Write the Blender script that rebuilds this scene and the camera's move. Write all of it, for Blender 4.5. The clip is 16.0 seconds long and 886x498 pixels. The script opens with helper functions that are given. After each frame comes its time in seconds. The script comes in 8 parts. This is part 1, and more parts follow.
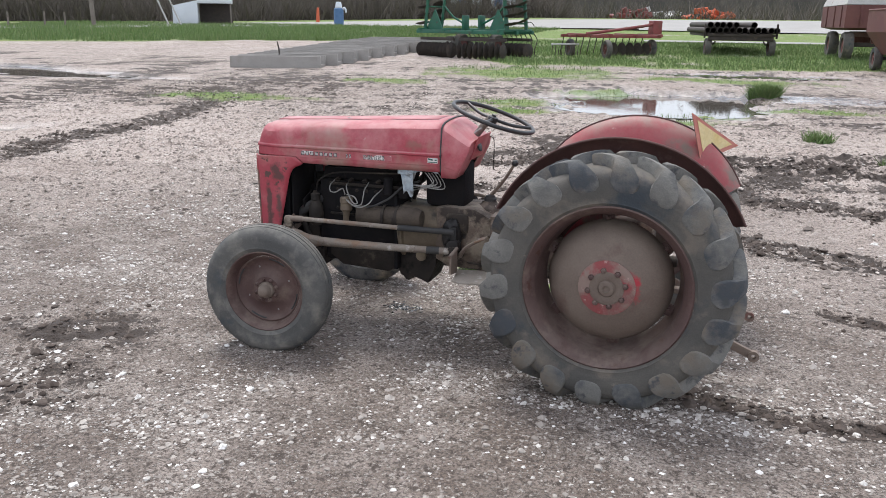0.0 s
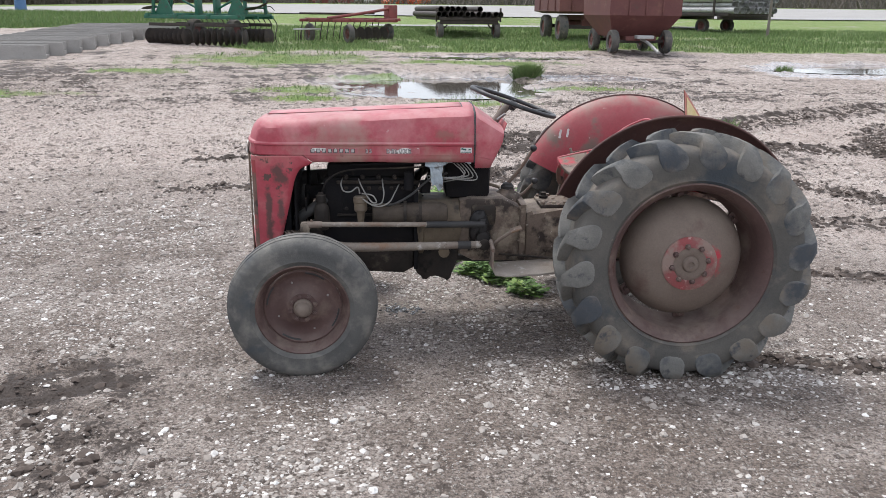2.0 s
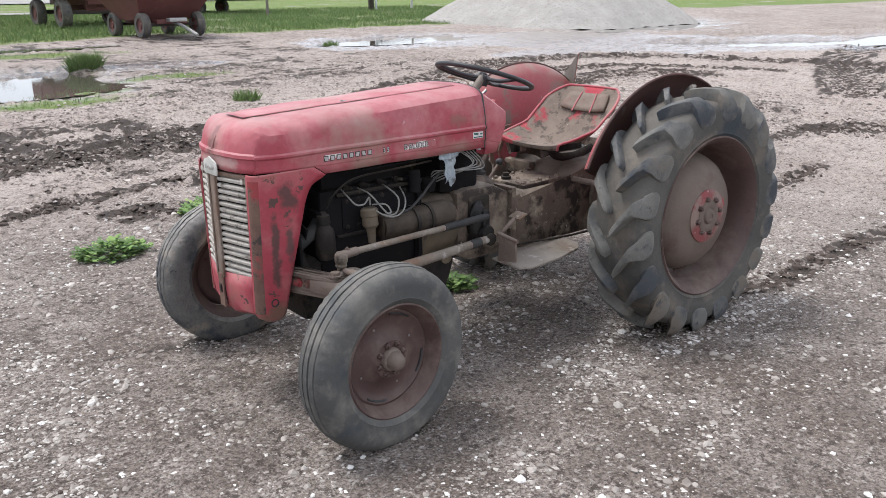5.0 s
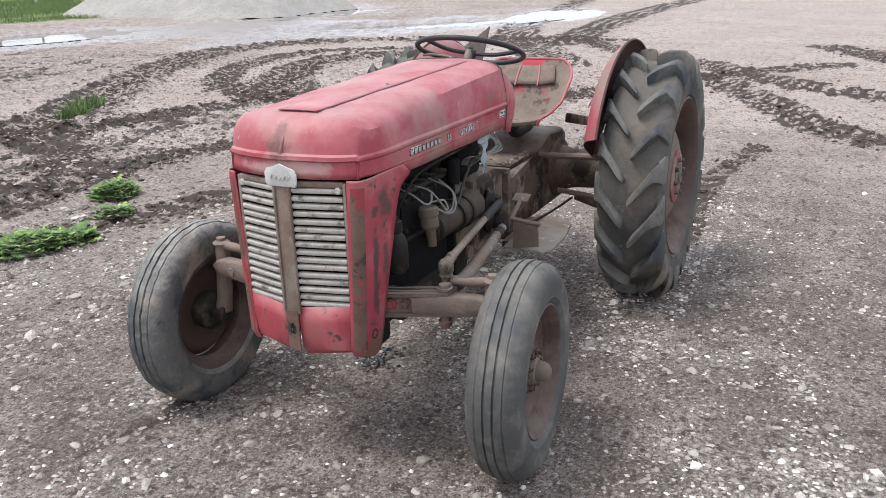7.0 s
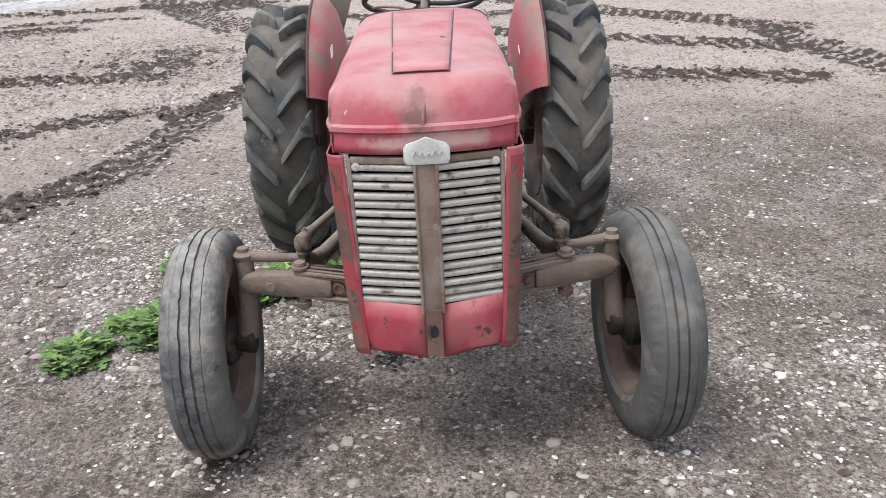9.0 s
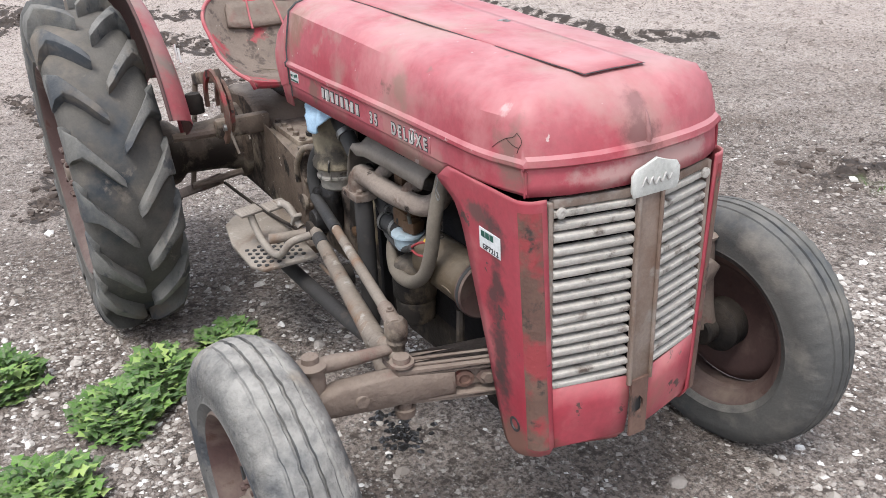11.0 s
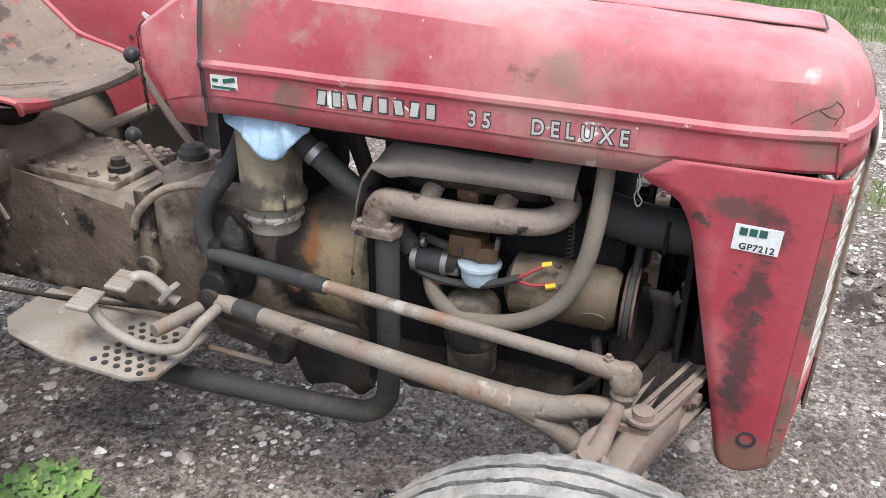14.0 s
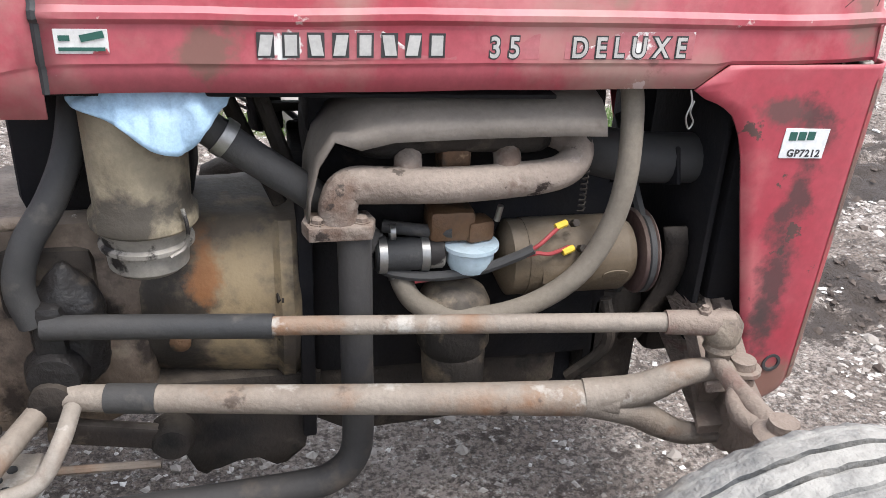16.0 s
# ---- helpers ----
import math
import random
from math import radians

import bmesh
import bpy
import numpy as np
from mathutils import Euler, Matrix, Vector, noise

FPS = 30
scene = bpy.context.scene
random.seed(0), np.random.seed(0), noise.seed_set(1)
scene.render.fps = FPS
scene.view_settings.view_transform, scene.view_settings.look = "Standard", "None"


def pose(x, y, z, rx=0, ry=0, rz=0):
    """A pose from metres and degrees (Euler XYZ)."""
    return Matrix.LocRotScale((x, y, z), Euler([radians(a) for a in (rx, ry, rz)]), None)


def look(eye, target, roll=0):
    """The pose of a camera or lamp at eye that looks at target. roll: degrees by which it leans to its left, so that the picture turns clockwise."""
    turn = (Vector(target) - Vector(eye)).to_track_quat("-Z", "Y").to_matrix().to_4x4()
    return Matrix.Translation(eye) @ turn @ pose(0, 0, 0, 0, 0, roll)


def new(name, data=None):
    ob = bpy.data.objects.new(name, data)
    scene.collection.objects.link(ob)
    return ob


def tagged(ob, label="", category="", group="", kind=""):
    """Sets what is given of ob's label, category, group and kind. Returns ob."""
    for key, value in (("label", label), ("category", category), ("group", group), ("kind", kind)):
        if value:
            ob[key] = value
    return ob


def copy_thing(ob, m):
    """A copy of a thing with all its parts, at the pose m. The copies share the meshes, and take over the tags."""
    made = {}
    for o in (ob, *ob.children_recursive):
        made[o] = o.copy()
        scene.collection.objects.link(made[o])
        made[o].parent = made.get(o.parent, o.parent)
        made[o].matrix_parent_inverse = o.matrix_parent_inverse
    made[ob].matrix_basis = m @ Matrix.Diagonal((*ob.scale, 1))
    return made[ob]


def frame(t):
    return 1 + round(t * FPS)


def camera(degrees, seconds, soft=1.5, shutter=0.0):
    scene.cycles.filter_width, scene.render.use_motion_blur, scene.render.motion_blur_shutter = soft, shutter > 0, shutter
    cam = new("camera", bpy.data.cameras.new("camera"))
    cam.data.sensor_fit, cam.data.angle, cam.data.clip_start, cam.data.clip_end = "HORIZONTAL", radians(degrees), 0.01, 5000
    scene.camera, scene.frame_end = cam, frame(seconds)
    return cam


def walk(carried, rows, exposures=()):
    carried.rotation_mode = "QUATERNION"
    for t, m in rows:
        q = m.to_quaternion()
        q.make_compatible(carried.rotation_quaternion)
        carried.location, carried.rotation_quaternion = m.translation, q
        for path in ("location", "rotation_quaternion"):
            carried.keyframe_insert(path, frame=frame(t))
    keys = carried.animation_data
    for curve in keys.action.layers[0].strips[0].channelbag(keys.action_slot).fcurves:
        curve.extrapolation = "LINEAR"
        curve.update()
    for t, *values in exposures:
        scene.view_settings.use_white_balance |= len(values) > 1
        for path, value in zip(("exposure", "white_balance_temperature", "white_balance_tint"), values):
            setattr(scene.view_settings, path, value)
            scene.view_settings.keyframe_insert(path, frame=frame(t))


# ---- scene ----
cam = camera(56.5, 16.0, soft=0.65)
PATH = [
    (0, (0.402, -4.44, 1.75), (-0.188, -2.605, 1.219), 0.7),
    (0.5, (-0.023, -4.509, 1.714), (-0.444, -2.627, 1.182), 0.7),
    (1, (-0.445, -4.504, 1.744), (-0.693, -2.595, 1.205), 0.8),
    (1.5, (-0.907, -4.522, 1.738), (-0.989, -2.601, 1.19), 0.7),
    (2, (-1.325, -4.42, 1.711), (-1.231, -2.501, 1.155), 0.6),
    (2.5, (-1.722, -4.214, 1.729), (-1.441, -2.317, 1.164), 0.5),
    (3, (-2.13, -4.079, 1.707), (-1.658, -2.222, 1.133), 0.5),
    (3.5, (-2.482, -3.885, 1.69), (-1.816, -2.092, 1.107), 0.3),
    (4, (-2.821, -3.59, 1.684), (-1.965, -1.881, 1.093), 0.1),
    (4.2, (-2.94, -3.481, 1.674), (-2.013, -1.812, 1.079), -0.1),
    (6.3, (-3.971, -2.077, 1.568), (-2.419, -0.967, 0.968), -1.4),
    (6.5, (-4.022, -1.932, 1.563), (-2.424, -0.895, 0.953), -1.4),
    (7, (-4.096, -1.519, 1.567), (-2.4, -0.668, 0.935), -1.8),
    (7.5, (-4.204, -1.12, 1.553), (-2.433, -0.468, 0.891), -2.3),
    (8, (-4.311, -0.698, 1.575), (-2.487, -0.252, 0.883), -2.8),
    (8.5, (-4.263, -0.292, 1.534), (-2.409, -0.059, 0.821), -2.9),
    (8.7, (-4.218, -0.189, 1.537), (-2.359, -0.045, 0.813), -2.9),
    (10.8, (-3.294, 0.93, 1.525), (-1.661, 0.126, 0.696), -3.0),
    (11, (-3.192, 1.027, 1.536), (-1.606, 0.144, 0.697), -2.8),
    (11.5, (-2.957, 1.188, 1.528), (-1.498, 0.124, 0.668), -2.2),
    (12, (-2.691, 1.311, 1.517), (-1.388, 0.08, 0.631), -0.8),
    (12.5, (-2.502, 1.392, 1.49), (-1.363, 0.02, 0.585), 0.3),
    (13, (-2.3, 1.481, 1.497), (-1.335, -0.006, 0.571), 1.5),
    (13.5, (-2.115, 1.514, 1.46), (-1.328, -0.084, 0.55), 1.6),
    (14, (-1.905, 1.545, 1.434), (-1.311, -0.151, 0.556), 1.6),
    (14.5, (-1.692, 1.55, 1.41), (-1.317, -0.226, 0.568), 1.5),
    (15, (-1.46, 1.518, 1.359), (-1.322, -0.304, 0.544), 1.8),
    (15.5, (-1.334, 1.412, 1.288), (-1.455, -0.408, 0.467), 2.3),
    (16, (-1.203, 1.265, 1.236), (-1.626, -0.491, 0.376), 3.0),
]
walk(cam, [(t, look(eye, target, roll)) for t, eye, target, roll in PATH],
     exposures=[(0.0, 0.95), (8.7, 0.9), (10.8, 1.03), (12.5, 1.22), (14.5, 1.35), (16.0, 1.5)])

# ---- light ----
world = bpy.data.worlds.new("overcast")
scene.world = world
world.use_nodes = True
wn, wl = world.node_tree.nodes, world.node_tree.links
wn.clear()
sky = wn.new("ShaderNodeTexSky")
sky.sky_type = "NISHITA"
sky.sun_disc = False
sky.sun_elevation, sky.sun_rotation = radians(63), radians(-37)
cloud = wn.new("ShaderNodeMixRGB")
cloud.inputs[0].default_value = 0.8
cloud.inputs[2].default_value = (6.2, 6.5, 7.25, 1)
back = wn.new("ShaderNodeBackground")
back.inputs[1].default_value = 0.115
wout = wn.new("ShaderNodeOutputWorld")
wl.new(sky.outputs[0], cloud.inputs[1])
wl.new(cloud.outputs[0], back.inputs[0])
wl.new(back.outputs[0], wout.inputs[0])

sun = new("sun", bpy.data.lights.new("sun", "SUN"))
sun.data.energy, sun.data.angle, sun.data.color = 1.7, radians(24), (1.0, 0.975, 0.945)
sun.matrix_world = look((-3.0, 4.0, 10.0), (0, 0, 0))


# ---- materials ----
def graph(name):
    m = bpy.data.materials.new(name)
    m.use_nodes = True
    t = m.node_tree
    bsdf = t.nodes["Principled BSDF"]
    return m, t.nodes, t.links, bsdf


def noise_at(nodes, links, vec, scale, detail=4.0, rough=0.6):
    n = nodes.new("ShaderNodeTexNoise")
    n.inputs["Scale"].default_value, n.inputs["Detail"].default_value, n.inputs["Roughness"].default_value = scale, detail, rough
    links.new(vec, n.inputs["Vector"])
    return n.outputs["Fac"]


def ramp(nodes, links, fac, lo, hi):
    r = nodes.new("ShaderNodeMapRange")
    r.inputs["From Min"].default_value, r.inputs["From Max"].default_value = lo, hi
    links.new(fac, r.inputs["Value"])
    return r.outputs["Result"]


def blend(nodes, links, fac, a, b, mode="MIX"):
    m = nodes.new("ShaderNodeMixRGB")
    m.blend_type = mode
    for i, v in ((0, fac), (1, a), (2, b)):
        if isinstance(v, (int, float)):
            m.inputs[i].default_value = v
        elif isinstance(v, tuple):
            m.inputs[i].default_value = (*v, 1) if len(v) == 3 else v
        else:
            links.new(v, m.inputs[i])
    return m.outputs[0]


def calc(nodes, links, op, a, b=0.0):
    m = nodes.new("ShaderNodeMath")
    m.operation = op
    for i, v in ((0, a), (1, b)):
        if isinstance(v, (int, float)):
            m.inputs[i].default_value = v
        else:
            links.new(v, m.inputs[i])
    return m.outputs[0]


def surface(name, base, other, scale=6.0, rough=0.6, metal=0.0, bump=0.15, grain=90.0, stains=(), dust=0.0, dust_color=(0.33, 0.28, 0.23), spec=0.4, patches=()):
    """A worn surface: two tones, stains (colour, scale, from, to), dust that lies on upward faces, fine grain."""
    m, nodes, links, bsdf = graph(name)
    tex = nodes.new("ShaderNodeTexCoord")
    info = nodes.new("ShaderNodeObjectInfo")
    shift = nodes.new("ShaderNodeVectorMath")
    shift.operation = "MULTIPLY_ADD"
    shift.inputs[1].default_value = (1, 1, 1)
    links.new(tex.outputs["Object"], shift.inputs[0])
    spread = nodes.new("ShaderNodeVectorMath")
    spread.operation = "SCALE"
    spread.inputs[0].default_value = (7, 5, 3)
    links.new(info.outputs["Random"], spread.inputs["Scale"])
    links.new(spread.outputs[0], shift.inputs[2])
    vec = shift.outputs[0]
    big = noise_at(nodes, links, vec, scale)
    fine = noise_at(nodes, links, vec, grain, 3.0, 0.7)
    col = blend(nodes, links, ramp(nodes, links, big, 0.35, 0.65), base, other)
    col = blend(nodes, links, ramp(nodes, links, fine, 0.2, 0.8), col, blend(nodes, links, 0.3, col, (0.02, 0.02, 0.02)))
    rgh = rough
    for color, sc, lo, hi in stains:
        f = ramp(nodes, links, noise_at(nodes, links, vec, sc, 8.0, 0.62), lo, hi)
        col = blend(nodes, links, f, col, color)
    for color, centre, radii, ragged in patches:
        near = nodes.new("ShaderNodeVectorMath")
        near.operation = "SUBTRACT"
        links.new(tex.outputs["Object"], near.inputs[0])
        near.inputs[1].default_value = centre
        flat = nodes.new("ShaderNodeVectorMath")
        flat.operation = "DIVIDE"
        links.new(near.outputs[0], flat.inputs[0])
        flat.inputs[1].default_value = radii
        far = nodes.new("ShaderNodeVectorMath")
        far.operation = "LENGTH"
        links.new(flat.outputs[0], far.inputs[0])
        wob = calc(nodes, links, "MULTIPLY", calc(nodes, links, "SUBTRACT", noise_at(nodes, links, vec, ragged, 8.0, 0.65), 0.5), 4.5)
        f = ramp(nodes, links, calc(nodes, links, "ADD", far.outputs["Value"], wob), 1.3, 0.5)
        col = blend(nodes, links, calc(nodes, links, "MULTIPLY", f, 0.85), col, color)
    if dust:
        geo = nodes.new("ShaderNodeNewGeometry")
        sep = nodes.new("ShaderNodeSeparateXYZ")
        links.new(geo.outputs["Normal"], sep.inputs[0])
        up = ramp(nodes, links, sep.outputs["Z"], 0.1, 0.95)
        up = calc(nodes, links, "MULTIPLY", up, ramp(nodes, links, noise_at(nodes, links, vec, scale * 2.3), 0.25, 0.6))
        col = blend(nodes, links, calc(nodes, links, "MULTIPLY", up, dust), col, dust_color)
    links.new(col, bsdf.inputs["Base Color"])
    links.new(calc(nodes, links, "ADD", calc(nodes, links, "MULTIPLY", big, 0.25), rgh - 0.12), bsdf.inputs["Roughness"])
    bsdf.inputs["Metallic"].default_value = metal
    bsdf.inputs["Specular IOR Level"].default_value = spec
    if bump:
        b = nodes.new("ShaderNodeBump")
        b.inputs["Strength"].default_value, b.inputs["Distance"].default_value = bump, 0.004
        lump = noise_at(nodes, links, vec, grain * 0.3, 3.0, 0.6)
        links.new(calc(nodes, links, "ADD", calc(nodes, links, "ADD", fine, calc(nodes, links, "MULTIPLY", lump, 2.2)), calc(nodes, links, "MULTIPLY", big, 2.0)), b.inputs["Height"])
        links.new(b.outputs[0], bsdf.inputs["Normal"])
    return m


RUST = (0.11, 0.055, 0.035)
paint = surface("faded_red_paint", (0.385, 0.058, 0.078), (0.42, 0.105, 0.125), 3.0, 0.55, 0, 0.06, 60,
                [((0.45, 0.17, 0.175), 5.0, 0.47, 0.66), ((0.33, 0.20, 0.17), 4.0, 0.50, 0.70), ((0.20, 0.10, 0.09), 11.0, 0.66, 0.72), ((0.50, 0.38, 0.36), 26.0, 0.68, 0.71)], 0.6, (0.47, 0.265, 0.265), 0.25,
                [((0.34, 0.23, 0.19), (-1.08, 0.16, 1.18), (0.13, 0.12, 0.05), 9), ((0.34, 0.22, 0.185), (-1.5, 0.1, 1.2), (0.12, 0.10, 0.04), 9), ((0.24, 0.05, 0.045), (-1.74, -0.17, 1.16), (0.10, 0.07, 0.05), 14), ((0.27, 0.16, 0.13), (-1.645, 0.24, 1.11), (0.028, 0.06, 0.035), 18), ((0.21, 0.12, 0.085), (-1.03, 0.22, 1.15), (0.06, 0.06, 0.05), 12),
                 ((0.24, 0.10, 0.085), (-1.12, -0.24, 1.10), (0.05, 0.05, 0.03), 14), ((0.55, 0.40, 0.38), (-2.012, 0.232, 1.147), (0.017, 0.04, 0.008), 30), ((0.13, 0.06, 0.055), (-2.115, 0.015, 1.10), (0.06, 0.034, 0.055), 16), ((0.42, 0.27, 0.25), (-2.13, 0.0, 1.03), (0.05, 0.2, 0.02), 12),
                 ((0.20, 0.11, 0.09), (-1.99, -0.1, 1.16), (0.05, 0.05, 0.03), 16), ((0.17, 0.10, 0.08), (-1.15, 0.255, 1.02), (0.03, 0.02, 0.03), 20), ((0.20, 0.12, 0.10), (-2.04, 0.24, 1.06), (0.03, 0.03, 0.06), 16)])
paint_worn = surface("scuffed_red_paint", (0.375, 0.042, 0.062), (0.42, 0.085, 0.105), 3.0, 0.5, 0, 0.06, 60,
                     [((0.42, 0.13, 0.13), 6.0, 0.5, 0.7), ((0.09, 0.05, 0.045), 16.0, 0.635, 0.66), ((0.17, 0.08, 0.055), 3.0, 0.58, 0.72)], 0.5, (0.42, 0.22, 0.2), 0.4,
                     [((0.055, 0.04, 0.038), (-1.995, 0.235, 0.70), (0.03, 0.1, 0.17), 16), ((0.055, 0.04, 0.038), (-2.015, 0.24, 0.92), (0.035, 0.1, 0.03), 18), ((0.06, 0.04, 0.038), (-1.99, 0.235, 0.57), (0.022, 0.1, 0.05), 18),
                      ((0.07, 0.045, 0.04), (-1.965, -0.24, 0.89), (0.045, 0.1, 0.055), 16), ((0.065, 0.045, 0.04), (-2.02, -0.235, 0.70), (0.016, 0.1, 0.17), 16), ((0.08, 0.055, 0.05), (-1.955, -0.24, 0.72), (0.018, 0.1, 0.1), 18),
                      ((0.19, 0.115, 0.085), (-2.02, 0.235, 0.43), (0.07, 0.1, 0.05), 12), ((0.17, 0.11, 0.08), (-2.02, -0.235, 0.43), (0.07, 0.1, 0.04), 12), ((0.10, 0.06, 0.055), (-1.93, 0.25, 0.93), (0.05, 0.1, 0.02), 16)])
paint_dusty = surface("dusty_red_paint", (0.37, 0.045, 0.062), (0.40, 0.08, 0.092), 4.0, 0.55, 0, 0.1, 70,
                      [((0.17, 0.12, 0.10), 4.0, 0.53, 0.63), ((0.5, 0.35, 0.32), 18.0, 0.68, 0.72)], 0.95, (0.26, 0.205, 0.17))
seat_grime = surface("grimy_seat_paint", (0.17, 0.130, 0.104), (0.245, 0.192, 0.156), 5.0, 0.85, 0, 0.35, 110, [((0.36, 0.05, 0.065), 3.2, 0.53, 0.58), ((0.085, 0.065, 0.054), 18, 0.54, 0.62), ((0.52, 0.47, 0.42), 60, 0.68, 0.72)])
rusty_edge = surface("rusty_edge", (0.13, 0.07, 0.055), (0.20, 0.12, 0.09), 9.0, 0.75, 0.05, 0.3, 120, [((0.29, 0.05, 0.055), 6, 0.52, 0.6), ((0.05, 0.038, 0.034), 15, 0.58, 0.64)])
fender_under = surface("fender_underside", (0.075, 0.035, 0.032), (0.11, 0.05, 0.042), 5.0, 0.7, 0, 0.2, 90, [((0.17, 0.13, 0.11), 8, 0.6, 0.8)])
rim_red = surface("rusty_rim_paint", (0.082, 0.045, 0.041), (0.115, 0.068, 0.06), 6.0, 0.7, 0.1, 0.25, 90, [((0.20, 0.15, 0.12), 5, 0.52, 0.75), ((0.07, 0.03, 0.022), 16, 0.6, 0.7)], 0.3)
disc_mud = surface("muddy_wheel_disc", (0.15, 0.112, 0.09), (0.19, 0.148, 0.12), 4.0, 0.75, 0.0, 0.2, 120, [((0.10, 0.06, 0.05), 5, 0.58, 0.75)], 0.2, (0.33, 0.28, 0.23), 0.4, [((0.40, 0.02, 0.04), (0.125, -0.065, 0.012), (0.036, 0.08, 0.062), 12)])
hub_red = surface("bare_red_hub", (0.27, 0.055, 0.058), (0.20, 0.10, 0.088), 9.0, 0.65, 0, 0.25, 120, [((0.22, 0.155, 0.13), 8, 0.44, 0.56), ((0.40, 0.27, 0.25), 22, 0.60, 0.68)])
rubber = surface("weathered_tyre_rubber", (0.088, 0.084, 0.077), (0.125, 0.116, 0.103), 4.0, 0.88, 0, 0.35, 140, [((0.17, 0.145, 0.12), 5.0, 0.53, 0.70), ((0.046, 0.054, 0.062), 3.5, 0.54, 0.66), ((0.22, 0.19, 0.16), 9.0, 0.64, 0.72)], 0.35, (0.20, 0.18, 0.16), 0.2)
rubber_lug = surface("scuffed_lug_rubber", (0.134, 0.132, 0.123), (0.207, 0.199, 0.183), 9.0, 0.88, 0, 0.45, 150, [((0.06, 0.066, 0.074), 2.2, 0.50, 0.60), ((0.155, 0.132, 0.108), 3.0, 0.52, 0.64), ((0.07, 0.072, 0.075), 14, 0.57, 0.66)], 0.3, (0.23, 0.22, 0.20), 0.2)
rubber_front = surface("worn_front_tyre_rubber", (0.08, 0.08, 0.078), (0.115, 0.112, 0.105), 5.0, 0.85, 0, 0.3, 170, [((0.20, 0.185, 0.165), 7.0, 0.5, 0.72), ((0.055, 0.062, 0.07), 4.5, 0.58, 0.7)], 0.4, (0.25, 0.235, 0.21), 0.25)
iron = surface("oily_cast_iron", (0.022, 0.019, 0.017), (0.042, 0.033, 0.027), 7.0, 0.75, 0.0, 0.5, 110, [((0.11, 0.09, 0.07), 7, 0.58, 0.72), ((0.012, 0.011, 0.011), 8, 0.55, 0.64)], 0.3, (0.16, 0.135, 0.11), 0.15)
# Near-black iron; the deep shade under the bonnet is put into its colour.
iron_dark = surface("shaded_engine_iron", (0.009, 0.009, 0.011), (0.016, 0.014, 0.014), 8.0, 0.85, 0.0, 0.4, 110, [((0.045, 0.037, 0.031), 9, 0.62, 0.78)], 0.15, (0.07, 0.06, 0.05), 0.1)
grease = surface("black_wet_grease", (0.010, 0.009, 0.009), (0.018, 0.015, 0.014), 9.0, 0.5, 0.0, 0.6, 70, [((0.06, 0.048, 0.038), 11, 0.6, 0.7)], 0.0, spec=0.3)
# The black patches hold grease and the deep shade at the housing's edges.
iron_tan = surface("tan_stained_housing", (0.12, 0.09, 0.062), (0.20, 0.155, 0.105), 6.0, 0.7, 0.0, 0.25, 100, [((0.03, 0.025, 0.022), 4.0, 0.56, 0.64), ((0.23, 0.11, 0.05), 9, 0.66, 0.76)], 0.2, (0.33, 0.28, 0.23), 0.4,
                   [((0.30, 0.225, 0.13), (-1.175, 0.16, 0.60), (0.062, 0.12, 0.17), 14), ((0.016, 0.014, 0.013), (-1.06, 0.16, 0.56), (0.055, 0.14, 0.12), 12), ((0.018, 0.015, 0.014), (-1.10, 0.14, 0.40), (0.12, 0.2, 0.05), 14), ((0.24, 0.10, 0.035), (-1.115, 0.16, 0.66), (0.022, 0.1, 0.06), 16), ((0.025, 0.02, 0.018), (-1.235, 0.15, 0.52), (0.04, 0.2, 0.10), 12)])
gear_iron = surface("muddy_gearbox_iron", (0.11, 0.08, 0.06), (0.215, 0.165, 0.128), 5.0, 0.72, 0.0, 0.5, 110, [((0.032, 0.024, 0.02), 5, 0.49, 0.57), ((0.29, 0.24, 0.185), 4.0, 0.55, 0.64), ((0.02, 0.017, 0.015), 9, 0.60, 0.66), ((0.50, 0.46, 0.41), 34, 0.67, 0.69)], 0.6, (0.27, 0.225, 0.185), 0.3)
rubber_dry = surface("dry_dusty_tyre_rubber", (0.105, 0.104, 0.102), (0.165, 0.158, 0.148), 9.0, 0.9, 0, 0.9, 110, [((0.06, 0.064, 0.07), 7.0, 0.51, 0.60), ((0.32, 0.26, 0.195), 4.0, 0.56, 0.70), ((0.05, 0.05, 0.052), 26.0, 0.64, 0.68)], 0.8, (0.36, 0.345, 0.315), 0.2)
step_steel = surface("pale_worn_steel", (0.27, 0.235, 0.20), (0.36, 0.32, 0.28), 8.0, 0.65, 0.1, 0.3, 120, [((0.17, 0.12, 0.09), 7, 0.54, 0.66), ((0.48, 0.45, 0.41), 13, 0.60, 0.68)], 0.3, spec=0.25)
rod_steel = surface("bare_dusty_steel_rod", (0.202, 0.162, 0.132), (0.28, 0.241, 0.202), 7.0, 0.7, 0.1, 0.4, 120, [((0.20, 0.115, 0.07), 5, 0.54, 0.66), ((0.36, 0.335, 0.30), 12, 0.60, 0.66), ((0.07, 0.05, 0.04), 15, 0.62, 0.68)], 0.3, spec=0.25)
axle_mud = surface("mud_covered_axle", (0.17, 0.125, 0.10), (0.24, 0.185, 0.15), 8.0, 0.8, 0.05, 0.6, 120, [((0.16, 0.06, 0.05), 7, 0.58, 0.72)], 0.5, (0.26, 0.215, 0.175))
slat_metal = surface("dirty_bare_grille_metal", (0.52, 0.485, 0.44), (0.62, 0.585, 0.53), 14.0, 0.6, 0.15, 0.3, 140, [((0.10, 0.075, 0.06), 18, 0.56, 0.68)], 0.3)
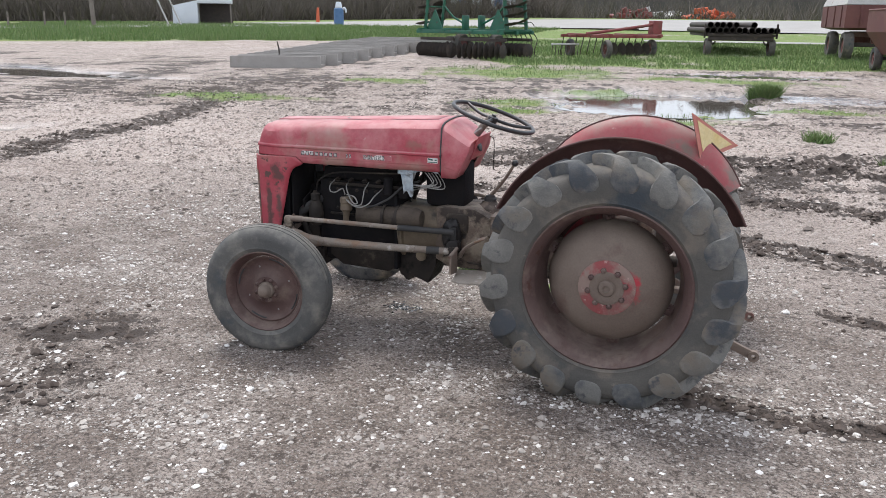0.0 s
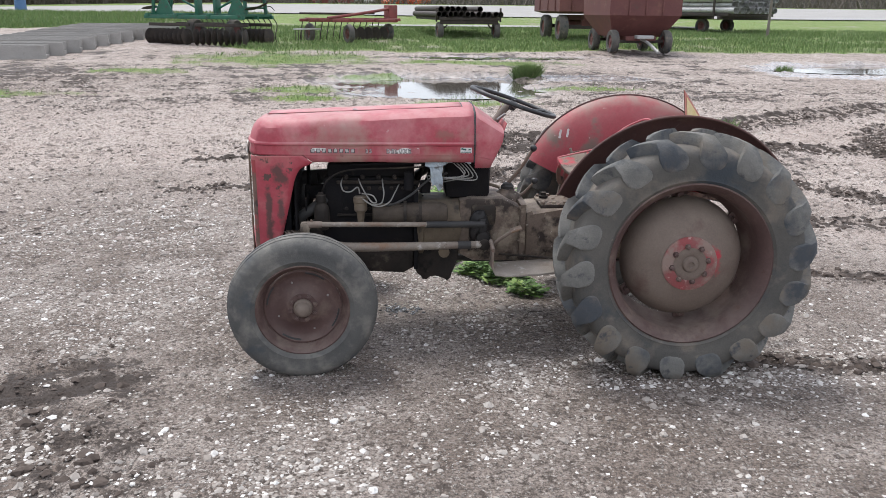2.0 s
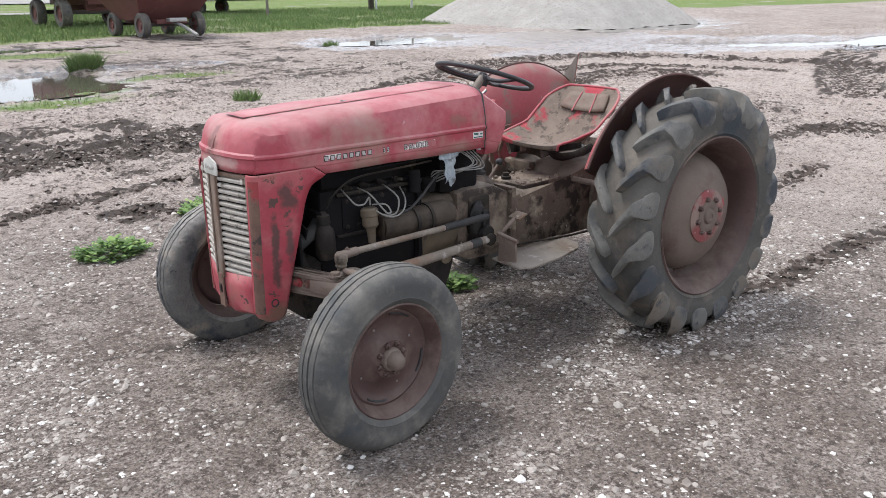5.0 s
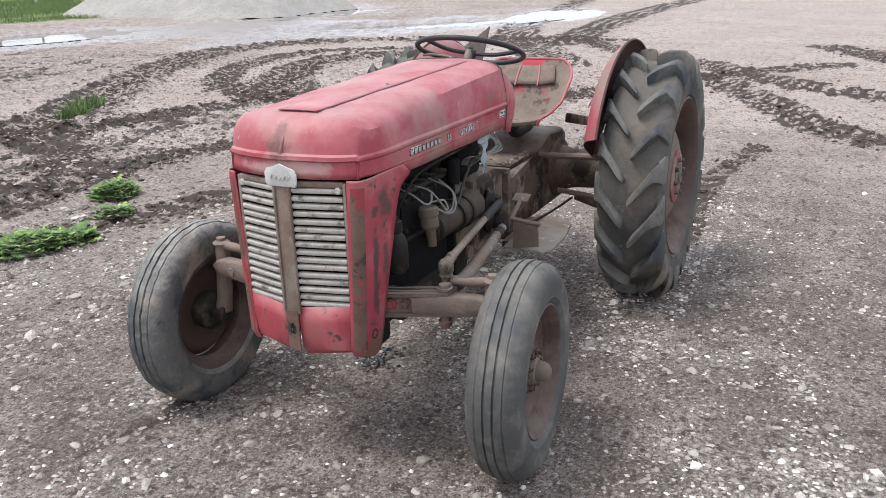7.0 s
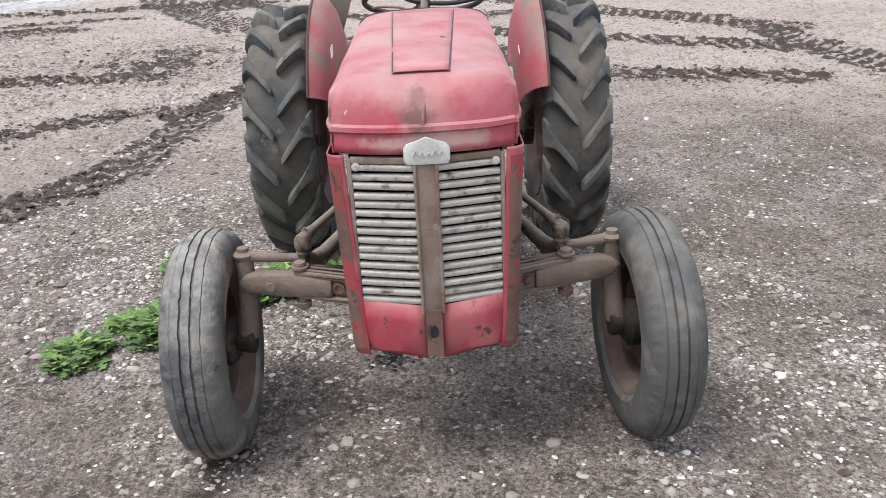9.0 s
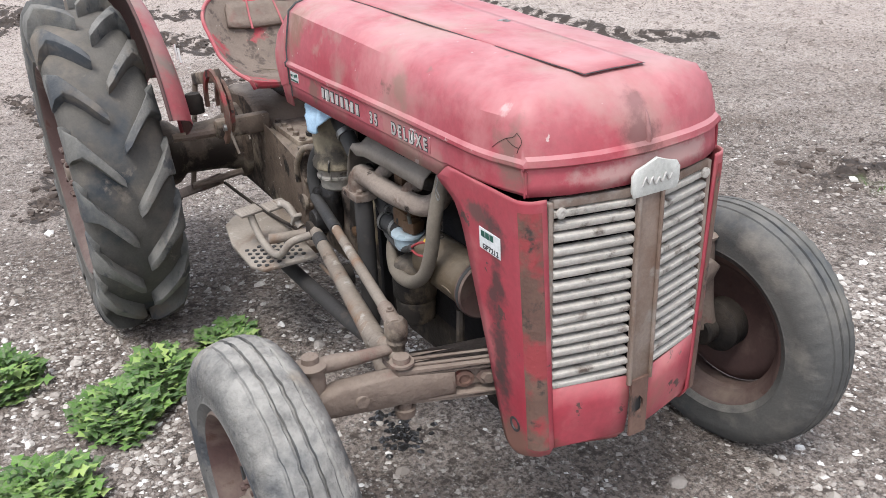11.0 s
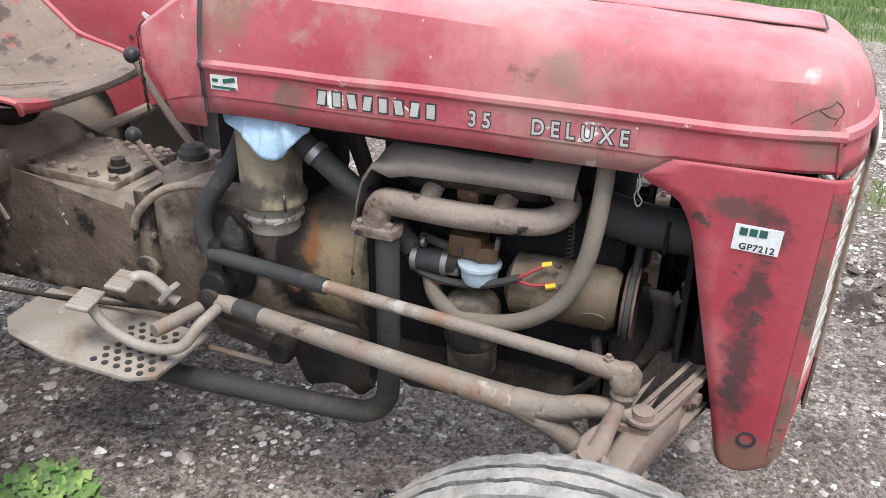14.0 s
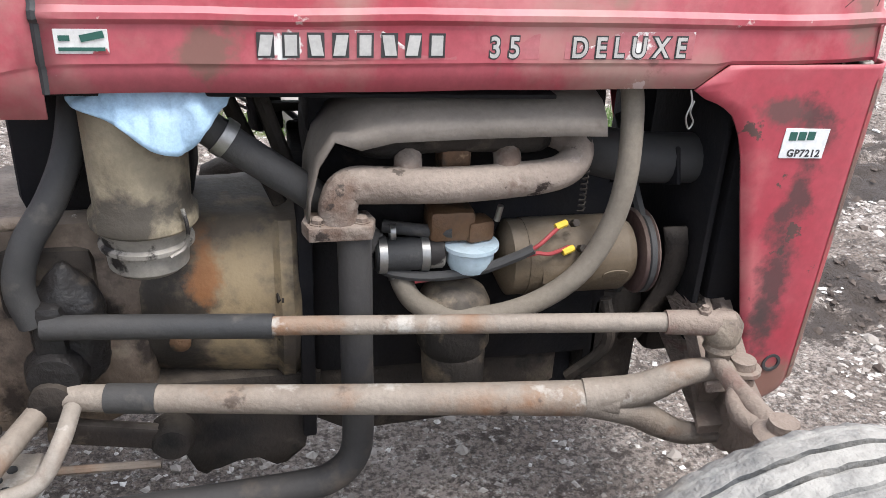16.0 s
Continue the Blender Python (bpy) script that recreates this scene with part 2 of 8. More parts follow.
strip_metal = surface("rusty_centre_strip", (0.31, 0.25, 0.21), (0.20, 0.13, 0.095), 9.0, 0.7, 0.2, 0.3, 140, [((0.30, 0.27, 0.24), 12, 0.55, 0.65)])
manifold_metal = surface("scaled_manifold_iron", (0.19, 0.15, 0.125), (0.27, 0.22, 0.185), 8.0, 0.85, 0.0, 0.6, 130, [((0.11, 0.072, 0.055), 9, 0.54, 0.64), ((0.035, 0.026, 0.022), 24, 0.64, 0.68), ((0.33, 0.28, 0.245), 14, 0.62, 0.7)], 0.2, spec=0.2)
shield_metal = surface("grey_heat_shield", (0.17, 0.145, 0.122), (0.22, 0.19, 0.165), 7.0, 0.65, 0.2, 0.2, 110, [((0.10, 0.075, 0.06), 8, 0.6, 0.72)], 0.3)
exhaust_black = surface("blackened_exhaust_steel", (0.04, 0.038, 0.038), (0.06, 0.055, 0.052), 6.0, 0.75, 0.2, 0.2, 110, [((0.10, 0.08, 0.065), 8, 0.6, 0.75)])
hose_grey = surface("dusty_grey_hose", (0.15, 0.127, 0.10), (0.20, 0.17, 0.135), 8.0, 0.85, 0, 0.2, 150)
hose_black = surface("black_rubber_hose", (0.03, 0.03, 0.031), (0.05, 0.047, 0.045), 8.0, 0.7, 0, 0.2, 120, [((0.12, 0.105, 0.09), 9, 0.58, 0.75)])
plastic_black = surface("worn_black_plastic", (0.018, 0.018, 0.02), (0.03, 0.03, 0.032), 9.0, 0.45, 0, 0.05, 100, [((0.10, 0.095, 0.09), 18, 0.66, 0.78)])
steel_clamp = surface("bright_clamp_steel", (0.27, 0.265, 0.255), (0.38, 0.37, 0.355), 14.0, 0.42, 0.85, 0.05, 120)
bowl_blue = surface("pale_blue_fuel_bowl", (0.40, 0.50, 0.56), (0.46, 0.54, 0.58), 8.0, 0.3, 0, 0.03, 90, [((0.25, 0.25, 0.24), 14, 0.62, 0.75)])
brass = surface("tarnished_brass", (0.13, 0.07, 0.035), (0.10, 0.055, 0.03), 14.0, 0.6, 0.3, 0.3, 120, [((0.28, 0.20, 0.12), 22, 0.6, 0.7), ((0.03, 0.025, 0.02), 16, 0.56, 0.64)])
dynamo_brown = surface("brown_dynamo_case", (0.085, 0.062, 0.038), (0.125, 0.092, 0.06), 7.0, 0.7, 0.0, 0.3, 120, [((0.04, 0.03, 0.024), 8, 0.56, 0.66), ((0.20, 0.155, 0.105), 10, 0.62, 0.72)], 0.3, spec=0.2)
starter_iron = surface("oily_brown_starter", (0.045, 0.034, 0.026), (0.085, 0.066, 0.05), 7.0, 0.75, 0.0, 0.4, 110, [((0.022, 0.018, 0.016), 8, 0.54, 0.64), ((0.16, 0.125, 0.09), 9, 0.62, 0.72)], 0.4, (0.17, 0.14, 0.115), 0.2)
cloth_blue = surface("light_blue_rag", (0.30, 0.44, 0.58), (0.38, 0.52, 0.65), 14.0, 0.9, 0, 0.2, 200, [((0.27, 0.32, 0.36), 12, 0.6, 0.78)])
silver_cup = surface("galvanised_cup", (0.22, 0.20, 0.175), (0.32, 0.295, 0.26), 9.0, 0.6, 0.3, 0.2, 120, [((0.02, 0.017, 0.016), 13, 0.55, 0.60)])
white_paint = surface("chipped_white_paint", (0.72, 0.71, 0.69), (0.62, 0.60, 0.58), 14.0, 0.5, 0, 0.05, 120, [((0.36, 0.07, 0.08), 13, 0.56, 0.58)])
white_plain = surface("white_sticker", (0.78, 0.79, 0.79), (0.72, 0.73, 0.73), 12.0, 0.4, 0, 0.0, 120)
decal_ground = surface("worn_name_strip", (0.39, 0.10, 0.115), (0.45, 0.16, 0.17), 14.0, 0.55, 0, 0.05, 120, [((0.66, 0.64, 0.61), 15, 0.55, 0.58)])
badge_white = surface("enamel_badge", (0.66, 0.66, 0.62), (0.56, 0.56, 0.52), 22.0, 0.45, 0.1, 0.1, 120, [((0.26, 0.24, 0.21), 30, 0.62, 0.72)])
ink_dark = surface("dark_ink", (0.03, 0.03, 0.032), (0.05, 0.05, 0.05), 12.0, 0.6, 0, 0.0, 120)
ink_grey = surface("pale_grey_ink", (0.42, 0.41, 0.39), (0.52, 0.505, 0.48), 16.0, 0.5, 0, 0.0, 120)
ink_green = surface("dark_green_ink", (0.02, 0.09, 0.07), (0.025, 0.11, 0.085), 12.0, 0.5, 0, 0.0, 120)
sign_yellow = surface("sun_bleached_yellow_sign", (0.72, 0.56, 0.24), (0.78, 0.66, 0.38), 7.0, 0.6, 0, 0.1, 90, [((0.35, 0.28, 0.16), 16, 0.64, 0.74)])
sign_red = surface("bleached_red_border", (0.50, 0.16, 0.13), (0.58, 0.24, 0.19), 9.0, 0.6, 0, 0.1, 90)
wire_red = surface("red_cable", (0.27, 0.03, 0.035), (0.33, 0.05, 0.05), 12, 0.6, 0, 0.0)
wire_grey = surface("grey_plug_lead", (0.22, 0.215, 0.20), (0.30, 0.29, 0.27), 14, 0.6, 0, 0.0)
terminal_yellow = surface("yellow_terminal", (0.65, 0.45, 0.04), (0.7, 0.5, 0.06), 12, 0.5, 0, 0.0)


# ---- building helpers ----
def part(name, bm, material, parent=None, label="", smooth=40, solid=0.0, at=None):
    """Links a bmesh as one mesh object."""
    me = bpy.data.meshes.new(name)
    bmesh.ops.recalc_face_normals(bm, faces=bm.faces)
    bm.to_mesh(me)
    bm.free()
    me.materials.append(material)
    me.polygons.foreach_set("use_smooth", [smooth > 0] * len(me.polygons))
    if smooth:
        me.set_sharp_from_angle(angle=radians(smooth))
    ob = new(name, me)
    if parent:
        ob.parent = parent
    if at is not None:
        ob.matrix_basis = at
    if solid:
        md = ob.modifiers.new("sheet", "SOLIDIFY")
        md.thickness, md.offset = abs(solid), 0.0
    if label:
        tagged(ob, label)
    return ob


def thing(name, label, category, group="", at=None, kind=""):
    ob = new(name)
    ob.empty_display_size = 0.2
    if at is not None:
        ob.matrix_basis = at
    return tagged(ob, label, category, group, kind)


def B():
    return bmesh.new()


def box(bm, c, s, rot=(0, 0, 0), bevel=0.0, seg=2):
    m = Matrix.LocRotScale(c, Euler([radians(a) for a in rot]), s)
    r = bmesh.ops.create_cube(bm, size=1.0, matrix=m)
    if bevel:
        es = {e for v in r["verts"] for e in v.link_edges}
        bmesh.ops.bevel(bm, geom=list(es), offset=bevel, segments=seg, profile=0.5, affect="EDGES", clamp_overlap=True)
    return bm


def frame_on(d):
    d = Vector(d).normalized()
    a = Vector((0, 0, 1)) if abs(d.z) < 0.9 else Vector((1, 0, 0))
    u = d.cross(a).normalized()
    return d, u, d.cross(u).normalized()


def lathe(bm, origin, axis, prof, n=32, closed=False):
    """Turns a profile of (radius, distance along the axis) round the axis."""
    d, u, w = frame_on(axis)
    o = Vector(origin)
    rings = []
    for r, a in prof:
        if r < 1e-6:
            rings.append([bm.verts.new(o + d * a)])
        else:
            rings.append([bm.verts.new(o + d * a + (u * math.cos(2 * math.pi * k / n) + w * math.sin(2 * math.pi * k / n)) * r) for k in range(n)])
    pairs = list(zip(rings, rings[1:])) + ([(rings[-1], rings[0])] if closed else [])
    for p, q in pairs:
        for k in range(n):
            a, b = p[k % len(p)], p[(k + 1) % len(p)]
            c, e = q[(k + 1) % len(q)], q[k % len(q)]
            vs = []
            for v in (a, b, c, e):
                if v not in vs:
                    vs.append(v)
            if len(vs) > 2:
                bm.faces.new(vs)
    return bm


def cyl(bm, p0, p1, r, r1=None, n=16, round_=0.0):
    p0, p1 = Vector(p0), Vector(p1)
    L = (p1 - p0).length
    r1 = r if r1 is None else r1
    e = min(round_, L * 0.4, r * 0.9)
    prof = [(0, 0), (r - e, 0), (r, e), (r1, L - e), (r1 - e, L), (0, L)] if e else [(0, 0), (r, 0), (r1, L), (0, L)]
    return lathe(bm, p0, p1 - p0, prof, n)


def spline(pts, per=6):
    pts = [Vector(p) for p in pts]
    out = []
    for i in range(len(pts) - 1):
        a, b, c, d = pts[max(i - 1, 0)], pts[i], pts[i + 1], pts[min(i + 2, len(pts) - 1)]
        for k in range(per):
            t = k / per
            out.append(0.5 * ((2 * b) + (c - a) * t + (2 * a - 5 * b + 4 * c - d) * t * t + (3 * b - a - 3 * c + d) * t ** 3))
    return out + [pts[-1]]


def tube(bm, pts, r, n=10, per=6, smooth=True):
    """A round tube through points; r is one radius or one for each end."""
    path = spline(pts, per) if smooth and len(pts) > 2 else [Vector(p) for p in pts]
    rr = (r, r) if isinstance(r, (int, float)) else r
    _, u, w = frame_on(path[1] - path[0])
    rings = []
    for i, p in enumerate(path):
        d = (path[min(i + 1, len(path) - 1)] - path[max(i - 1, 0)]).normalized()
        u = (u - d * u.dot(d)).normalized()
        w = d.cross(u)
        f = i / (len(path) - 1)
        rad = rr[0] + (rr[1] - rr[0]) * f
        rings.append([bm.verts.new(p + (u * math.cos(2 * math.pi * k / n) + w * math.sin(2 * math.pi * k / n)) * rad) for k in range(n)])
    for p, q in zip(rings, rings[1:]):
        for k in range(n):
            bm.faces.new((p[k], p[(k + 1) % n], q[(k + 1) % n], q[k]))
    bm.faces.new(rings[0][::-1]), bm.faces.new(rings[-1])
    return bm


def sheet(bm, rows):
    """A skin over rows of points."""
    vs = [[bm.verts.new(p) for p in row] for row in rows]
    for a, b in zip(vs, vs[1:]):
        for k in range(len(a) - 1):
            bm.faces.new((a[k], a[k + 1], b[k + 1], b[k]))
    return bm


def slab(bm, outline, axis, lo, hi, bevel=0.0):
    """A flat outline of 2D points, given depth along an axis (x, y or z)."""
    put = {"x": lambda a, b, d: (d, a, b), "y": lambda a, b, d: (a, d, b), "z": lambda a, b, d: (a, b, d)}[axis]
    p = [bm.verts.new(put(a, b, lo)) for a, b in outline]
    q = [bm.verts.new(put(a, b, hi)) for a, b in outline]
    n = len(p)
    f1, f2 = bm.faces.new(p), bm.faces.new(q[::-1])
    for k in range(n):
        bm.faces.new((p[k], q[k], q[(k + 1) % n], p[(k + 1) % n]))
    if bevel:
        bmesh.ops.bevel(bm, geom=list(f1.edges) + list(f2.edges), offset=bevel, segments=2, profile=0.5, affect="EDGES", clamp_overlap=True)
    return bm


def hexbolt(bm, at, axis, r=0.011, h=0.009):
    a = Vector(axis).normalized()
    lathe(bm, Vector(at) - a * 0.002, a, [(0, 0), (r * 1.35, 0), (r * 1.35, 0.0035), (r, 0.0035), (r, h), (r * 0.7, h + 0.002), (0, h + 0.002)], 6)
    return bm


def interp(x, table):
    return float(np.interp(x, [a for a, _ in table], [b for _, b in table]))


# ---- ground ----
def rise(y):
    """The yard climbs gently away behind the tractor, then the land levels off."""
    s = np.where(np.asarray(y) > 90, 90.0, y)
    return 0.026 * np.logaddexp(0.0, (s - 1.0) * 2.0) / 2.0


# tyre tracks: points, half width, depth, lug prints
TRACKS = [
    ([(-1.9, 5.5), (-0.1, 5.8), (1.3, 6.1), (3.0, 6.9), (5.0, 8.2), (7.3, 9.3), (8.6, 9.75), (10.1, 9.9), (11.5, 9.3), (12.7, 8.3), (13.3, 6.7), (13.9, 5.3), (14.5, 3.5)], 0.33, 0.085, 1),
    ([(4.6, 5.4), (4.75, 5.9), (5.36, 6.75), (6.2, 7.35), (7.4, 7.86), (8.9, 8.1), (9.95, 7.8), (10.9, 6.9), (11.6, 5.5)], 0.2, 0.06, 1),
    ([(4.9, 5.2), (5.8, 5.95), (6.85, 6.55), (8.15, 6.9), (9.35, 6.8), (10.0, 6.1)], 0.3, 0.08, 1),
    ([(0.4, 6.0), (2.7, 5.55), (3.3, 5.45), (4.2, 5.2), (5.0, 4.9), (5.15, 4.1), (5.25, 3.1)], 0.2, 0.06, 1),
    ([(-0.6, 3.7), (0.6, 3.85), (1.45, 3.85), (2.3, 3.65), (2.85, 3.25), (3.35, 2.6)], 0.15, 0.055, 1),
    ([(13.0, 4.2), (18.9, 4.8), (28.3, 5.4), (48.8, 5.2)], 0.4, 0.06, 1),
    ([(9.5, 3.0), (16.1, 6.3), (25.1, 8.4), (44.6, 11.9)], 0.4, 0.06, 1),
    ([(6.0, 1.8), (7.1, 1.2), (8.7, 0.5), (10.5, -1.2)], 0.25, 0.05, 1),
    ([(15.0, 4.5), (12.1, 2.6), (10.6, 0.9), (8.0, -0.9), (6.3, -3.0), (5.5, -4.1)], 0.25, 0.05, 1),
    ([(9.0, 0.5), (6.2, -0.7), (4.5, -1.5), (4.0, -2.4), (3.6, -3.4)], 0.22, 0.05, 1),
    ([(14.0, -1.0), (11.0, -2.3), (8.8, -3.6), (7.1, -4.7)], 0.3, 0.05, 1),
    ([(0.25, -0.55), (0.6, -0.6), (1.1, -0.68), (2.2, -0.6), (3.8, -0.8)], 0.075, 0.03, 1),
    ([(-3.6, 4.65), (-2.75, 4.85), (-1.66, 5.2), (-1.2, 5.26), (0.0, 5.2)], 0.11, 0.06, 0),
    ([(-3.45, 3.24), (-2.75, 3.42), (-1.93, 3.64), (-1.6, 3.8), (0.5, 4.2)], 0.09, 0.06, 0),
    ([(3.1, 2.3), (4.4, 1.9), (6.5, 1.8)], 0.11, 0.03, 0),
    ([(1.2, 0.9), (2.0, 0.7), (2.9, 0.6), (4.2, 0.8)], 0.075, 0.03, 1),
    ([(-1.5, 3.2), (-0.1, 2.8), (0.7, 2.5), (1.4, 2.2), (3.8, 2.0)], 0.16, 0.035, 1),
    ([(-9.0, 1.5), (-7.9, 3.5), (-8.2, 4.7), (-8.1, 6.8), (-8.8, 10)], 0.3, 0.05, 0),
    ([(-11.9, 7.4), (-13.4, 12.5), (-15, 18)], 0.5, 0.06, 1),
    ([(7.0, -4.4), (4.25, -4.4), (3.1, -4.35), (2.4, -4.75)], 0.22, 0.05, 1),
    ([(-1.9, 0.65), (-2.1, 0.69), (-2.4, 0.76)], 0.05, 0.012, 0),
]
WEAR = [(-4.2, -1.6, 1.0), (-3.0, -0.8, 0.42), (-2.65, -1.5, 0.36), (-0.7, -2.85, 0.36), (-10.0, 10.5, 2.2), (0.4, 4.7, 1.0), (1.8, 5.6, 1.6), (-9, 13.5, 3.2), (6.5, 3.4, 1.4), (-1.2, 6.5, 1.6)]
POOLS = [  # middle, radii, turn, and the y of the bank that sets the water's level
    (-0.6, 12.4, 2.0, 2.05, 12, 9.9), (1.6, 18.9, 2.3, 0.6, 5, 18.2), (10.8, 16.6, 2.6, 1.4, 15, 14.8),
    (18.0, 9.8, 3.8, 1.2, -38, 6.6), (23, 19, 5.5, 3.6, 30, 13.6), (-22, 14.5, 7.0, 1.3, -8, 12.4), (24.0, 8.0, 4.0, 1.4, 12, 6.0), (-11.2, 4.3, 1.8, 0.5, 40, 2.9),
]
FLOOD = [(1.7, 13.6, 2.2, 0.9), (15.0, 12.6, 4.2, 4.2), (18.5, 9.3, 3.6, 2.6), (10.6, 15.6, 3.6, 2.6), (10.8, 10.9, 1.6, 0.9)]  # ground under a film of water
GREEN = [(-9.0, 10.3, 2.0, 0.8), (-3.0, 10.0, 0.8, 0.45), (-0.2, 9.4, 1.4, 0.5), (-7.2, 14.4, 1.4, 0.7), (-3.4, 11.2, 1.2, 0.7), (-1.9, 13.8, 1.6, 0.5), (0.2, 10.3, 1.0, 0.35), (2.2, 11.6, 1.1, 0.4), (-4.5, 18.0, 3.0, 2.2), (0.5, 17.2, 3.0, 0.7), (-0.3, -5.6, 0.8, 0.5),
         (-2.4, -9.5, 3.6, 3.5), (-1.35, -2.75, 0.5, 0.28), (-3.0, -2.6, 0.5, 0.4), (-1.6, -3.1, 0.4, 0.3)]


def pool_level(bank):
    """A puddle stands at the height of its lowest bank."""
    return float(rise(bank)) + 0.012


def stroke(px, py, pts, half):
    """Distance from a track's middle, side, and length along it."""
    path = np.array([(p.x, p.y) for p in spline([(a, b, 0) for a, b in pts], 8)])
    best, along, side = np.full(px.shape, 9.0), np.zeros(px.shape), np.zeros(px.shape)
    near = (px > path[:, 0].min() - half - 1) & (px < path[:, 0].max() + half + 1) & (py > path[:, 1].min() - half - 1) & (py < path[:, 1].max() + half + 1)
    qx, qy = px[near], py[near]
    bb, aa, ss, run = best[near], along[near], side[near], 0.0
    for a, b in zip(path, path[1:]):
        d = b - a
        L = math.hypot(*d)
        t = np.clip(((qx - a[0]) * d[0] + (qy - a[1]) * d[1]) / (L * L), 0, 1)
        ex, ey = qx - a[0] - t * d[0], qy - a[1] - t * d[1]
        e = np.hypot(ex, ey)
        hit = e < bb
        bb = np.where(hit, e, bb)
        aa = np.where(hit, run + t * L, aa)
        ss = np.where(hit, np.sign(d[0] * ey - d[1] * ex), ss)
        run += L
    best[near], along[near], side[near] = bb, aa, ss
    return best, along, side


def lumps(x, y, scale, seed=0.0):
    """Cheap smooth noise of about -1 to 1."""
    x, y = (0.83 * x - 0.56 * y) * scale + seed, (0.56 * x + 0.83 * y) * scale - seed * 0.7
    x, y = x + 0.8 * np.sin(0.37 * y + 1.9 * seed), y
    return (np.sin(x + 1.3 * np.sin(y * 0.7 + seed)) * np.cos(y * 1.1 + 0.9 * np.sin(x * 0.8)) + 0.5 * np.sin(2.3 * x - 1.7 * y + seed) + 0.35 * np.sin(4.1 * y + 3.7 * x * 0.9 + 2 * np.sin(x))) / 1.5


def ground_at(px, py):
    """Height of the yard, how muddy, how green and how wet it is."""
    px, py = np.asarray(px, float), np.asarray(py, float)
    z = rise(py)
    mud, green, wet = np.zeros(px.shape), np.zeros(px.shape), np.zeros(px.shape)
    calm = np.clip((np.hypot(px + 0.9, py) - 1.6) / 3.0, 0.15, 1)
    rough = np.clip((np.hypot((px + 1.2) / 1.3, py) - 1.4) / 2.0, 0.1, 1)
    z = z + 0.018 * lumps(px, py, 0.55, 2.0) * calm + 0.006 * lumps(px, py, 2.4, 5.0) * calm + (0.011 * lumps(px, py, 17.0, 1.0) + 0.008 * lumps(px, py, 41.0, 4.0)) * rough + 0.030 * np.clip(lumps(px, py, 23.0, 9.0) - 0.22, 0, 1) * np.clip((np.hypot((px + 1.2) / 1.3, py) - 2.3) / 2.0, 0, 1) + 0.02 * np.clip(lumps(px, py, 9.0, 6.0) - 0.1, 0, 1) * np.clip((np.hypot((px + 2.0) / 1.15, py + 0.9) - 3.6) / 1.5, 0, 1)
    for x0, y0, r in WEAR:
        w = np.clip(1.35 - np.hypot(px - x0, py - y0) / r + 0.3 * lumps(px, py, 1.3, x0), 0, 1)
        mud = np.maximum(mud, (0.75 if x0 < -5 else 0.7 if r < 0.5 else 0.9) * w * np.clip(0.45 + 0.6 * lumps(px, py, 3.2, y0) + 0.4 * lumps(px, py, 9.0, x0), 0, 1))
        z = z + w * (0.024 * lumps(px, py, 7.0, x0) + 0.022 * lumps(px, py, 19.0, y0))
    far = np.clip((py - 6.5) / 4.0, 0, 1) * np.clip((22 - py) / 2.0, 0, 1) * np.clip((10 - px) / 4.0, 0, 1)
    mud = np.maximum(mud, far * np.clip(0.10 + 0.30 * lumps(px, py, 0.8, 7.0) + 0.35 * lumps(px, py, 2.6, 3.0) + 0.45 * lumps(px, py, 7.0, 2.0), 0, 0.55))
    churn = 0.5 * np.sin(px * 23 + 2 * np.sin(py * 19)) * np.cos(py * 26 + 1.7 * np.sin(px * 17))
    for pts, half, deep, lug in TRACKS:
        e, a, s = stroke(px, py, pts, half)
        f = e / half
        inside = np.clip(1.25 - f + 0.25 * lumps(px, py, 4.0, half * 10), 0, 1)
        bank = np.exp(-((f - 1.15) / 0.28) ** 2)
        print_ = np.clip(0.5 + 1.3 * np.sin((a + s * e * 0.8) * 2 * math.pi / 0.24), 0, 1) if lug else 0.5
        z = z - deep * 0.55 * inside * (0.35 + 0.65 * print_) + deep * 0.8 * bank * (0.55 + 0.45 * lumps(px, py, 8.0, a.mean() * 0 + 3)) + deep * 0.6 * inside * churn
        mud = np.maximum(mud, min(1.0, half / 0.1) * np.clip(inside * (0.16 + 0.84 * print_) + 0.8 * bank * (0.5 + 0.6 * lumps(px, py, 9.0, 1)), 0, 1))
    for x0, y0, rx, ry, turn, bank in POOLS:
        c, s_ = math.cos(radians(turn)), math.sin(radians(turn))
        u, v = (px - x0) * c + (py - y0) * s_, -(px - x0) * s_ + (py - y0) * c
        q = np.hypot(u / rx, v / ry) + 0.24 * lumps(px, py, 1.6, x0) + 0.16 * lumps(px, py, 4.3, y0)
        level = pool_level(bank)
        f = np.clip((1.25 - q) / 0.3, 0, 1)
        z = z * (1 - f) + f * (level - 0.03 - 0.03 * np.clip(1 - q, 0, 1) + 0.028 * np.clip(lumps(px, py, 3.1, y0) - 0.25, 0, 1) * 1.6)
        wet = np.maximum(wet, np.clip(1.7 - q, 0, 1))
    for x0, y0, rx, ry in FLOOD:
        q = np.hypot((px - x0) / rx, (py - y0) / ry) + 0.25 * lumps(px, py, 0.9, x0) + 0.12 * lumps(px, py, 4.0, y0)
        wet = np.maximum(wet, np.clip((1.15 - q) / 0.35, 0, 1))
        z = z - np.clip((1.15 - q) / 0.35, 0, 1) * 0.012 * lumps(px, py, 17.0, 1.0)
    for x0, y0, rx, ry in GREEN:
        q = np.hypot((px - x0) / rx, (py - y0) / ry) + 0.35 * lumps(px, py, 2.2, x0)
        green = np.maximum(green, np.clip(1.25 - q, 0, 1))
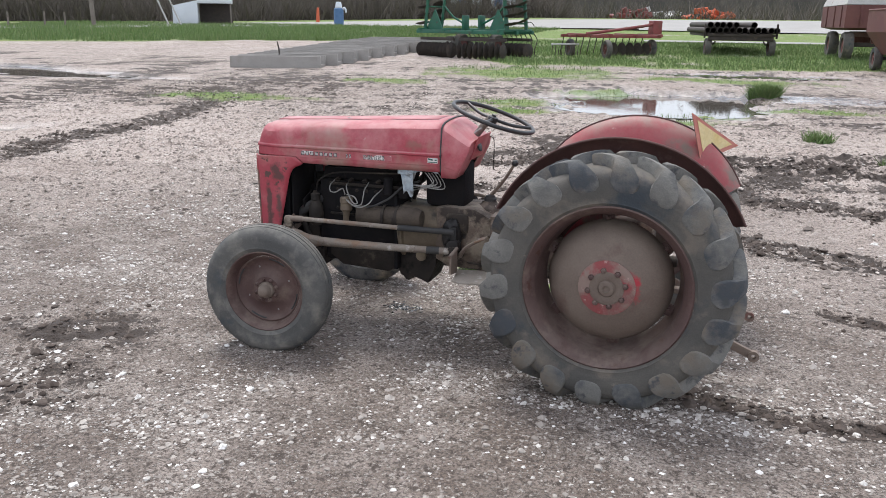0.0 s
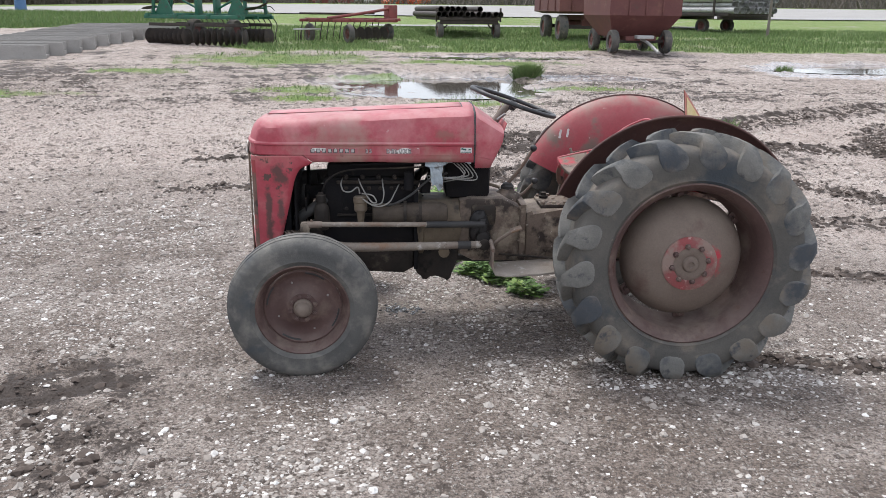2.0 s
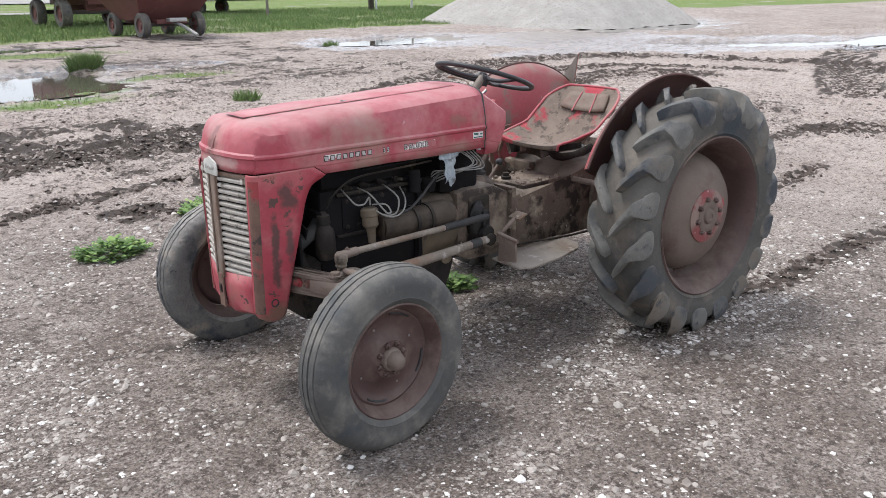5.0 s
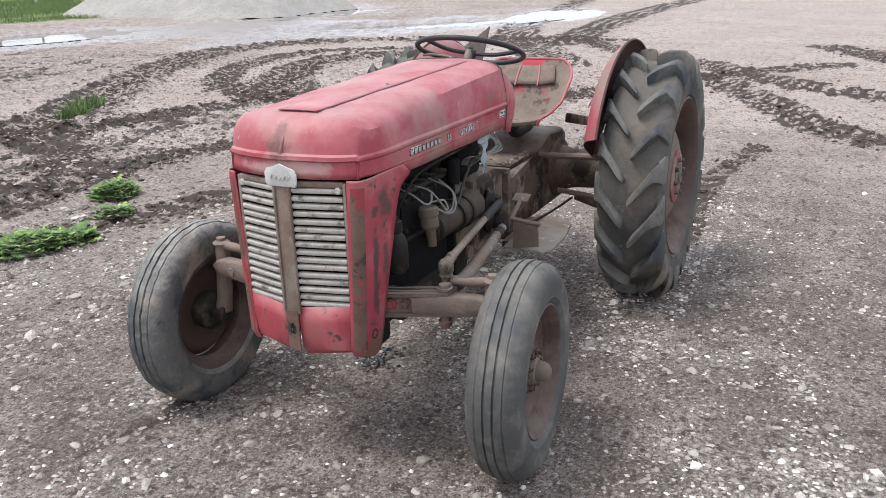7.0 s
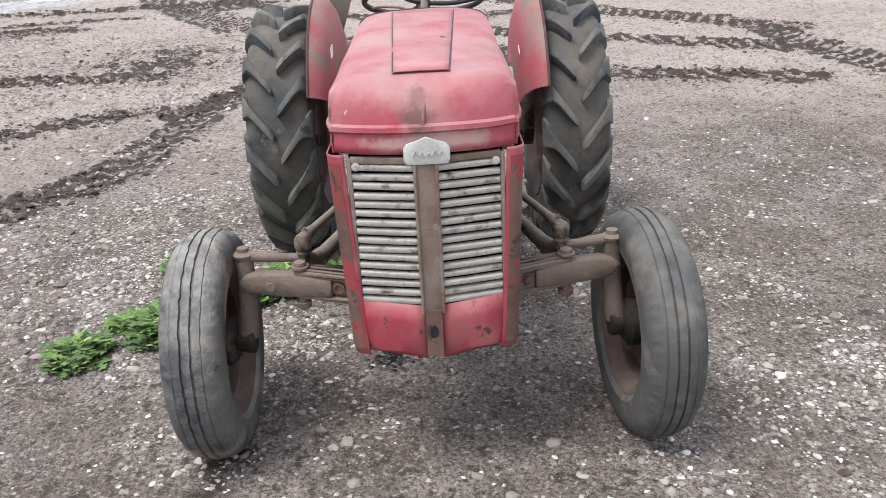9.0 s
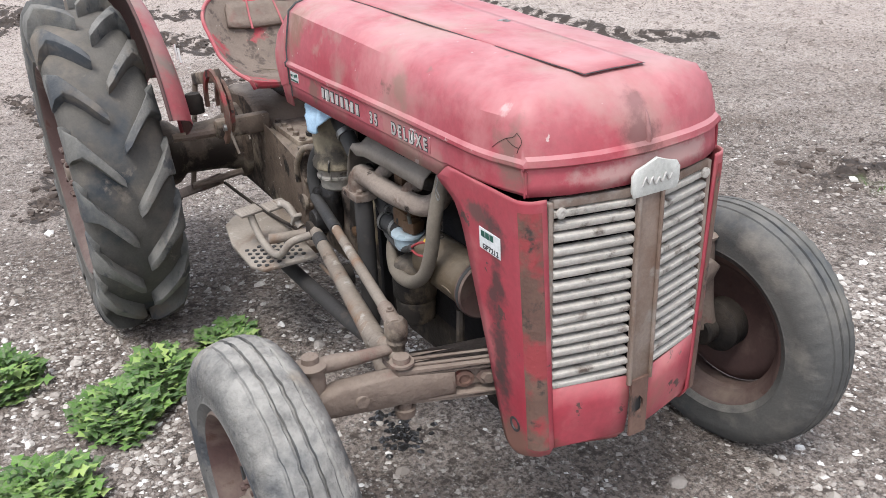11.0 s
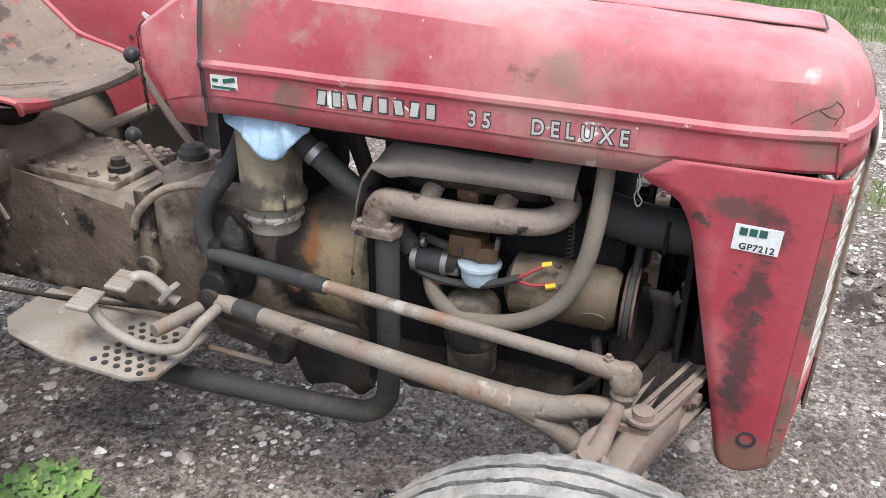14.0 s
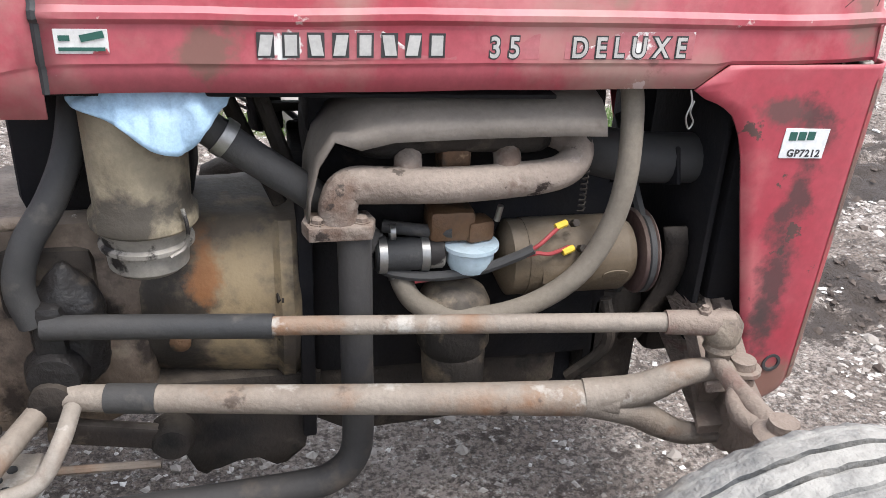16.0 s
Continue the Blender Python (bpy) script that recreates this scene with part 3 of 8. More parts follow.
    edge = np.where(px < -12, np.clip(32 + (px + 16) * 0.45, 20, 32), 20.5 + 0.05 * np.clip(px - 4, 0, 40) + np.clip(-px - 6, 0, 6) * 1.2) + 0.7 * lumps(px, py, 0.5, 1)
    verge = np.clip((py - edge) / 1.0, 0, 1)
    green = np.maximum(green, verge * np.clip(0.95 + 0.5 * lumps(px, py, 0.7, 4) + 0.25 * lumps(px, py, 2.9, 1), 0.2, 1))
    mud, green = mud * (1 - 0.8 * verge), np.where(px > 19, green * np.clip((py - 24) / 2, 0, 1), green)
    return z, np.clip(mud, 0, 1), np.clip(green, 0, 1), wet


def stretch(lo, hi, c, step, inner, grow):
    """Grid lines: even near c, wider apart further off."""
    out = [c]
    for sgn, end in ((1, hi), (-1, lo)):
        d, st = 0.0, step
        while True:
            d += st
            if d > inner:
                st *= grow
            out.append(c + sgn * d)
            if c + sgn * d > end if sgn > 0 else c + sgn * d < end:
                break
    return np.array(sorted(out))


gx, gy = stretch(-900, 900, 1.5, 0.042, 8.5, 1.045), stretch(-600, 1500, 3.0, 0.042, 9.0, 1.045)
GX, GY = np.meshgrid(gx, gy)
gz, gmud, ggreen, gwet = ground_at(GX.ravel(), GY.ravel())
nx, ny = len(gx), len(gy)
ids = np.arange(nx * ny).reshape(ny, nx)
quads = np.stack([ids[:-1, :-1], ids[:-1, 1:], ids[1:, 1:], ids[1:, :-1]], -1).reshape(-1, 4)
gm = bpy.data.meshes.new("ground")
gm.from_pydata(np.stack([GX.ravel(), GY.ravel(), gz], -1).tolist(), [], quads.tolist())
gm.polygons.foreach_set("use_smooth", [True] * len(gm.polygons))
ggrit = np.clip(1.5 - np.clip(np.hypot((GX.ravel() + 2.0) / 1.15, (GY.ravel() + 0.9) / 0.95) - 1.6, 0, 9) / 3.0 + 0.3 * lumps(GX.ravel(), GY.ravel(), 1.3, 2.0), 0, 1)
gdamp = np.clip((GY.ravel() - 7.0) / 5.0, 0, 1) * np.clip(0.75 + 0.35 * lumps(GX.ravel(), GY.ravel(), 0.6, 4.0) + 0.3 * lumps(GX.ravel(), GY.ravel(), 2.1, 1.0), 0, 1) * (GX.ravel() < 60)
for label_, values in (("grit", ggrit), ("mud", gmud), ("damp", gdamp), ("green", ggreen), ("wet", gwet)):
    gm.attributes.new(label_, "FLOAT", "POINT").data.foreach_set("value", values.astype(np.float32))


def soil():
    m, nodes, links, bsdf = graph("gravelly_soil")
    tex = nodes.new("ShaderNodeTexCoord")
    vec = tex.outputs["Object"]

    def mask(n):
        a = nodes.new("ShaderNodeAttribute")
        a.attribute_name = n
        return a.outputs["Fac"]

    big, mid, fine = noise_at(nodes, links, vec, 0.55, 6), noise_at(nodes, links, vec, 5.0, 6, 0.65), noise_at(nodes, links, vec, 70.0, 5, 0.75)
    clump = noise_at(nodes, links, vec, 19.0, 6, 0.72)
    small = noise_at(nodes, links, vec, 38.0, 6, 0.7)
    wide = noise_at(nodes, links, vec, 1.7, 5, 0.6)
    col = blend(nodes, links, ramp(nodes, links, wide, 0.40, 0.58), (0.215, 0.170, 0.142), (0.385, 0.327, 0.287))
    col = blend(nodes, links, ramp(nodes, links, mid, 0.46, 0.66), col, (0.215, 0.176, 0.15))
    # Low clump noise goes dark, painting shade into the bump's crevices.
    col = blend(nodes, links, ramp(nodes, links, clump, 0.46, 0.40), col, (0.105, 0.084, 0.071))
    col = blend(nodes, links, calc(nodes, links, "MULTIPLY", ramp(nodes, links, small, 0.56, 0.61), 0.8), col, (0.56, 0.52, 0.475))
    bare = blend(nodes, links, ramp(nodes, links, big, 0.35, 0.65), (0.47, 0.392, 0.347), (0.565, 0.487, 0.437))
    # Crevices of the bare soil get painted shade as well.
    bare = blend(nodes, links, calc(nodes, links, "MULTIPLY", ramp(nodes, links, mid, 0.46, 0.41), 0.65), bare, (0.27, 0.22, 0.19))
    bare = blend(nodes, links, calc(nodes, links, "MULTIPLY", ramp(nodes, links, clump, 0.44, 0.40), 0.75), bare, (0.125, 0.099, 0.084))
    bare = blend(nodes, links, calc(nodes, links, "MULTIPLY", ramp(nodes, links, small, 0.45, 0.40), 0.7), bare, (0.13, 0.104, 0.088))
    bare = blend(nodes, links, calc(nodes, links, "MULTIPLY", ramp(nodes, links, clump, 0.57, 0.61), 0.6), bare, (0.62, 0.56, 0.51))
    bare = blend(nodes, links, calc(nodes, links, "MULTIPLY", mask("damp"), ramp(nodes, links, mid, 0.62, 0.38)), bare, (0.235, 0.195, 0.168))
    col = blend(nodes, links, mask("grit"), bare, col)
    specks = calc(nodes, links, "ADD", 0.35, calc(nodes, links, "MULTIPLY", mask("grit"), 0.42))
    col = blend(nodes, links, ramp(nodes, links, fine, 0.42, 0.54), blend(nodes, links, specks, col, (0.065, 0.052, 0.045)), col)
    height = calc(nodes, links, "ADD", calc(nodes, links, "MULTIPLY", fine, 0.5), calc(nodes, links, "ADD", calc(nodes, links, "MULTIPLY", mid, 1.5), calc(nodes, links, "MULTIPLY", clump, 1.2)))
    for sc, lo, hi, tone in ((42.0, 0.10, 0.15, (0.55, 0.515, 0.475)), (85.0, 0.14, 0.2, (0.58, 0.54, 0.50))):
        v = nodes.new("ShaderNodeTexVoronoi")
        v.inputs["Scale"].default_value = sc
        links.new(vec, v.inputs["Vector"])
        sep = nodes.new("ShaderNodeSeparateColor")
        links.new(v.outputs["Color"], sep.inputs[0])
        some = calc(nodes, links, "LESS_THAN", sep.outputs[0], 0.42)
        grit = calc(nodes, links, "MULTIPLY", ramp(nodes, links, v.outputs["Distance"], hi * 1.7, lo * 1.5), some)
        grit = calc(nodes, links, "MULTIPLY", grit, ramp(nodes, links, noise_at(nodes, links, vec, 1.1, 4), 0.36, 0.6))
        dry = calc(nodes, links, "SUBTRACT", 1.0, calc(nodes, links, "MULTIPLY", mask("mud"), 0.6))
        grit = calc(nodes, links, "MULTIPLY", grit, dry)
        tone2 = blend(nodes, links, sep.outputs[1], tone, (0.2, 0.175, 0.155))
        col = blend(nodes, links, grit, col, tone2)
        height = calc(nodes, links, "ADD", height, calc(nodes, links, "MULTIPLY", grit, 1.0))
    mudf = ramp(nodes, links, calc(nodes, links, "ADD", mask("mud"), calc(nodes, links, "ADD", calc(nodes, links, "MULTIPLY", calc(nodes, links, "SUBTRACT", mid, 0.5), 1.2), calc(nodes, links, "MULTIPLY", calc(nodes, links, "SUBTRACT", clump, 0.5), 1.6))), 0.24, 0.40)
    col = blend(nodes, links, mudf, col, blend(nodes, links, fine, (0.03, 0.023, 0.019), (0.092, 0.070, 0.058)))
    gf = ramp(nodes, links, calc(nodes, links, "ADD", mask("green"), calc(nodes, links, "MULTIPLY", calc(nodes, links, "SUBTRACT", mid, 0.5), 0.9)), 0.25, 0.75)
    col = blend(nodes, links, gf, col, blend(nodes, links, ramp(nodes, links, noise_at(nodes, links, vec, 2.2, 5), 0.35, 0.65), (0.12, 0.195, 0.045), (0.19, 0.225, 0.08)))
    wetf = ramp(nodes, links, mask("wet"), 0.25, 0.7)
    col = blend(nodes, links, calc(nodes, links, "MULTIPLY", wetf, 0.35), col, (0.10, 0.088, 0.08))
    links.new(col, bsdf.inputs["Base Color"])
    bsdf.inputs["Specular IOR Level"].default_value = 0.3
    damp = calc(nodes, links, "MAXIMUM", wetf, calc(nodes, links, "MULTIPLY", mudf, 0.3))
    links.new(calc(nodes, links, "SUBTRACT", 0.92, calc(nodes, links, "MULTIPLY", damp, 0.72)), bsdf.inputs["Roughness"])
    links.new(calc(nodes, links, "ADD", 0.3, calc(nodes, links, "MULTIPLY", wetf, 0.35)), bsdf.inputs["Specular IOR Level"])
    b = nodes.new("ShaderNodeBump")
    b.inputs["Distance"].default_value = 0.026
    links.new(calc(nodes, links, "SUBTRACT", 1.0, calc(nodes, links, "MULTIPLY", wetf, 0.85)), b.inputs["Strength"])
    links.new(height, b.inputs["Height"])
    links.new(b.outputs[0], bsdf.inputs["Normal"])
    return m


gm.materials.append(soil())
tagged(new("ground", gm), "grey-brown gravelly farmyard soil with muddy tyre tracks", "ground", kind="structure")


def still_water():
    m, nodes, links, bsdf = graph("muddy_puddle_water")
    tex = nodes.new("ShaderNodeTexCoord")
    links.new(blend(nodes, links, noise_at(nodes, links, tex.outputs["Object"], 2.0), (0.075, 0.065, 0.055), (0.10, 0.088, 0.075)), bsdf.inputs["Base Color"])
    bsdf.inputs["Roughness"].default_value, bsdf.inputs["IOR"].default_value = 0.04, 1.33
    b = nodes.new("ShaderNodeBump")
    b.inputs["Strength"].default_value, b.inputs["Distance"].default_value = 0.05, 0.01
    links.new(noise_at(nodes, links, tex.outputs["Object"], 6.0), b.inputs["Height"])
    links.new(b.outputs[0], bsdf.inputs["Normal"])
    return m


puddle_water = still_water()
for x0, y0, rx, ry, turn, bank in POOLS:
    level = pool_level(bank)
    bm = B()
    rim = [(x0 + 1.22 * (rx * math.cos(a) * math.cos(radians(turn)) - ry * math.sin(a) * math.sin(radians(turn))),
            y0 + 1.22 * (rx * math.cos(a) * math.sin(radians(turn)) + ry * math.sin(a) * math.cos(radians(turn))), level) for a in np.linspace(0, 2 * math.pi, 40, endpoint=False)]
    bm.faces.new([bm.verts.new(p) for p in rim])
    tagged(part("water", bm, puddle_water, smooth=0), "shallow rain puddle on muddy ground", "puddle", kind="structure")


# ---- loose stones ----
def scatter(name, label, spots, sizes, material, sides=5, flat=0.6, category="stones"):
    """Many small uneven stones in one mesh."""
    rng = np.random.default_rng(len(spots))
    base = [(0.2, 0.1, 0.9), (-1, -0.8, -0.1), (1, -0.7, -0.1), (0.8, 0.9, -0.1), (-0.8, 0.8, -0.1)] if not sides else [(0, 0, 1)] + [(math.cos(a) * 0.85, math.sin(a) * 0.85, 0.42) for a in np.linspace(0, 2 * math.pi, sides, endpoint=False)] + [(math.cos(a + 0.5), math.sin(a + 0.5), -0.25) for a in np.linspace(0, 2 * math.pi, sides, endpoint=False)]
    base = np.array(base)
    faces = [(0, 1 + k, 1 + (k + 1) % (sides or 4)) for k in range(sides or 4)]
    for k in range(sides):
        a, b, c, d = 1 + k, 1 + (k + 1) % sides, 1 + sides + (k + 1) % sides, 1 + sides + k
        faces += [(a, d, b), (b, d, c)]
    n = len(base)
    z = ground_at(spots[:, 0], spots[:, 1])[0]
    V = base[None] * (1 + rng.uniform(-0.42, 0.42, (len(spots), n, 3)))
    V[:, :, 0] *= rng.uniform(0.7, 1.35, (len(spots), 1))
    V[:, :, 2] *= flat * rng.uniform(0.5, 1.1, (len(spots), 1))
    ang = rng.uniform(0, 6.28, len(spots))
    c, s = np.cos(ang)[:, None], np.sin(ang)[:, None]
    X, Y = V[:, :, 0] * c - V[:, :, 1] * s, V[:, :, 0] * s + V[:, :, 1] * c
    V = np.stack([X, Y, V[:, :, 2]], -1) * sizes[:, None, None] + np.stack([spots[:, 0], spots[:, 1], z], -1)[:, None]
    F = (np.array(faces)[None] + (np.arange(len(spots)) * n)[:, None, None]).reshape(-1, 3)
    me = bpy.data.meshes.new(name)
    me.from_pydata(V.reshape(-1, 3).tolist(), [], F.tolist())
    me.materials.append(material)
    return tagged(new(name, me), label, category, kind="stuff")


def pebble_tones(name, a, b, c):
    m, nodes, links, bsdf = graph(name)
    geo = nodes.new("ShaderNodeNewGeometry")
    r = nodes.new("ShaderNodeValToRGB")
    r.color_ramp.elements[0].color, r.color_ramp.elements[1].color = (*a, 1), (*c, 1)
    r.color_ramp.elements.new(0.72).color = (*b, 1)
    links.new(geo.outputs["Random Per Island"], r.inputs[0])
    tex = nodes.new("ShaderNodeTexCoord")
    links.new(blend(nodes, links, ramp(nodes, links, noise_at(nodes, links, tex.outputs["Object"], 90.0), 0.4, 0.7), r.outputs[0], blend(nodes, links, 0.5, r.outputs[0], (0.24, 0.21, 0.185))), bsdf.inputs["Base Color"])
    bsdf.inputs["Roughness"].default_value = 0.85
    return m


rng = np.random.default_rng(7)
pale = pebble_tones("pale_limestone_chips", (0.22, 0.19, 0.165), (0.46, 0.42, 0.38), (0.80, 0.78, 0.75))


def stones(n, x0, x1, y0, y1, seed, keep):
    """Spots for stones: thick in some patches, nearly bare in others."""
    r = np.random.default_rng(seed)
    p = np.stack([r.uniform(x0, x1, n), r.uniform(y0, y1, n)], -1)
    w = 0.34 + 0.55 * lumps(p[:, 0], p[:, 1], 1.1, 3.0) + 0.35 * lumps(p[:, 0], p[:, 1], 3.7, 8.0) + 0.3 * lumps(p[:, 0], p[:, 1], 9.0, 5.0)
    p = p[r.uniform(0, 1, n) < np.clip(w, 0.06, 1) * keep(p)]
    return p[ground_at(p[:, 0], p[:, 1])[1] < 0.35]


def spread_out(p):
    """Gravel lies thickest before the tractor and thins out towards the rest of the yard."""
    near = np.clip(1.15 - np.clip(np.hypot((p[:, 0] + 2.0) / 1.15, (p[:, 1] + 0.9) / 0.95) - 1.6, 0, 9) / 3.0, 0.08, 1)
    return near * np.where(p[:, 1] < -0.9, np.clip((-0.2 - p[:, 0]) / 1.3, 0.22, 1), 1.0)


p = stones(380000, -6.5, 4.5, -5.2, 4.8, 1, spread_out)
scatter("gravel", "scattered small pale limestone chips on the yard", p, np.clip(rng.lognormal(math.log(0.0060), 0.38, len(p)), 0.0035, 0.0105), pale, 0)
p = stones(95000, -6.5, 4.5, -5.5, 4.8, 2, spread_out)
scatter("stones", "loose pale limestone stones on the yard", p, np.clip(rng.lognormal(math.log(0.0085), 0.45, len(p)), 0.005, 0.024), pale, 5, 0.85)
# clods thrown up along the tracks
clod = surface("dark_mud_clod", (0.065, 0.047, 0.038), (0.11, 0.085, 0.07), 20.0, 0.9, 0, 0.3, 90)
spots = []
for pts, half, deep, lug in TRACKS[:18]:
    path = spline([(a, b, 0) for a, b in pts], 10)
    for _ in range(int(len(path) * 55 * half / 0.25)):
        q = path[rng.integers(len(path))]
        spots.append((q.x + rng.normal(0, half * 0.8), q.y + rng.normal(0, half * 0.8)))
for x0, y0, r in WEAR:
    for _ in range(int(420 * min(1.0, r / 1.6))):
        spots.append((x0 + rng.normal(0, r * 0.6), y0 + rng.normal(0, r * 0.6)))
spots = np.array(spots)
spots = spots[(np.hypot((spots[:, 0] + 1.0) / 1.5, spots[:, 1]) > 1.0)]
scatter("mud_clods", "dark clods of churned mud beside the tyre tracks", spots, np.clip(rng.lognormal(math.log(0.0115), 0.5, len(spots)), 0.005, 0.035), clod, 5, 0.8, "mud")

# crumbs of dry soil over the open yard
r7 = np.random.default_rng(77)
crumb = pebble_tones("dry_soil_crumbs", (0.10, 0.08, 0.068), (0.30, 0.25, 0.22), (0.58, 0.52, 0.475))
spots = np.stack([r7.uniform(-12, 9, 110000), r7.uniform(1.5, 13, 110000)], -1)
w = 0.35 + 0.5 * lumps(spots[:, 0], spots[:, 1], 0.9, 1.0) + 0.5 * lumps(spots[:, 0], spots[:, 1], 3.0, 2.0)
spots = spots[(r7.uniform(0, 1, len(spots)) < np.clip(w, 0.05, 1)) & (ground_at(spots[:, 0], spots[:, 1])[3] < 0.3)]
scatter("soil_crumbs", "dry crumbs and clods of soil over the open yard", spots, np.clip(r7.lognormal(math.log(0.0115), 0.5, len(spots)), 0.005, 0.035), crumb, 5, 0.7, "soil")


# ---- the tractor: nose towards -x, rear axle over x = 0 ----
tractor = thing("tractor", "small vintage farm tractor in faded dusty red paint, bonnet side open", "tractor")
RW, FW = (0.015, 0.660, 0.578), (-1.812, 0.648, 0.337)
INSET = 0.006  # the wheel disc lies this far inside the rim's outer edge


def tread_bar(half, R=0.594):
    """One slanted traction bar, from its narrow inner end to the round tongue on the sidewall."""
    prof = [(0.012, 0.0), (0.03, 0.0), (0.06, -0.002), (0.095, -0.007), (0.118, -0.014), (0.138, -0.034), (0.148, -0.062), (0.1525, -0.090), (0.153, -0.112), (0.152, -0.128), (0.150, -0.136)]
    tall = [0.012, 0.021, 0.023, 0.025, 0.027, 0.026, 0.021, 0.015, 0.010, 0.005, 0.0]
    wide = [0.012, 0.018, 0.0195, 0.022, 0.029, 0.047, 0.064, 0.069, 0.063, 0.047, 0.018]
    lead = [0.0, 0.035, 0.10, 0.175, 0.222, 0.252, 0.268, 0.278, 0.282, 0.284, 0.284]
    bm, prev = B(), None
    for (a, dr), h, w, l in zip(prof, tall, wide, lead):
        row = []
        for dw, up in ((-1.16, -0.048), (-1.04, h * 0.86), (-0.88, h), (0.0, h * (0.72 if a > 0.14 else 1.0)), (0.88, h), (1.04, h * 0.86), (1.16, -0.048)):
            r, q = R + dr + up * (1 if a < 0.125 else 0.35), -l + dw * w / R
            row.append(bm.verts.new((r * math.cos(q), half * (a + (up * 0.3 if a > 0.125 else 0.0)), r * math.sin(q))))
        if prev:
            for i in range(6):
                bm.faces.new((prev[i], prev[i + 1], row[i + 1], row[i]))
        else:
            bm.faces.new(row[::-1])
        prev = row
    bm.faces.new(prev)
    return bm


def tread_bars(wheel, n=18):
    """Bars staggered from side to side, each a piece of its own on one shared mesh."""
    for half in (-1, 1):
        first = part("tread_bar", tread_bar(half), rubber_lug, wheel, smooth=55)
        for k in range(n):
            turn = 2 * math.pi * (k + (0.5 if half > 0 else 0)) / n
            ob = first
            if k:
                ob = new("tread_bar", first.data)
                ob.parent = wheel
            ob.matrix_basis = Matrix.Rotation(-turn, 4, "Y")


def rear_wheel(side):
    """side -1: the tractor's left; the outer face looks along side * y."""
    o = (0, side, 0)
    at = pose(RW[0], side * (RW[1] + (0.02 if side > 0 else 0.0)), RW[2])
    bm = lathe(B(), (0, 0, 0), o, [(0.383, 0.128), (0.391, 0.137), (0.384, 0.142), (0.365, 0.128), (0.356, 0.106), (0.346, 0.092), (0.341, 0.05), (0.338, -0.03), (0.322, -0.055), (0.318, -0.10), (0.336, -0.122), (0.356, -0.13), (0.383, -0.142), (0.391, -0.138), (0.362, -0.118), (0.332, -0.095), (0.334, -0.06), (0.348, -0.035), (0.351, 0.05), (0.356, 0.086), (0.371, 0.112)], 64, True)
    wheel = part("rear_wheel", bm, rim_red, tractor, "rear wheel with rusty red rim", at=at)
    bm = lathe(B(), (0, 0, 0), o, [(0.376, 0.122), (0.388, 0.134), (0.400, 0.140), (0.404, 0.1445), (0.410, 0.1425), (0.43, 0.148), (0.47, 0.151), (0.505, 0.149), (0.530, 0.140), (0.548, 0.122), (0.558, 0.085), (0.563, 0.03), (0.563, -0.03), (0.558, -0.085), (0.548, -0.122), (0.530, -0.140), (0.50, -0.150), (0.45, -0.147), (0.40, -0.140), (0.376, -0.122)], 96)
    part("tyre", bm, rubber, wheel, "muddy worn tractor tyre")
    tread_bars(wheel)
    # the domed disc, open to the rim between its lobes
    bm = lathe(B(), (0, 0, 0), o, [(r, a - INSET) for r, a in ((0.0, 0.118), (0.12, 0.118), (0.135, 0.112), (0.19, 0.100), (0.235, 0.078), (0.270, 0.042), (0.290, 0.0), (0.296, -0.03), (0.290, -0.035), (0.26, 0.02), (0.2, 0.075), (0.0, 0.10))], 56)
    for v in bm.verts:
        d = 0.0025 * noise.noise(v.co * 9.0 + Vector((side, 0, 0)))
        v.co.y += d
    part("wheel_disc", bm, disc_mud, wheel, "mud-brown domed wheel disc")
    bm = lathe(B(), (0, -side * INSET, 0), o, [(0.132, 0.112), (0.131, 0.1195), (0.122, 0.1225), (0.10, 0.1245), (0.074, 0.126), (0.073, 0.1245)], 40)
    part("hub", bm, hub_red, wheel, "hub plate with bare red paint")
    bm = lathe(B(), (0, -side * INSET, 0), o, [(0.080, 0.122), (0.079, 0.128), (0.074, 0.130), (0.046, 0.131), (0.040, 0.128), (0.036, 0.132), (0.034, 0.139), (0.028, 0.142), (0.016, 0.142), (0.013, 0.137), (0.0, 0.137)], 32)
    part("hub_cap", bm, disc_mud, wheel, "dusty brown hub cap")
    for k in range(8):
        a = 2 * math.pi * k / 8 + 0.2
        bm = lathe(B(), (0.086 * math.cos(a), side * (0.124 - INSET), 0.086 * math.sin(a)), o, [(0.0155, 0), (0.0155, 0.004), (0.0115, 0.004), (0.011, 0.016), (0.006, 0.019), (0.0, 0.019)], 6)
        part("wheel_nut", bm, rim_red, wheel, smooth=30)
    for k in range(6):
        a = 2 * math.pi * k / 6 + 0.62
        c, s = math.cos(a), math.sin(a)
        bm = box(B(), (0.305 * c, side * -0.055, 0.305 * s), (0.066, 0.014, 0.06), (0, -math.degrees(a), 0), 0.005)
        lathe(bm, (0.302 * c, side * -0.05, 0.302 * s), o, [(0.017, 0), (0.017, 0.014), (0.010, 0.014), (0.010, 0.03), (0.0, 0.03)], 6)
        part("rim_lug", bm, rim_red, wheel)


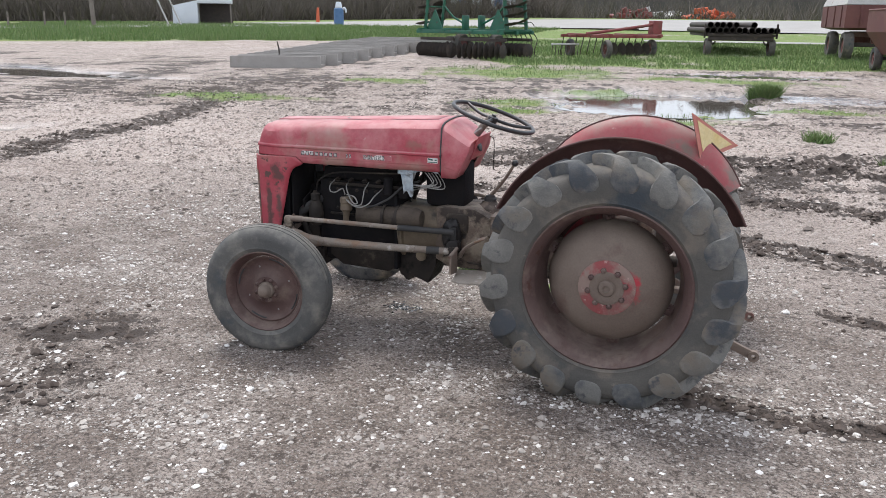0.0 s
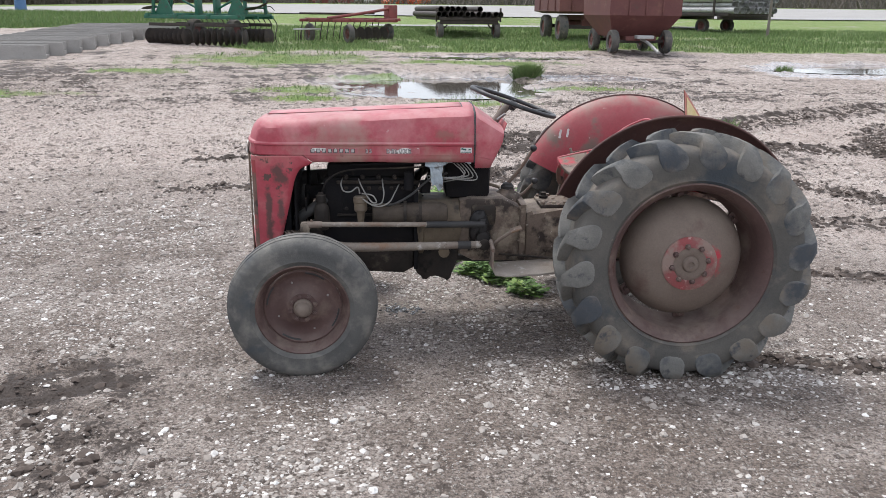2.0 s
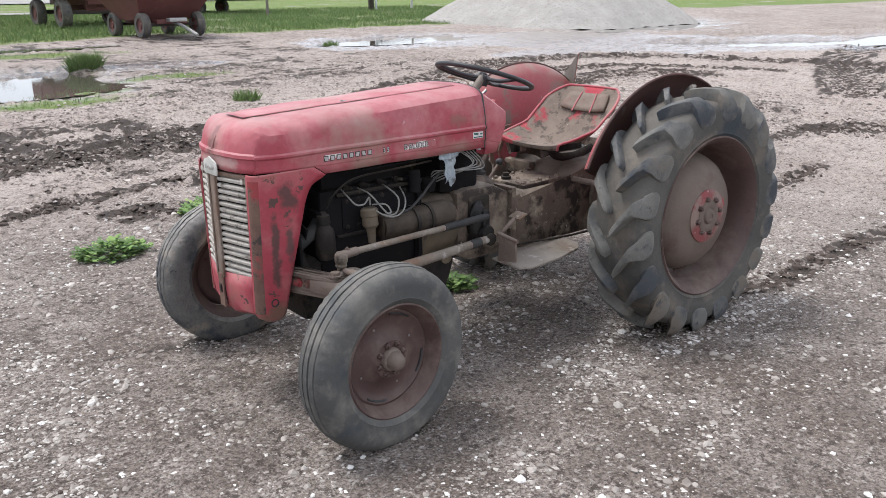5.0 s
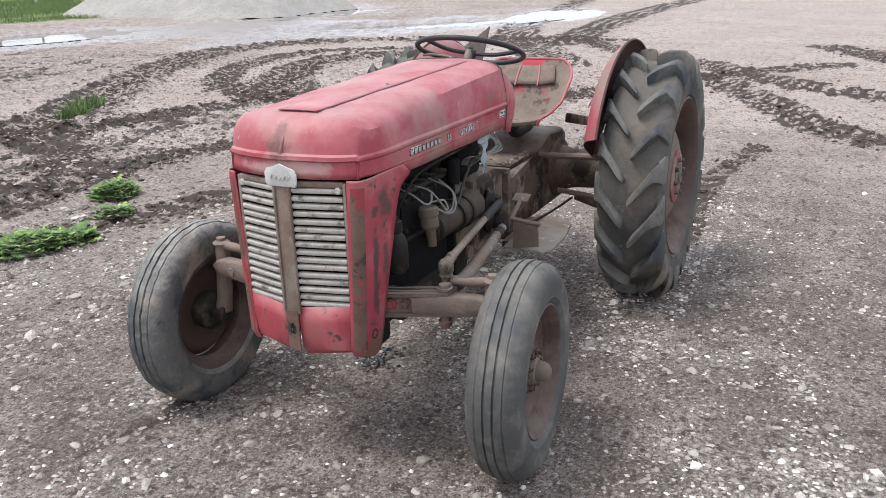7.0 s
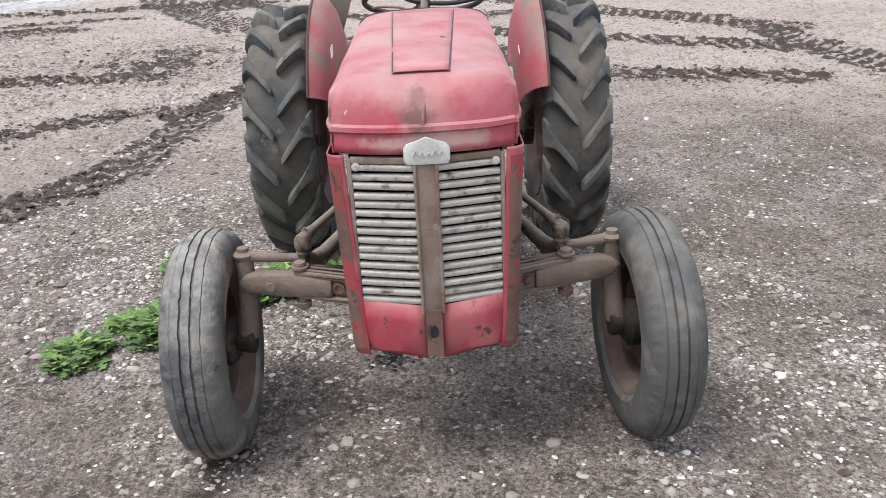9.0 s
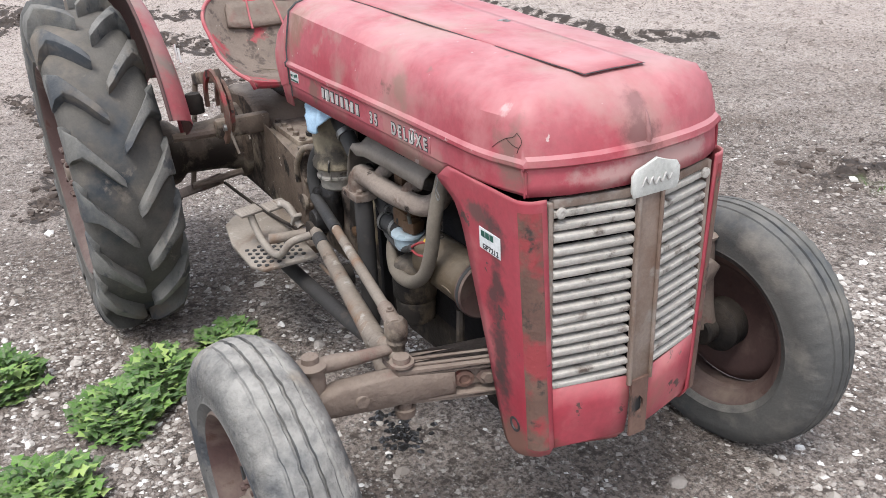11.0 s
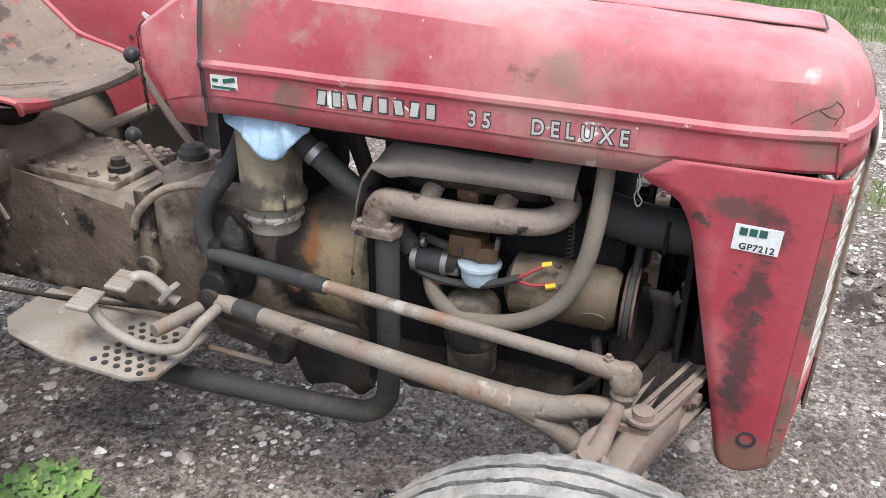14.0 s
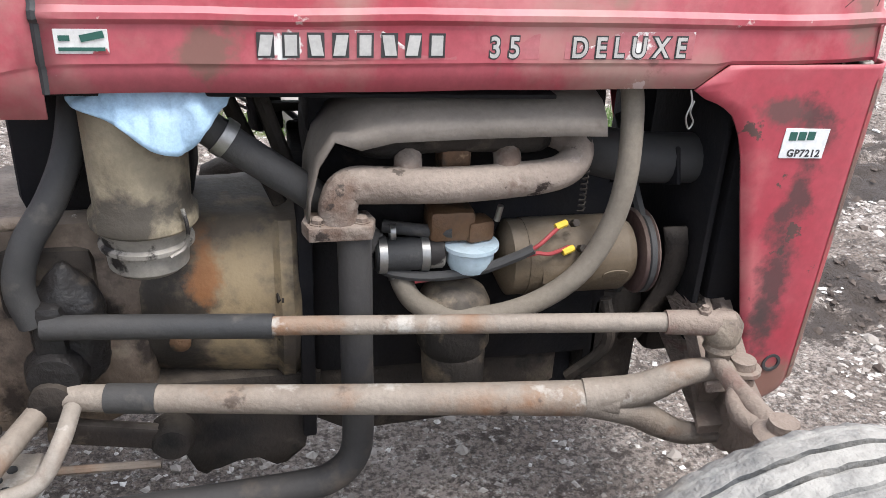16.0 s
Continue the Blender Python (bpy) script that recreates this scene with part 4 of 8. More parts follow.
def front_wheel(side):
    o = (0, side, 0)
    at = pose(FW[0], side * (FW[1] + (0.045 if side > 0 else 0.0)), FW[2], 0, 0, 1.8 if side > 0 else 4.5)
    bm = lathe(B(), (0, 0, 0), o, [(0.218, 0.060), (0.226, 0.070), (0.218, 0.075), (0.207, 0.064), (0.200, 0.042), (0.188, 0.024), (0.182, -0.03), (0.196, -0.045), (0.215, -0.07), (0.226, -0.074), (0.19, -0.04), (0.186, 0.014), (0.194, 0.034)], 56, True)
    wheel = part("front_wheel", bm, rim_red, tractor, "front wheel with rusty maroon rim", at=at)
    rows = [(0.208, 0.056), (0.226, 0.074), (0.240, 0.0815), (0.2445, 0.0845), (0.249, 0.083), (0.285, 0.088), (0.318, 0.083), (0.336, 0.070), (0.3435, 0.062), (0.3495, 0.050), (0.3508, 0.0465), (0.3495, 0.0445), (0.3495, 0.0415), (0.3535, 0.0395), (0.3575, 0.0185), (0.351, 0.0165), (0.351, 0.0125), (0.3585, 0.0105)]
    bm = lathe(B(), (0, 0, 0), o, rows + [(r, -a) for r, a in rows[::-1]], 192)
    rag_ = 0.0032 if side > 0 else 0.0012
    for v in bm.verts:
        n = math.hypot(v.co.x, v.co.z)
        if 0.33 < n < 0.346:
            tooth = 1 - 0.0045 / n * max(0.0, math.sin(64 * math.atan2(v.co.z, v.co.x)))
            v.co.x, v.co.z = v.co.x * tooth, v.co.z * tooth
        if n > 0.325:
            k = 1 + rag_ / n * (noise.noise(v.co * 28) + 0.7 * noise.noise(v.co * 75))
            v.co.x, v.co.z = v.co.x * k, v.co.z * k
            v.co.y += rag_ * noise.noise(v.co * 45 + Vector((3, 1, 7)))
    part("tyre", bm, rubber_dry if side > 0 else rubber_front, wheel, "dry, dusty and cracked ribbed front tyre" if side > 0 else "worn ribbed front tyre")
    bm = lathe(B(), (0, 0, 0), o, [(0.0, 0.034), (0.072, 0.034), (0.080, 0.026), (0.11, 0.006), (0.142, 0.0), (0.160, 0.006), (0.178, 0.022), (0.186, 0.020), (0.165, -0.004), (0.142, -0.01), (0.11, -0.004), (0.0, 0.02)], 56)
    part("wheel_disc", bm, rim_red, wheel)
    bm = lathe(B(), (0, 0, 0), o, [(0.046, 0.032), (0.045, 0.046), (0.040, 0.052), (0.036, 0.054), (0.034, 0.070), (0.028, 0.086), (0.016, 0.096), (0.0, 0.098)], 28)
    part("hub", bm, disc_mud, wheel, "greasy domed hub cap")
    for k in range(8):
        a = 2 * math.pi * k / 8 + 0.3
        bm = lathe(B(), (0.060 * math.cos(a), side * 0.033, 0.060 * math.sin(a)), o, [(0.0115, 0), (0.0115, 0.011), (0.006, 0.014), (0.006, 0.02), (0.0, 0.02)], 6)
        part("wheel_nut", bm, rim_red, wheel, smooth=30)
    for k in range(4):
        a = 2 * math.pi * k / 4 + 0.4
        c, s_ = math.cos(a), math.sin(a)
        part("rivet", lathe(B(), (0.128 * c, side * 0.0005, 0.128 * s_), o, [(0.006, 0), (0.005, 0.004), (0.0, 0.005)], 10), steel_clamp, wheel, "bare bright rivet")
        # long gap between the disc and the rim
        arc = [(0.170 * math.cos(a + 0.8 + q), side * 0.0175, 0.170 * math.sin(a + 0.8 + q)) for q in np.linspace(-0.28, 0.28, 7)]
        part("disc_slot", tube(B(), arc, 0.0045, 6, 2), ink_dark, wheel, "narrow open slot")
    # drum behind the disc
    part("brake_drum", lathe(B(), (0, 0, 0), o, [(0.0, 0.01), (0.07, 0.01), (0.075, -0.05), (0.05, -0.07), (0.0, -0.07)], 32), iron, wheel)


for side in (-1, 1):
    rear_wheel(side)
    front_wheel(side)


# -- bonnet --
def top_z(x):
    return 1.182 + (x + 2.03) * 0.048


def bonnet_row(x):
    """Half section of the bonnet as (half width, height), from its lower edge up to the crown."""
    zt = top_z(x)
    low = interp(x, [(-1.835, 0.999), (-1.79, 0.965)])
    return [(0.250, low), (0.2505, max(0.994, low + 0.001)), (0.2515, max(0.9985, low + 0.003)), (0.254, max(1.0015, low + 0.006)), (0.254, 1.047), (0.2605, 1.054), (0.2605, 1.060), (0.254, 1.067), (0.252, 1.10), (0.246, 1.135), (0.233, zt - 0.035), (0.212, zt - 0.018), (0.18, zt - 0.0085), (0.12, zt - 0.002), (0.06, zt + 0.001), (0.0, zt + 0.002)]


def full(h, x):
    pts = [(x, -y, z) for y, z in h]
    return pts + [(x, y, z) for y, z in h[::-1][1:]]


def dented(p_):
    v = Vector(p_)
    d = 0.0022 * noise.noise(v * 5.0) + 0.0012 * noise.noise(v * 13.0)
    return (v.x, v.y + (d if v.y > 0 else -d) * min(1, abs(v.y) * 6), v.z + d * 1.2)


rows = [[dented(q) for q in full(bonnet_row(x), x)] for x in [-0.968, -1.0] + [-1.05 - 0.05 * k for k in range(15)] + [-1.79, -1.815, -1.835, -1.87, -1.91]]
for cap, x, w in ((1.19, -1.95, 0.997), (1.186, -1.99, 0.99), (1.179, -2.03, 0.978), (1.168, -2.062, 0.963), (1.15, -2.088, 0.945), (1.125, -2.106, 0.93), (1.095, -2.118, 0.92), (1.072, -2.124, 0.915), (1.066, -2.133, 0.917), (1.056, -2.135, 0.917), (1.05, -2.127, 0.914), (1.02, -2.13, 0.91), (0.999, -2.132, 0.91)):
    r = []
    for _, y, z in full(bonnet_row(-1.99), -1.99):
        f = min(1.0, abs(y) / 0.255)
        e = min(1.0, max(0.0, (-1.93 - x) / 0.17))
        r.append(dented((x + e * (0.05 * f ** 3 + 0.012 * (f - 0.5)), y * w, min(z, cap))))
    rows.append(r)
bonnet = part("bonnet", sheet(B(), rows), paint, tractor, "dented faded red bonnet", smooth=30, solid=0.004)


def on_bonnet(x, y, lift):
    h = bonnet_row(x)[::-1]
    return (x, y, float(np.interp(abs(y), [a for a, _ in h], [b for _, b in h])) + lift)


def crown(half_front, half_rear, x0, x1, lift):
    out = []
    for x in np.linspace(x0, x1, 14):
        w = half_front + (half_rear - half_front) * (x - x0) / (x1 - x0)
        out.append([on_bonnet(float(x), float(y), lift) for y in np.linspace(-w, w, 9)])
    return out


part("panel_gap", sheet(B(), crown(0.074, 0.114, -2.034, -1.02, 0.0035)), ink_dark, bonnet, "dark gap round the filler flap", smooth=60)
part("filler_flap", sheet(B(), crown(0.070, 0.110, -2.029, -1.026, 0.0035)), paint, bonnet, "long tapering top flap", smooth=60, solid=0.003)
bm = box(B(), (-1.576, -0.062, 1.2085), (0.03, 0.016, 0.006), (0, 0, 20), 0.002)
cyl(bm, (-1.582, -0.062, 1.203), (-1.582, -0.062, 1.214), 0.006, n=10)
part("flap_catch", bm, steel_clamp, bonnet)
# centre crease of the nose and its dark dents
bm = tube(B(), [(-2.132, 0.004, 1.052), (-2.1275, 0.0, 1.085), (-2.113, -0.004, 1.12), (-2.087, 0.0, 1.150)], (0.008, 0.003), 10)
part("nose_crease", bm, paint, bonnet, smooth=80)

# hairline cracks in the paint of the nose corner
bpy.context.view_layer.update()
for pts in ([(-1.995, 0.25, 1.075), (-2.012, 0.25, 1.088), (-2.032, 0.25, 1.099), (-2.046, 0.24, 1.104), (-2.054, 0.24, 1.113)], [(-2.054, 0.24, 1.113), (-2.064, 0.24, 1.105), (-2.066, 0.24, 1.096), (-2.060, 0.24, 1.086), (-2.056, 0.24, 1.076)],
            [(-2.032, 0.25, 1.099), (-2.04, 0.24, 1.092), (-2.049, 0.24, 1.088), (-2.058, 0.24, 1.087)]):
    way = []
    for p_ in pts:
        found, spot, normal, _ = bonnet.closest_point_on_mesh(Vector(p_))
        way.append(spot + normal * 0.0006 if normal.dot(Vector((0, 1, 0.2))) > 0 else spot - normal * 0.0006)
    part("paint_crack", tube(B(), way, 0.0005, 5, 3), iron, bonnet)

# cowl behind the bonnet
rows = []
section = [(min(y, 0.2535), z) for y, z in bonnet_row(-1.0)]
for u, w in ((0.0, 1.0), (0.15, 1.0), (0.35, 0.998), (0.55, 0.995), (0.75, 0.99), (0.9, 0.983), (0.97, 0.972), (1.0, 0.95), (1.0, 0.85), (1.0, 0.3)):
    tall = (1.231 - 0.100 * u - 0.935) / (1.233 - 0.935)
    row = []
    for s in (-1, 1):
        for y, z in (section if s < 0 else section[::-1][1:]):
            z = 0.935 + max(z - 0.935 if z > 0.985 else 0.0, 0.0) * tall
            lean = min(1.0, (z - 0.935) / 0.15)
            row.append((-0.962 + u * (0.073 + 0.070 * lean) + (0.006 if w < 0.96 else 0.0), s * y * w, z))
    rows.append(row)
part("cowl", sheet(B(), rows), paint, tractor, "faded red cowl below the steering wheel", smooth=35, solid=0.004)
# Dark tube along the joint, standing for the shade in the gap.
bm = B()
h = bonnet_row(-0.97)
seam = [(-0.965, -y + 0.001, z) for y, z in h] + [(-0.965, y - 0.001, z) for y, z in h[::-1][1:]]
part("rubber_seam", tube(bm, seam, 0.0055, 6, 1, False), ink_dark, tractor, "dark strip drawn for the shaded gap between bonnet and cowl")


# -- nose panels, grille --
def rear_edge(z):
    return interp(z, [(0.408, -2.02), (0.415, -2.0), (0.43, -1.99), (0.45, -1.984), (0.58, -1.955), (0.70, -1.925), (0.80, -1.90), (0.86, -1.886), (0.90, -1.872), (0.925, -1.856), (0.94, -1.836), (0.95, -1.808), (0.962, -1.79), (0.99, -1.828), (0.997, -1.838)])


def side_y(z):
    return 0.229 + (z - 0.45) * 0.043


for s in (-1, 1):
    rows = []
    for z in (0.408, 0.412, 0.42, 0.432, 0.45, 0.52, 0.58, 0.64, 0.70, 0.76, 0.82, 0.86, 0.89, 0.91, 0.925, 0.935, 0.943, 0.95, 0.957, 0.962, 0.975, 0.99, 0.997):
        tip = interp(z, [(0.408, 0.035), (0.42, 0.015), (0.45, 0.0)])
        y = side_y(z)
        xr, xf = rear_edge(z), -2.078 + tip
        row = [(xr + (xf - xr) * k / 6, s * y, z) for k in range(7)]
        xf += 0.016
        row = [(xr + (xf - xr) * k / 6, s * y, z) for k in range(7)]
        row += [(xf - 0.038 * math.sin(a), s * (y - 0.034 * (1 - math.cos(a))), z) for a in (0.35, 0.7, 1.05, 1.35, 1.57)]
        row.append((xf - 0.041, s * (y - 0.045), z))
        rows.append(row)
    panel = part("nose_panel", sheet(B(), rows), paint_worn, tractor, "scuffed red nose side panel, paint worn to dark metal", smooth=35, solid=0.004)
    bm = lathe(B(), (-2.036, s * 0.2285, 0.484), (0, s, 0), [(0.017, 0.0), (0.017, 0.006), (0.012, 0.006), (0.011, 0.003), (0.0, 0.003)], 20)
    part("rubber_grommet", bm, ink_dark, panel)
    bm = sheet(B(), [[(-2.0625 - 0.041 * math.sin(a), s * (side_y(z) + 0.0028 - 0.037 * (1 - math.cos(a))), z) for a in (0.35, 0.65, 0.95, 1.25, 1.57)] for z in np.linspace(0.445, 0.975, 10)])
    part("rust_band", bm, rusty_edge, panel, "rust-brown worn front corner", smooth=60)

# grille: two leaves that meet in a blunt V at a centre strip
def nose_x(y):
    return -2.143 + 0.045 * min(1.0, abs(y) / 0.2) ** 1.15


grille = part("grille", box(B(), (-2.03, 0, 0.77), (0.05, 0.40, 0.48), (0, 0, 0), 0.004), iron_dark, tractor, "grille with dirty bare metal slats before a dark radiator")
bm = B()
n_slat = 16
z0, dz = 0.594, 0.0245
prof = [(-0.006, -0.008), (-0.012, -0.0015), (-0.011, 0.006), (-0.003, 0.0095), (0.008, 0.0085), (0.004, 0.0055), (-0.004, 0.004), (-0.006, -0.001)]
pts_y = (0.031, 0.08, 0.13, 0.189)
vs = [[bm.verts.new((nose_x(y) + 0.008 + dx, y, dzz)) for dx, dzz in prof] for y in pts_y]
for a, b in zip(vs, vs[1:]):
    for k in range(len(prof)):
        bm.faces.new((a[k], a[(k + 1) % len(prof)], b[(k + 1) % len(prof)], b[k]))
bm.faces.new(vs[0]), bm.faces.new(vs[-1][::-1])
first = part("slat", bm, slat_metal, grille, smooth=50)
first.matrix_basis = pose(0, 0, z0)
mirror_mesh = first.data.copy()
mirror_mesh.transform(Matrix.Diagonal((1, -1, 1, 1)))
mirror_mesh.flip_normals()
for k in range(n_slat):
    for side, me in ((1, first.data), (-1, mirror_mesh)):
        if k == 0 and side == 1:
            continue
        ob = new("slat", me)
        ob.parent = grille
        ob.matrix_basis = pose(random.uniform(-0.0015, 0.0015), 0, z0 + dz * k + random.uniform(-0.0012, 0.0012), random.uniform(-0.5, 0.5), 0, 0)
bm = B()
for y in (-0.012, 0.012):
    tube(bm, [(-2.147, y * 2.3, 0.565), (-2.147, y * 2.3, 0.985)], 0.0045, 8, 1, False)
slab(bm, [(-2.1445, -0.03), (-2.1445, 0.03), (-2.138, 0.03), (-2.138, -0.03)], "z", 0.562, 0.99, 0.001)
part("centre_strip", bm, strip_metal, grille, "rusty vertical centre strip")
for s in (-1, 1):
    bm = box(B(), (nose_x(0.195) + 0.006, s * 0.1955, 0.782), (0.018, 0.012, 0.41), (0, 0, 0), 0.003)
    part("grille_frame", bm, strip_metal, grille)
    bm = slab(B(), [(nose_x(0.03) - 0.002, s * 0.03), (nose_x(0.19) - 0.002, s * 0.19), (nose_x(0.19) + 0.012, s * 0.19), (nose_x(0.03) + 0.012, s * 0.03)], "z", 0.974, 0.992, 0.002)
    part("grille_frame", bm, strip_metal, grille)
    part("grille_screw", lathe(B(), (nose_x(0.18) - 0.003, s * 0.178, 0.966), (-1, 0, 0), [(0.011, 0), (0.011, 0.004), (0.005, 0.006), (0.0, 0.004)], 14), slat_metal, grille)
# red valance below the grille
for s in (-1, 1):
    rows = [[(nose_x(y) - 0.001 + interp(z, [(0.41, 0.03), (0.44, 0.008), (0.50, 0.0)]), s * y, z + (0.012 * (y / 0.19) if z > 0.55 else 0) + (0.02 * y / 0.19 if z < 0.43 else 0)) for y in (0.022, 0.06, 0.1, 0.14, 0.19)] for z in (0.408, 0.42, 0.44, 0.48, 0.53, 0.582)]
    part("valance", sheet(B(), rows), paint_worn, tractor, "scraped red panel below the grille", smooth=40, solid=0.004)
bm = slab(B(), [(-0.022, 0.435), (0.022, 0.435), (0.022, 0.50), (0.012, 0.502), (0.008, 0.49), (0, 0.487), (-0.008, 0.49), (-0.012, 0.502), (-0.022, 0.50)], "x", -2.150, -2.144)
slab(bm, [(-0.022, 0.5), (-0.012, 0.502), (-0.009, 0.52), (0, 0.53), (0.009, 0.52), (0.012, 0.502), (0.022, 0.5), (0.022, 0.572), (-0.022, 0.572)], "x", -2.150, -2.144)
part("crank_plate", bm, rusty_edge, tractor, "rusty plate with the crank hole")
part("crank_hole", box(B(), (-2.138, 0, 0.508), (0.006, 0.024, 0.045)), ink_dark, tractor, "dark crank hole")

# badge on the nose
badge = part("badge", slab(B(), [(-0.057, 0.976), (0.047, 0.976), (0.053, 0.99), (0.053, 1.018), (0.044, 1.03), (0.02, 1.036), (-0.004, 1.046), (-0.03, 1.036), (-0.054, 1.03), (-0.063, 1.018), (-0.063, 0.99)], "x", -2.152, -2.146, 0.002), badge_white, tractor, "chipped white enamel maker's badge")
bm = tube(B(), [(-2.1535, 0.03 - 0.008 * k, 1.001 + (0.012 if k % 2 else -0.006) * (0.7 + 0.3 * math.sin(k * 2.1))) for k in range(10)], 0.0022, 6, 4)
part("script_line", bm, ink_grey, badge, "grey flowing line")

# -- side decals --
def letters(text, size, material, parent, m, label, fat=0.0, depth=0.0006, spread=1.12):
    cu = bpy.data.curves.new("lettering", "FONT")
    cu.body, cu.size, cu.extrude, cu.offset, cu.space_character = text, size, depth, fat, spread
    ob = bpy.data.objects.new("lettering", cu)
    scene.collection.objects.link(ob)
    bpy.context.view_layer.update()
    me = bpy.data.meshes.new_from_object(ob.evaluated_get(bpy.context.evaluated_depsgraph_get()))
    bpy.data.objects.remove(ob)
    me.materials.clear()
    me.materials.append(material)
    me.transform(m)
    out = new("lettering", me)
    out.parent = parent
    return tagged(out, label)


def decal(side, x_front, x_rear):
    """The strip with its name blocks, number and model word; read from the tractor's own side."""
    length = x_rear - x_front
    yb = 0.2555
    tall = 0.036 if side > 0 else 0.027
    bm = B()
    lo, hi = (x_front, x_rear)
    for a, b in ((0.0, 0.43), (0.50, 0.62), (0.68, 1.0)):
        if side > 0:
            xa, xb = hi - a * length, hi - b * length
        else:
            xa, xb = lo + a * length, lo + b * length
        box(bm, ((xa + xb) / 2, side * yb, 1.0235), (abs(xb - xa), 0.0016, tall), (0, 0, 0), 0.0005, 1)
    strip = part("decal_strip", bm, decal_ground, bonnet, "chipped white and red name strip")
    face = Matrix.Rotation(radians(90), 4, "X") if side < 0 else Matrix.Rotation(radians(180), 4, "Z") @ Matrix.Rotation(radians(90), 4, "X")
    at = lambda f: (lo + f * length) if side < 0 else (hi - f * length)
    for k in range(8):
        x = at(0.005 + 0.0525 * k + 0.011)
        block = part("name_block", box(B(), (x, side * (yb + 0.0012), 1.0235), (0.0205, 0.0016, tall - 0.006)), ink_dark, strip, smooth=0)
        shape = box(B(), (x, side * (yb + 0.0022), 1.0235), (0.0145, 0.0016, tall - 0.0115))
        for v in shape.verts:
            v.co.x += 0.002 * (1 if v.co.z > 1.0235 else -1) * (k % 3 - 1)
        part("block_face", shape, ink_grey, strip, smooth=0)
    for text, f, w in (("35", 0.502, 0.072), ("DELUXE", 0.695, 0.295)):
        size = tall + 0.001
        for mat, fat, up in ((ink_dark, 0.0026, 0.0012), (ink_grey, 0.0006, 0.0022)):
            m = Matrix.Translation((at(f), side * (yb + up), 1.0235 - tall * 0.41)) @ face
            letters(text, size, mat, strip, m @ Matrix.Diagonal((0.84, 1, 1, 1)), f"model lettering {text}", fat, spread=1.62)


decal(1, -1.775, -1.207)
decal(-1, -1.795, -1.245)
for s, x in ((-1, -1.008), (1, -1.012)):
    plate = part("maker_plate", box(B(), (x, s * 0.2565, 1.027), (0.058, 0.0016, 0.028), (0, 0, 0), 0.0005, 1), white_paint, bonnet, "small worn white plate with green shapes")
    bm = box(B(), (x - 0.012, s * 0.258, 1.033), (0.026, 0.0016, 0.008), (0, 12, 0))
    box(bm, (x + 0.018, s * 0.258, 1.031), (0.012, 0.0016, 0.006))
    box(bm, (x, s * 0.258, 1.0185), (0.050, 0.0016, 0.004))
    part("plate_mark", bm, ink_green, plate, smooth=0)
sticker = part("sticker", box(B(), (-1.9825, 0.2506, 0.881), (0.073, 0.0014, 0.046), (-2.46, -2, 0), 0.0004, 1), white_plain, tractor, "white auction lot sticker")
bm = B()
for dx, w in ((0.018, 0.012), (0.003, 0.012), (-0.012, 0.012)):
    box(bm, (-1.9825 + dx + 0.004, 0.2520, 0.893), (w, 0.0014, 0.013), (-2.46, -2, 0), 0.0, 1)
part("green_mark", bm, ink_green, sticker, "three green blocks", smooth=0)
m = Matrix.Translation((-1.957, 0.2508, 0.862)) @ Matrix.Rotation(radians(180), 4, "Z") @ Matrix.Rotation(radians(90), 4, "X") @ Matrix.Rotation(radians(-2), 4, "Z")
letters("GP7212", 0.0155, ink_dark, sticker, m, "printed lot number GP7212", 0.0004)

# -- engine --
engine = part("engine_block", box(box(B(), (-1.51, 0, 0.66), (0.48, 0.25, 0.40), (0, 0, 0), 0.015), (-1.51, -0.0, 0.42), (0.46, 0.20, 0.12), (0, 0, 0), 0.03), iron_dark, tractor, "dark engine block, the bay's shade in its colour")
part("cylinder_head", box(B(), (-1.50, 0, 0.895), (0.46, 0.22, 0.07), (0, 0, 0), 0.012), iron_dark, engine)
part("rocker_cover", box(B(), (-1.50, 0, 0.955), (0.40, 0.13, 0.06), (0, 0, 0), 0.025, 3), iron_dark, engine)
bm = slab(B(), [(-1.70, 0.48), (-1.27, 0.48), (-1.27, 0.36), (-1.33, 0.325), (-1.62, 0.34), (-1.70, 0.40)], "y", -0.115, 0.115, 0.02)
part("sump", bm, iron, engine, "mud-caked engine sump")
bm = lathe(B(), (-1.255, 0, 0.60), (1, 0, 0), [(0.0, 0.0), (0.19, 0.0), (0.205, 0.012), (0.205, 0.03), (0.19, 0.04), (0.175, 0.16), (0.165, 0.235), (0.0, 0.235)], 40)
for v in bm.verts:
    v.co.y *= 0.82
    v.co.z = min(v.co.z, 0.735)
bell = part("bell_housing", bm, iron_tan, tractor, "tan-stained clutch housing")
for a in np.linspace(0.2, 5.9, 9):
    part("flange_bolt", hexbolt(B(), (-1.226, 0.157 * math.cos(a) * 1.0, 0.60 + 0.185 * math.sin(a) * 0.7), (1, 0, 0)), iron, bell)
bm = slab(B(), [(-1.285, 0.47), (-1.02, 0.47), (-1.035, 0.40), (-1.06, 0.33), (-1.072, 0.288), (-1.09, 0.276), (-1.11, 0.292), (-1.135, 0.315), (-1.16, 0.32), (-1.18, 0.298), (-1.205, 0.282), (-1.225, 0.286), (-1.245, 0.33), (-1.27, 0.345), (-1.285, 0.40)], "y", -0.1, 0.13, 0.012)
part("housing_foot", bm, iron, bell, "dark oily casting foot")
part("cover_plate", lathe(B(), (-1.072, 0.140, 0.554), (0, 1, 0), [(0.016, 0), (0.016, 0.01), (0.01, 0.014), (0.0, 0.014)], 14), brass, bell)

# exhaust side
def branch(pts, r):
    return tube(B(), pts, r, 12, 6)


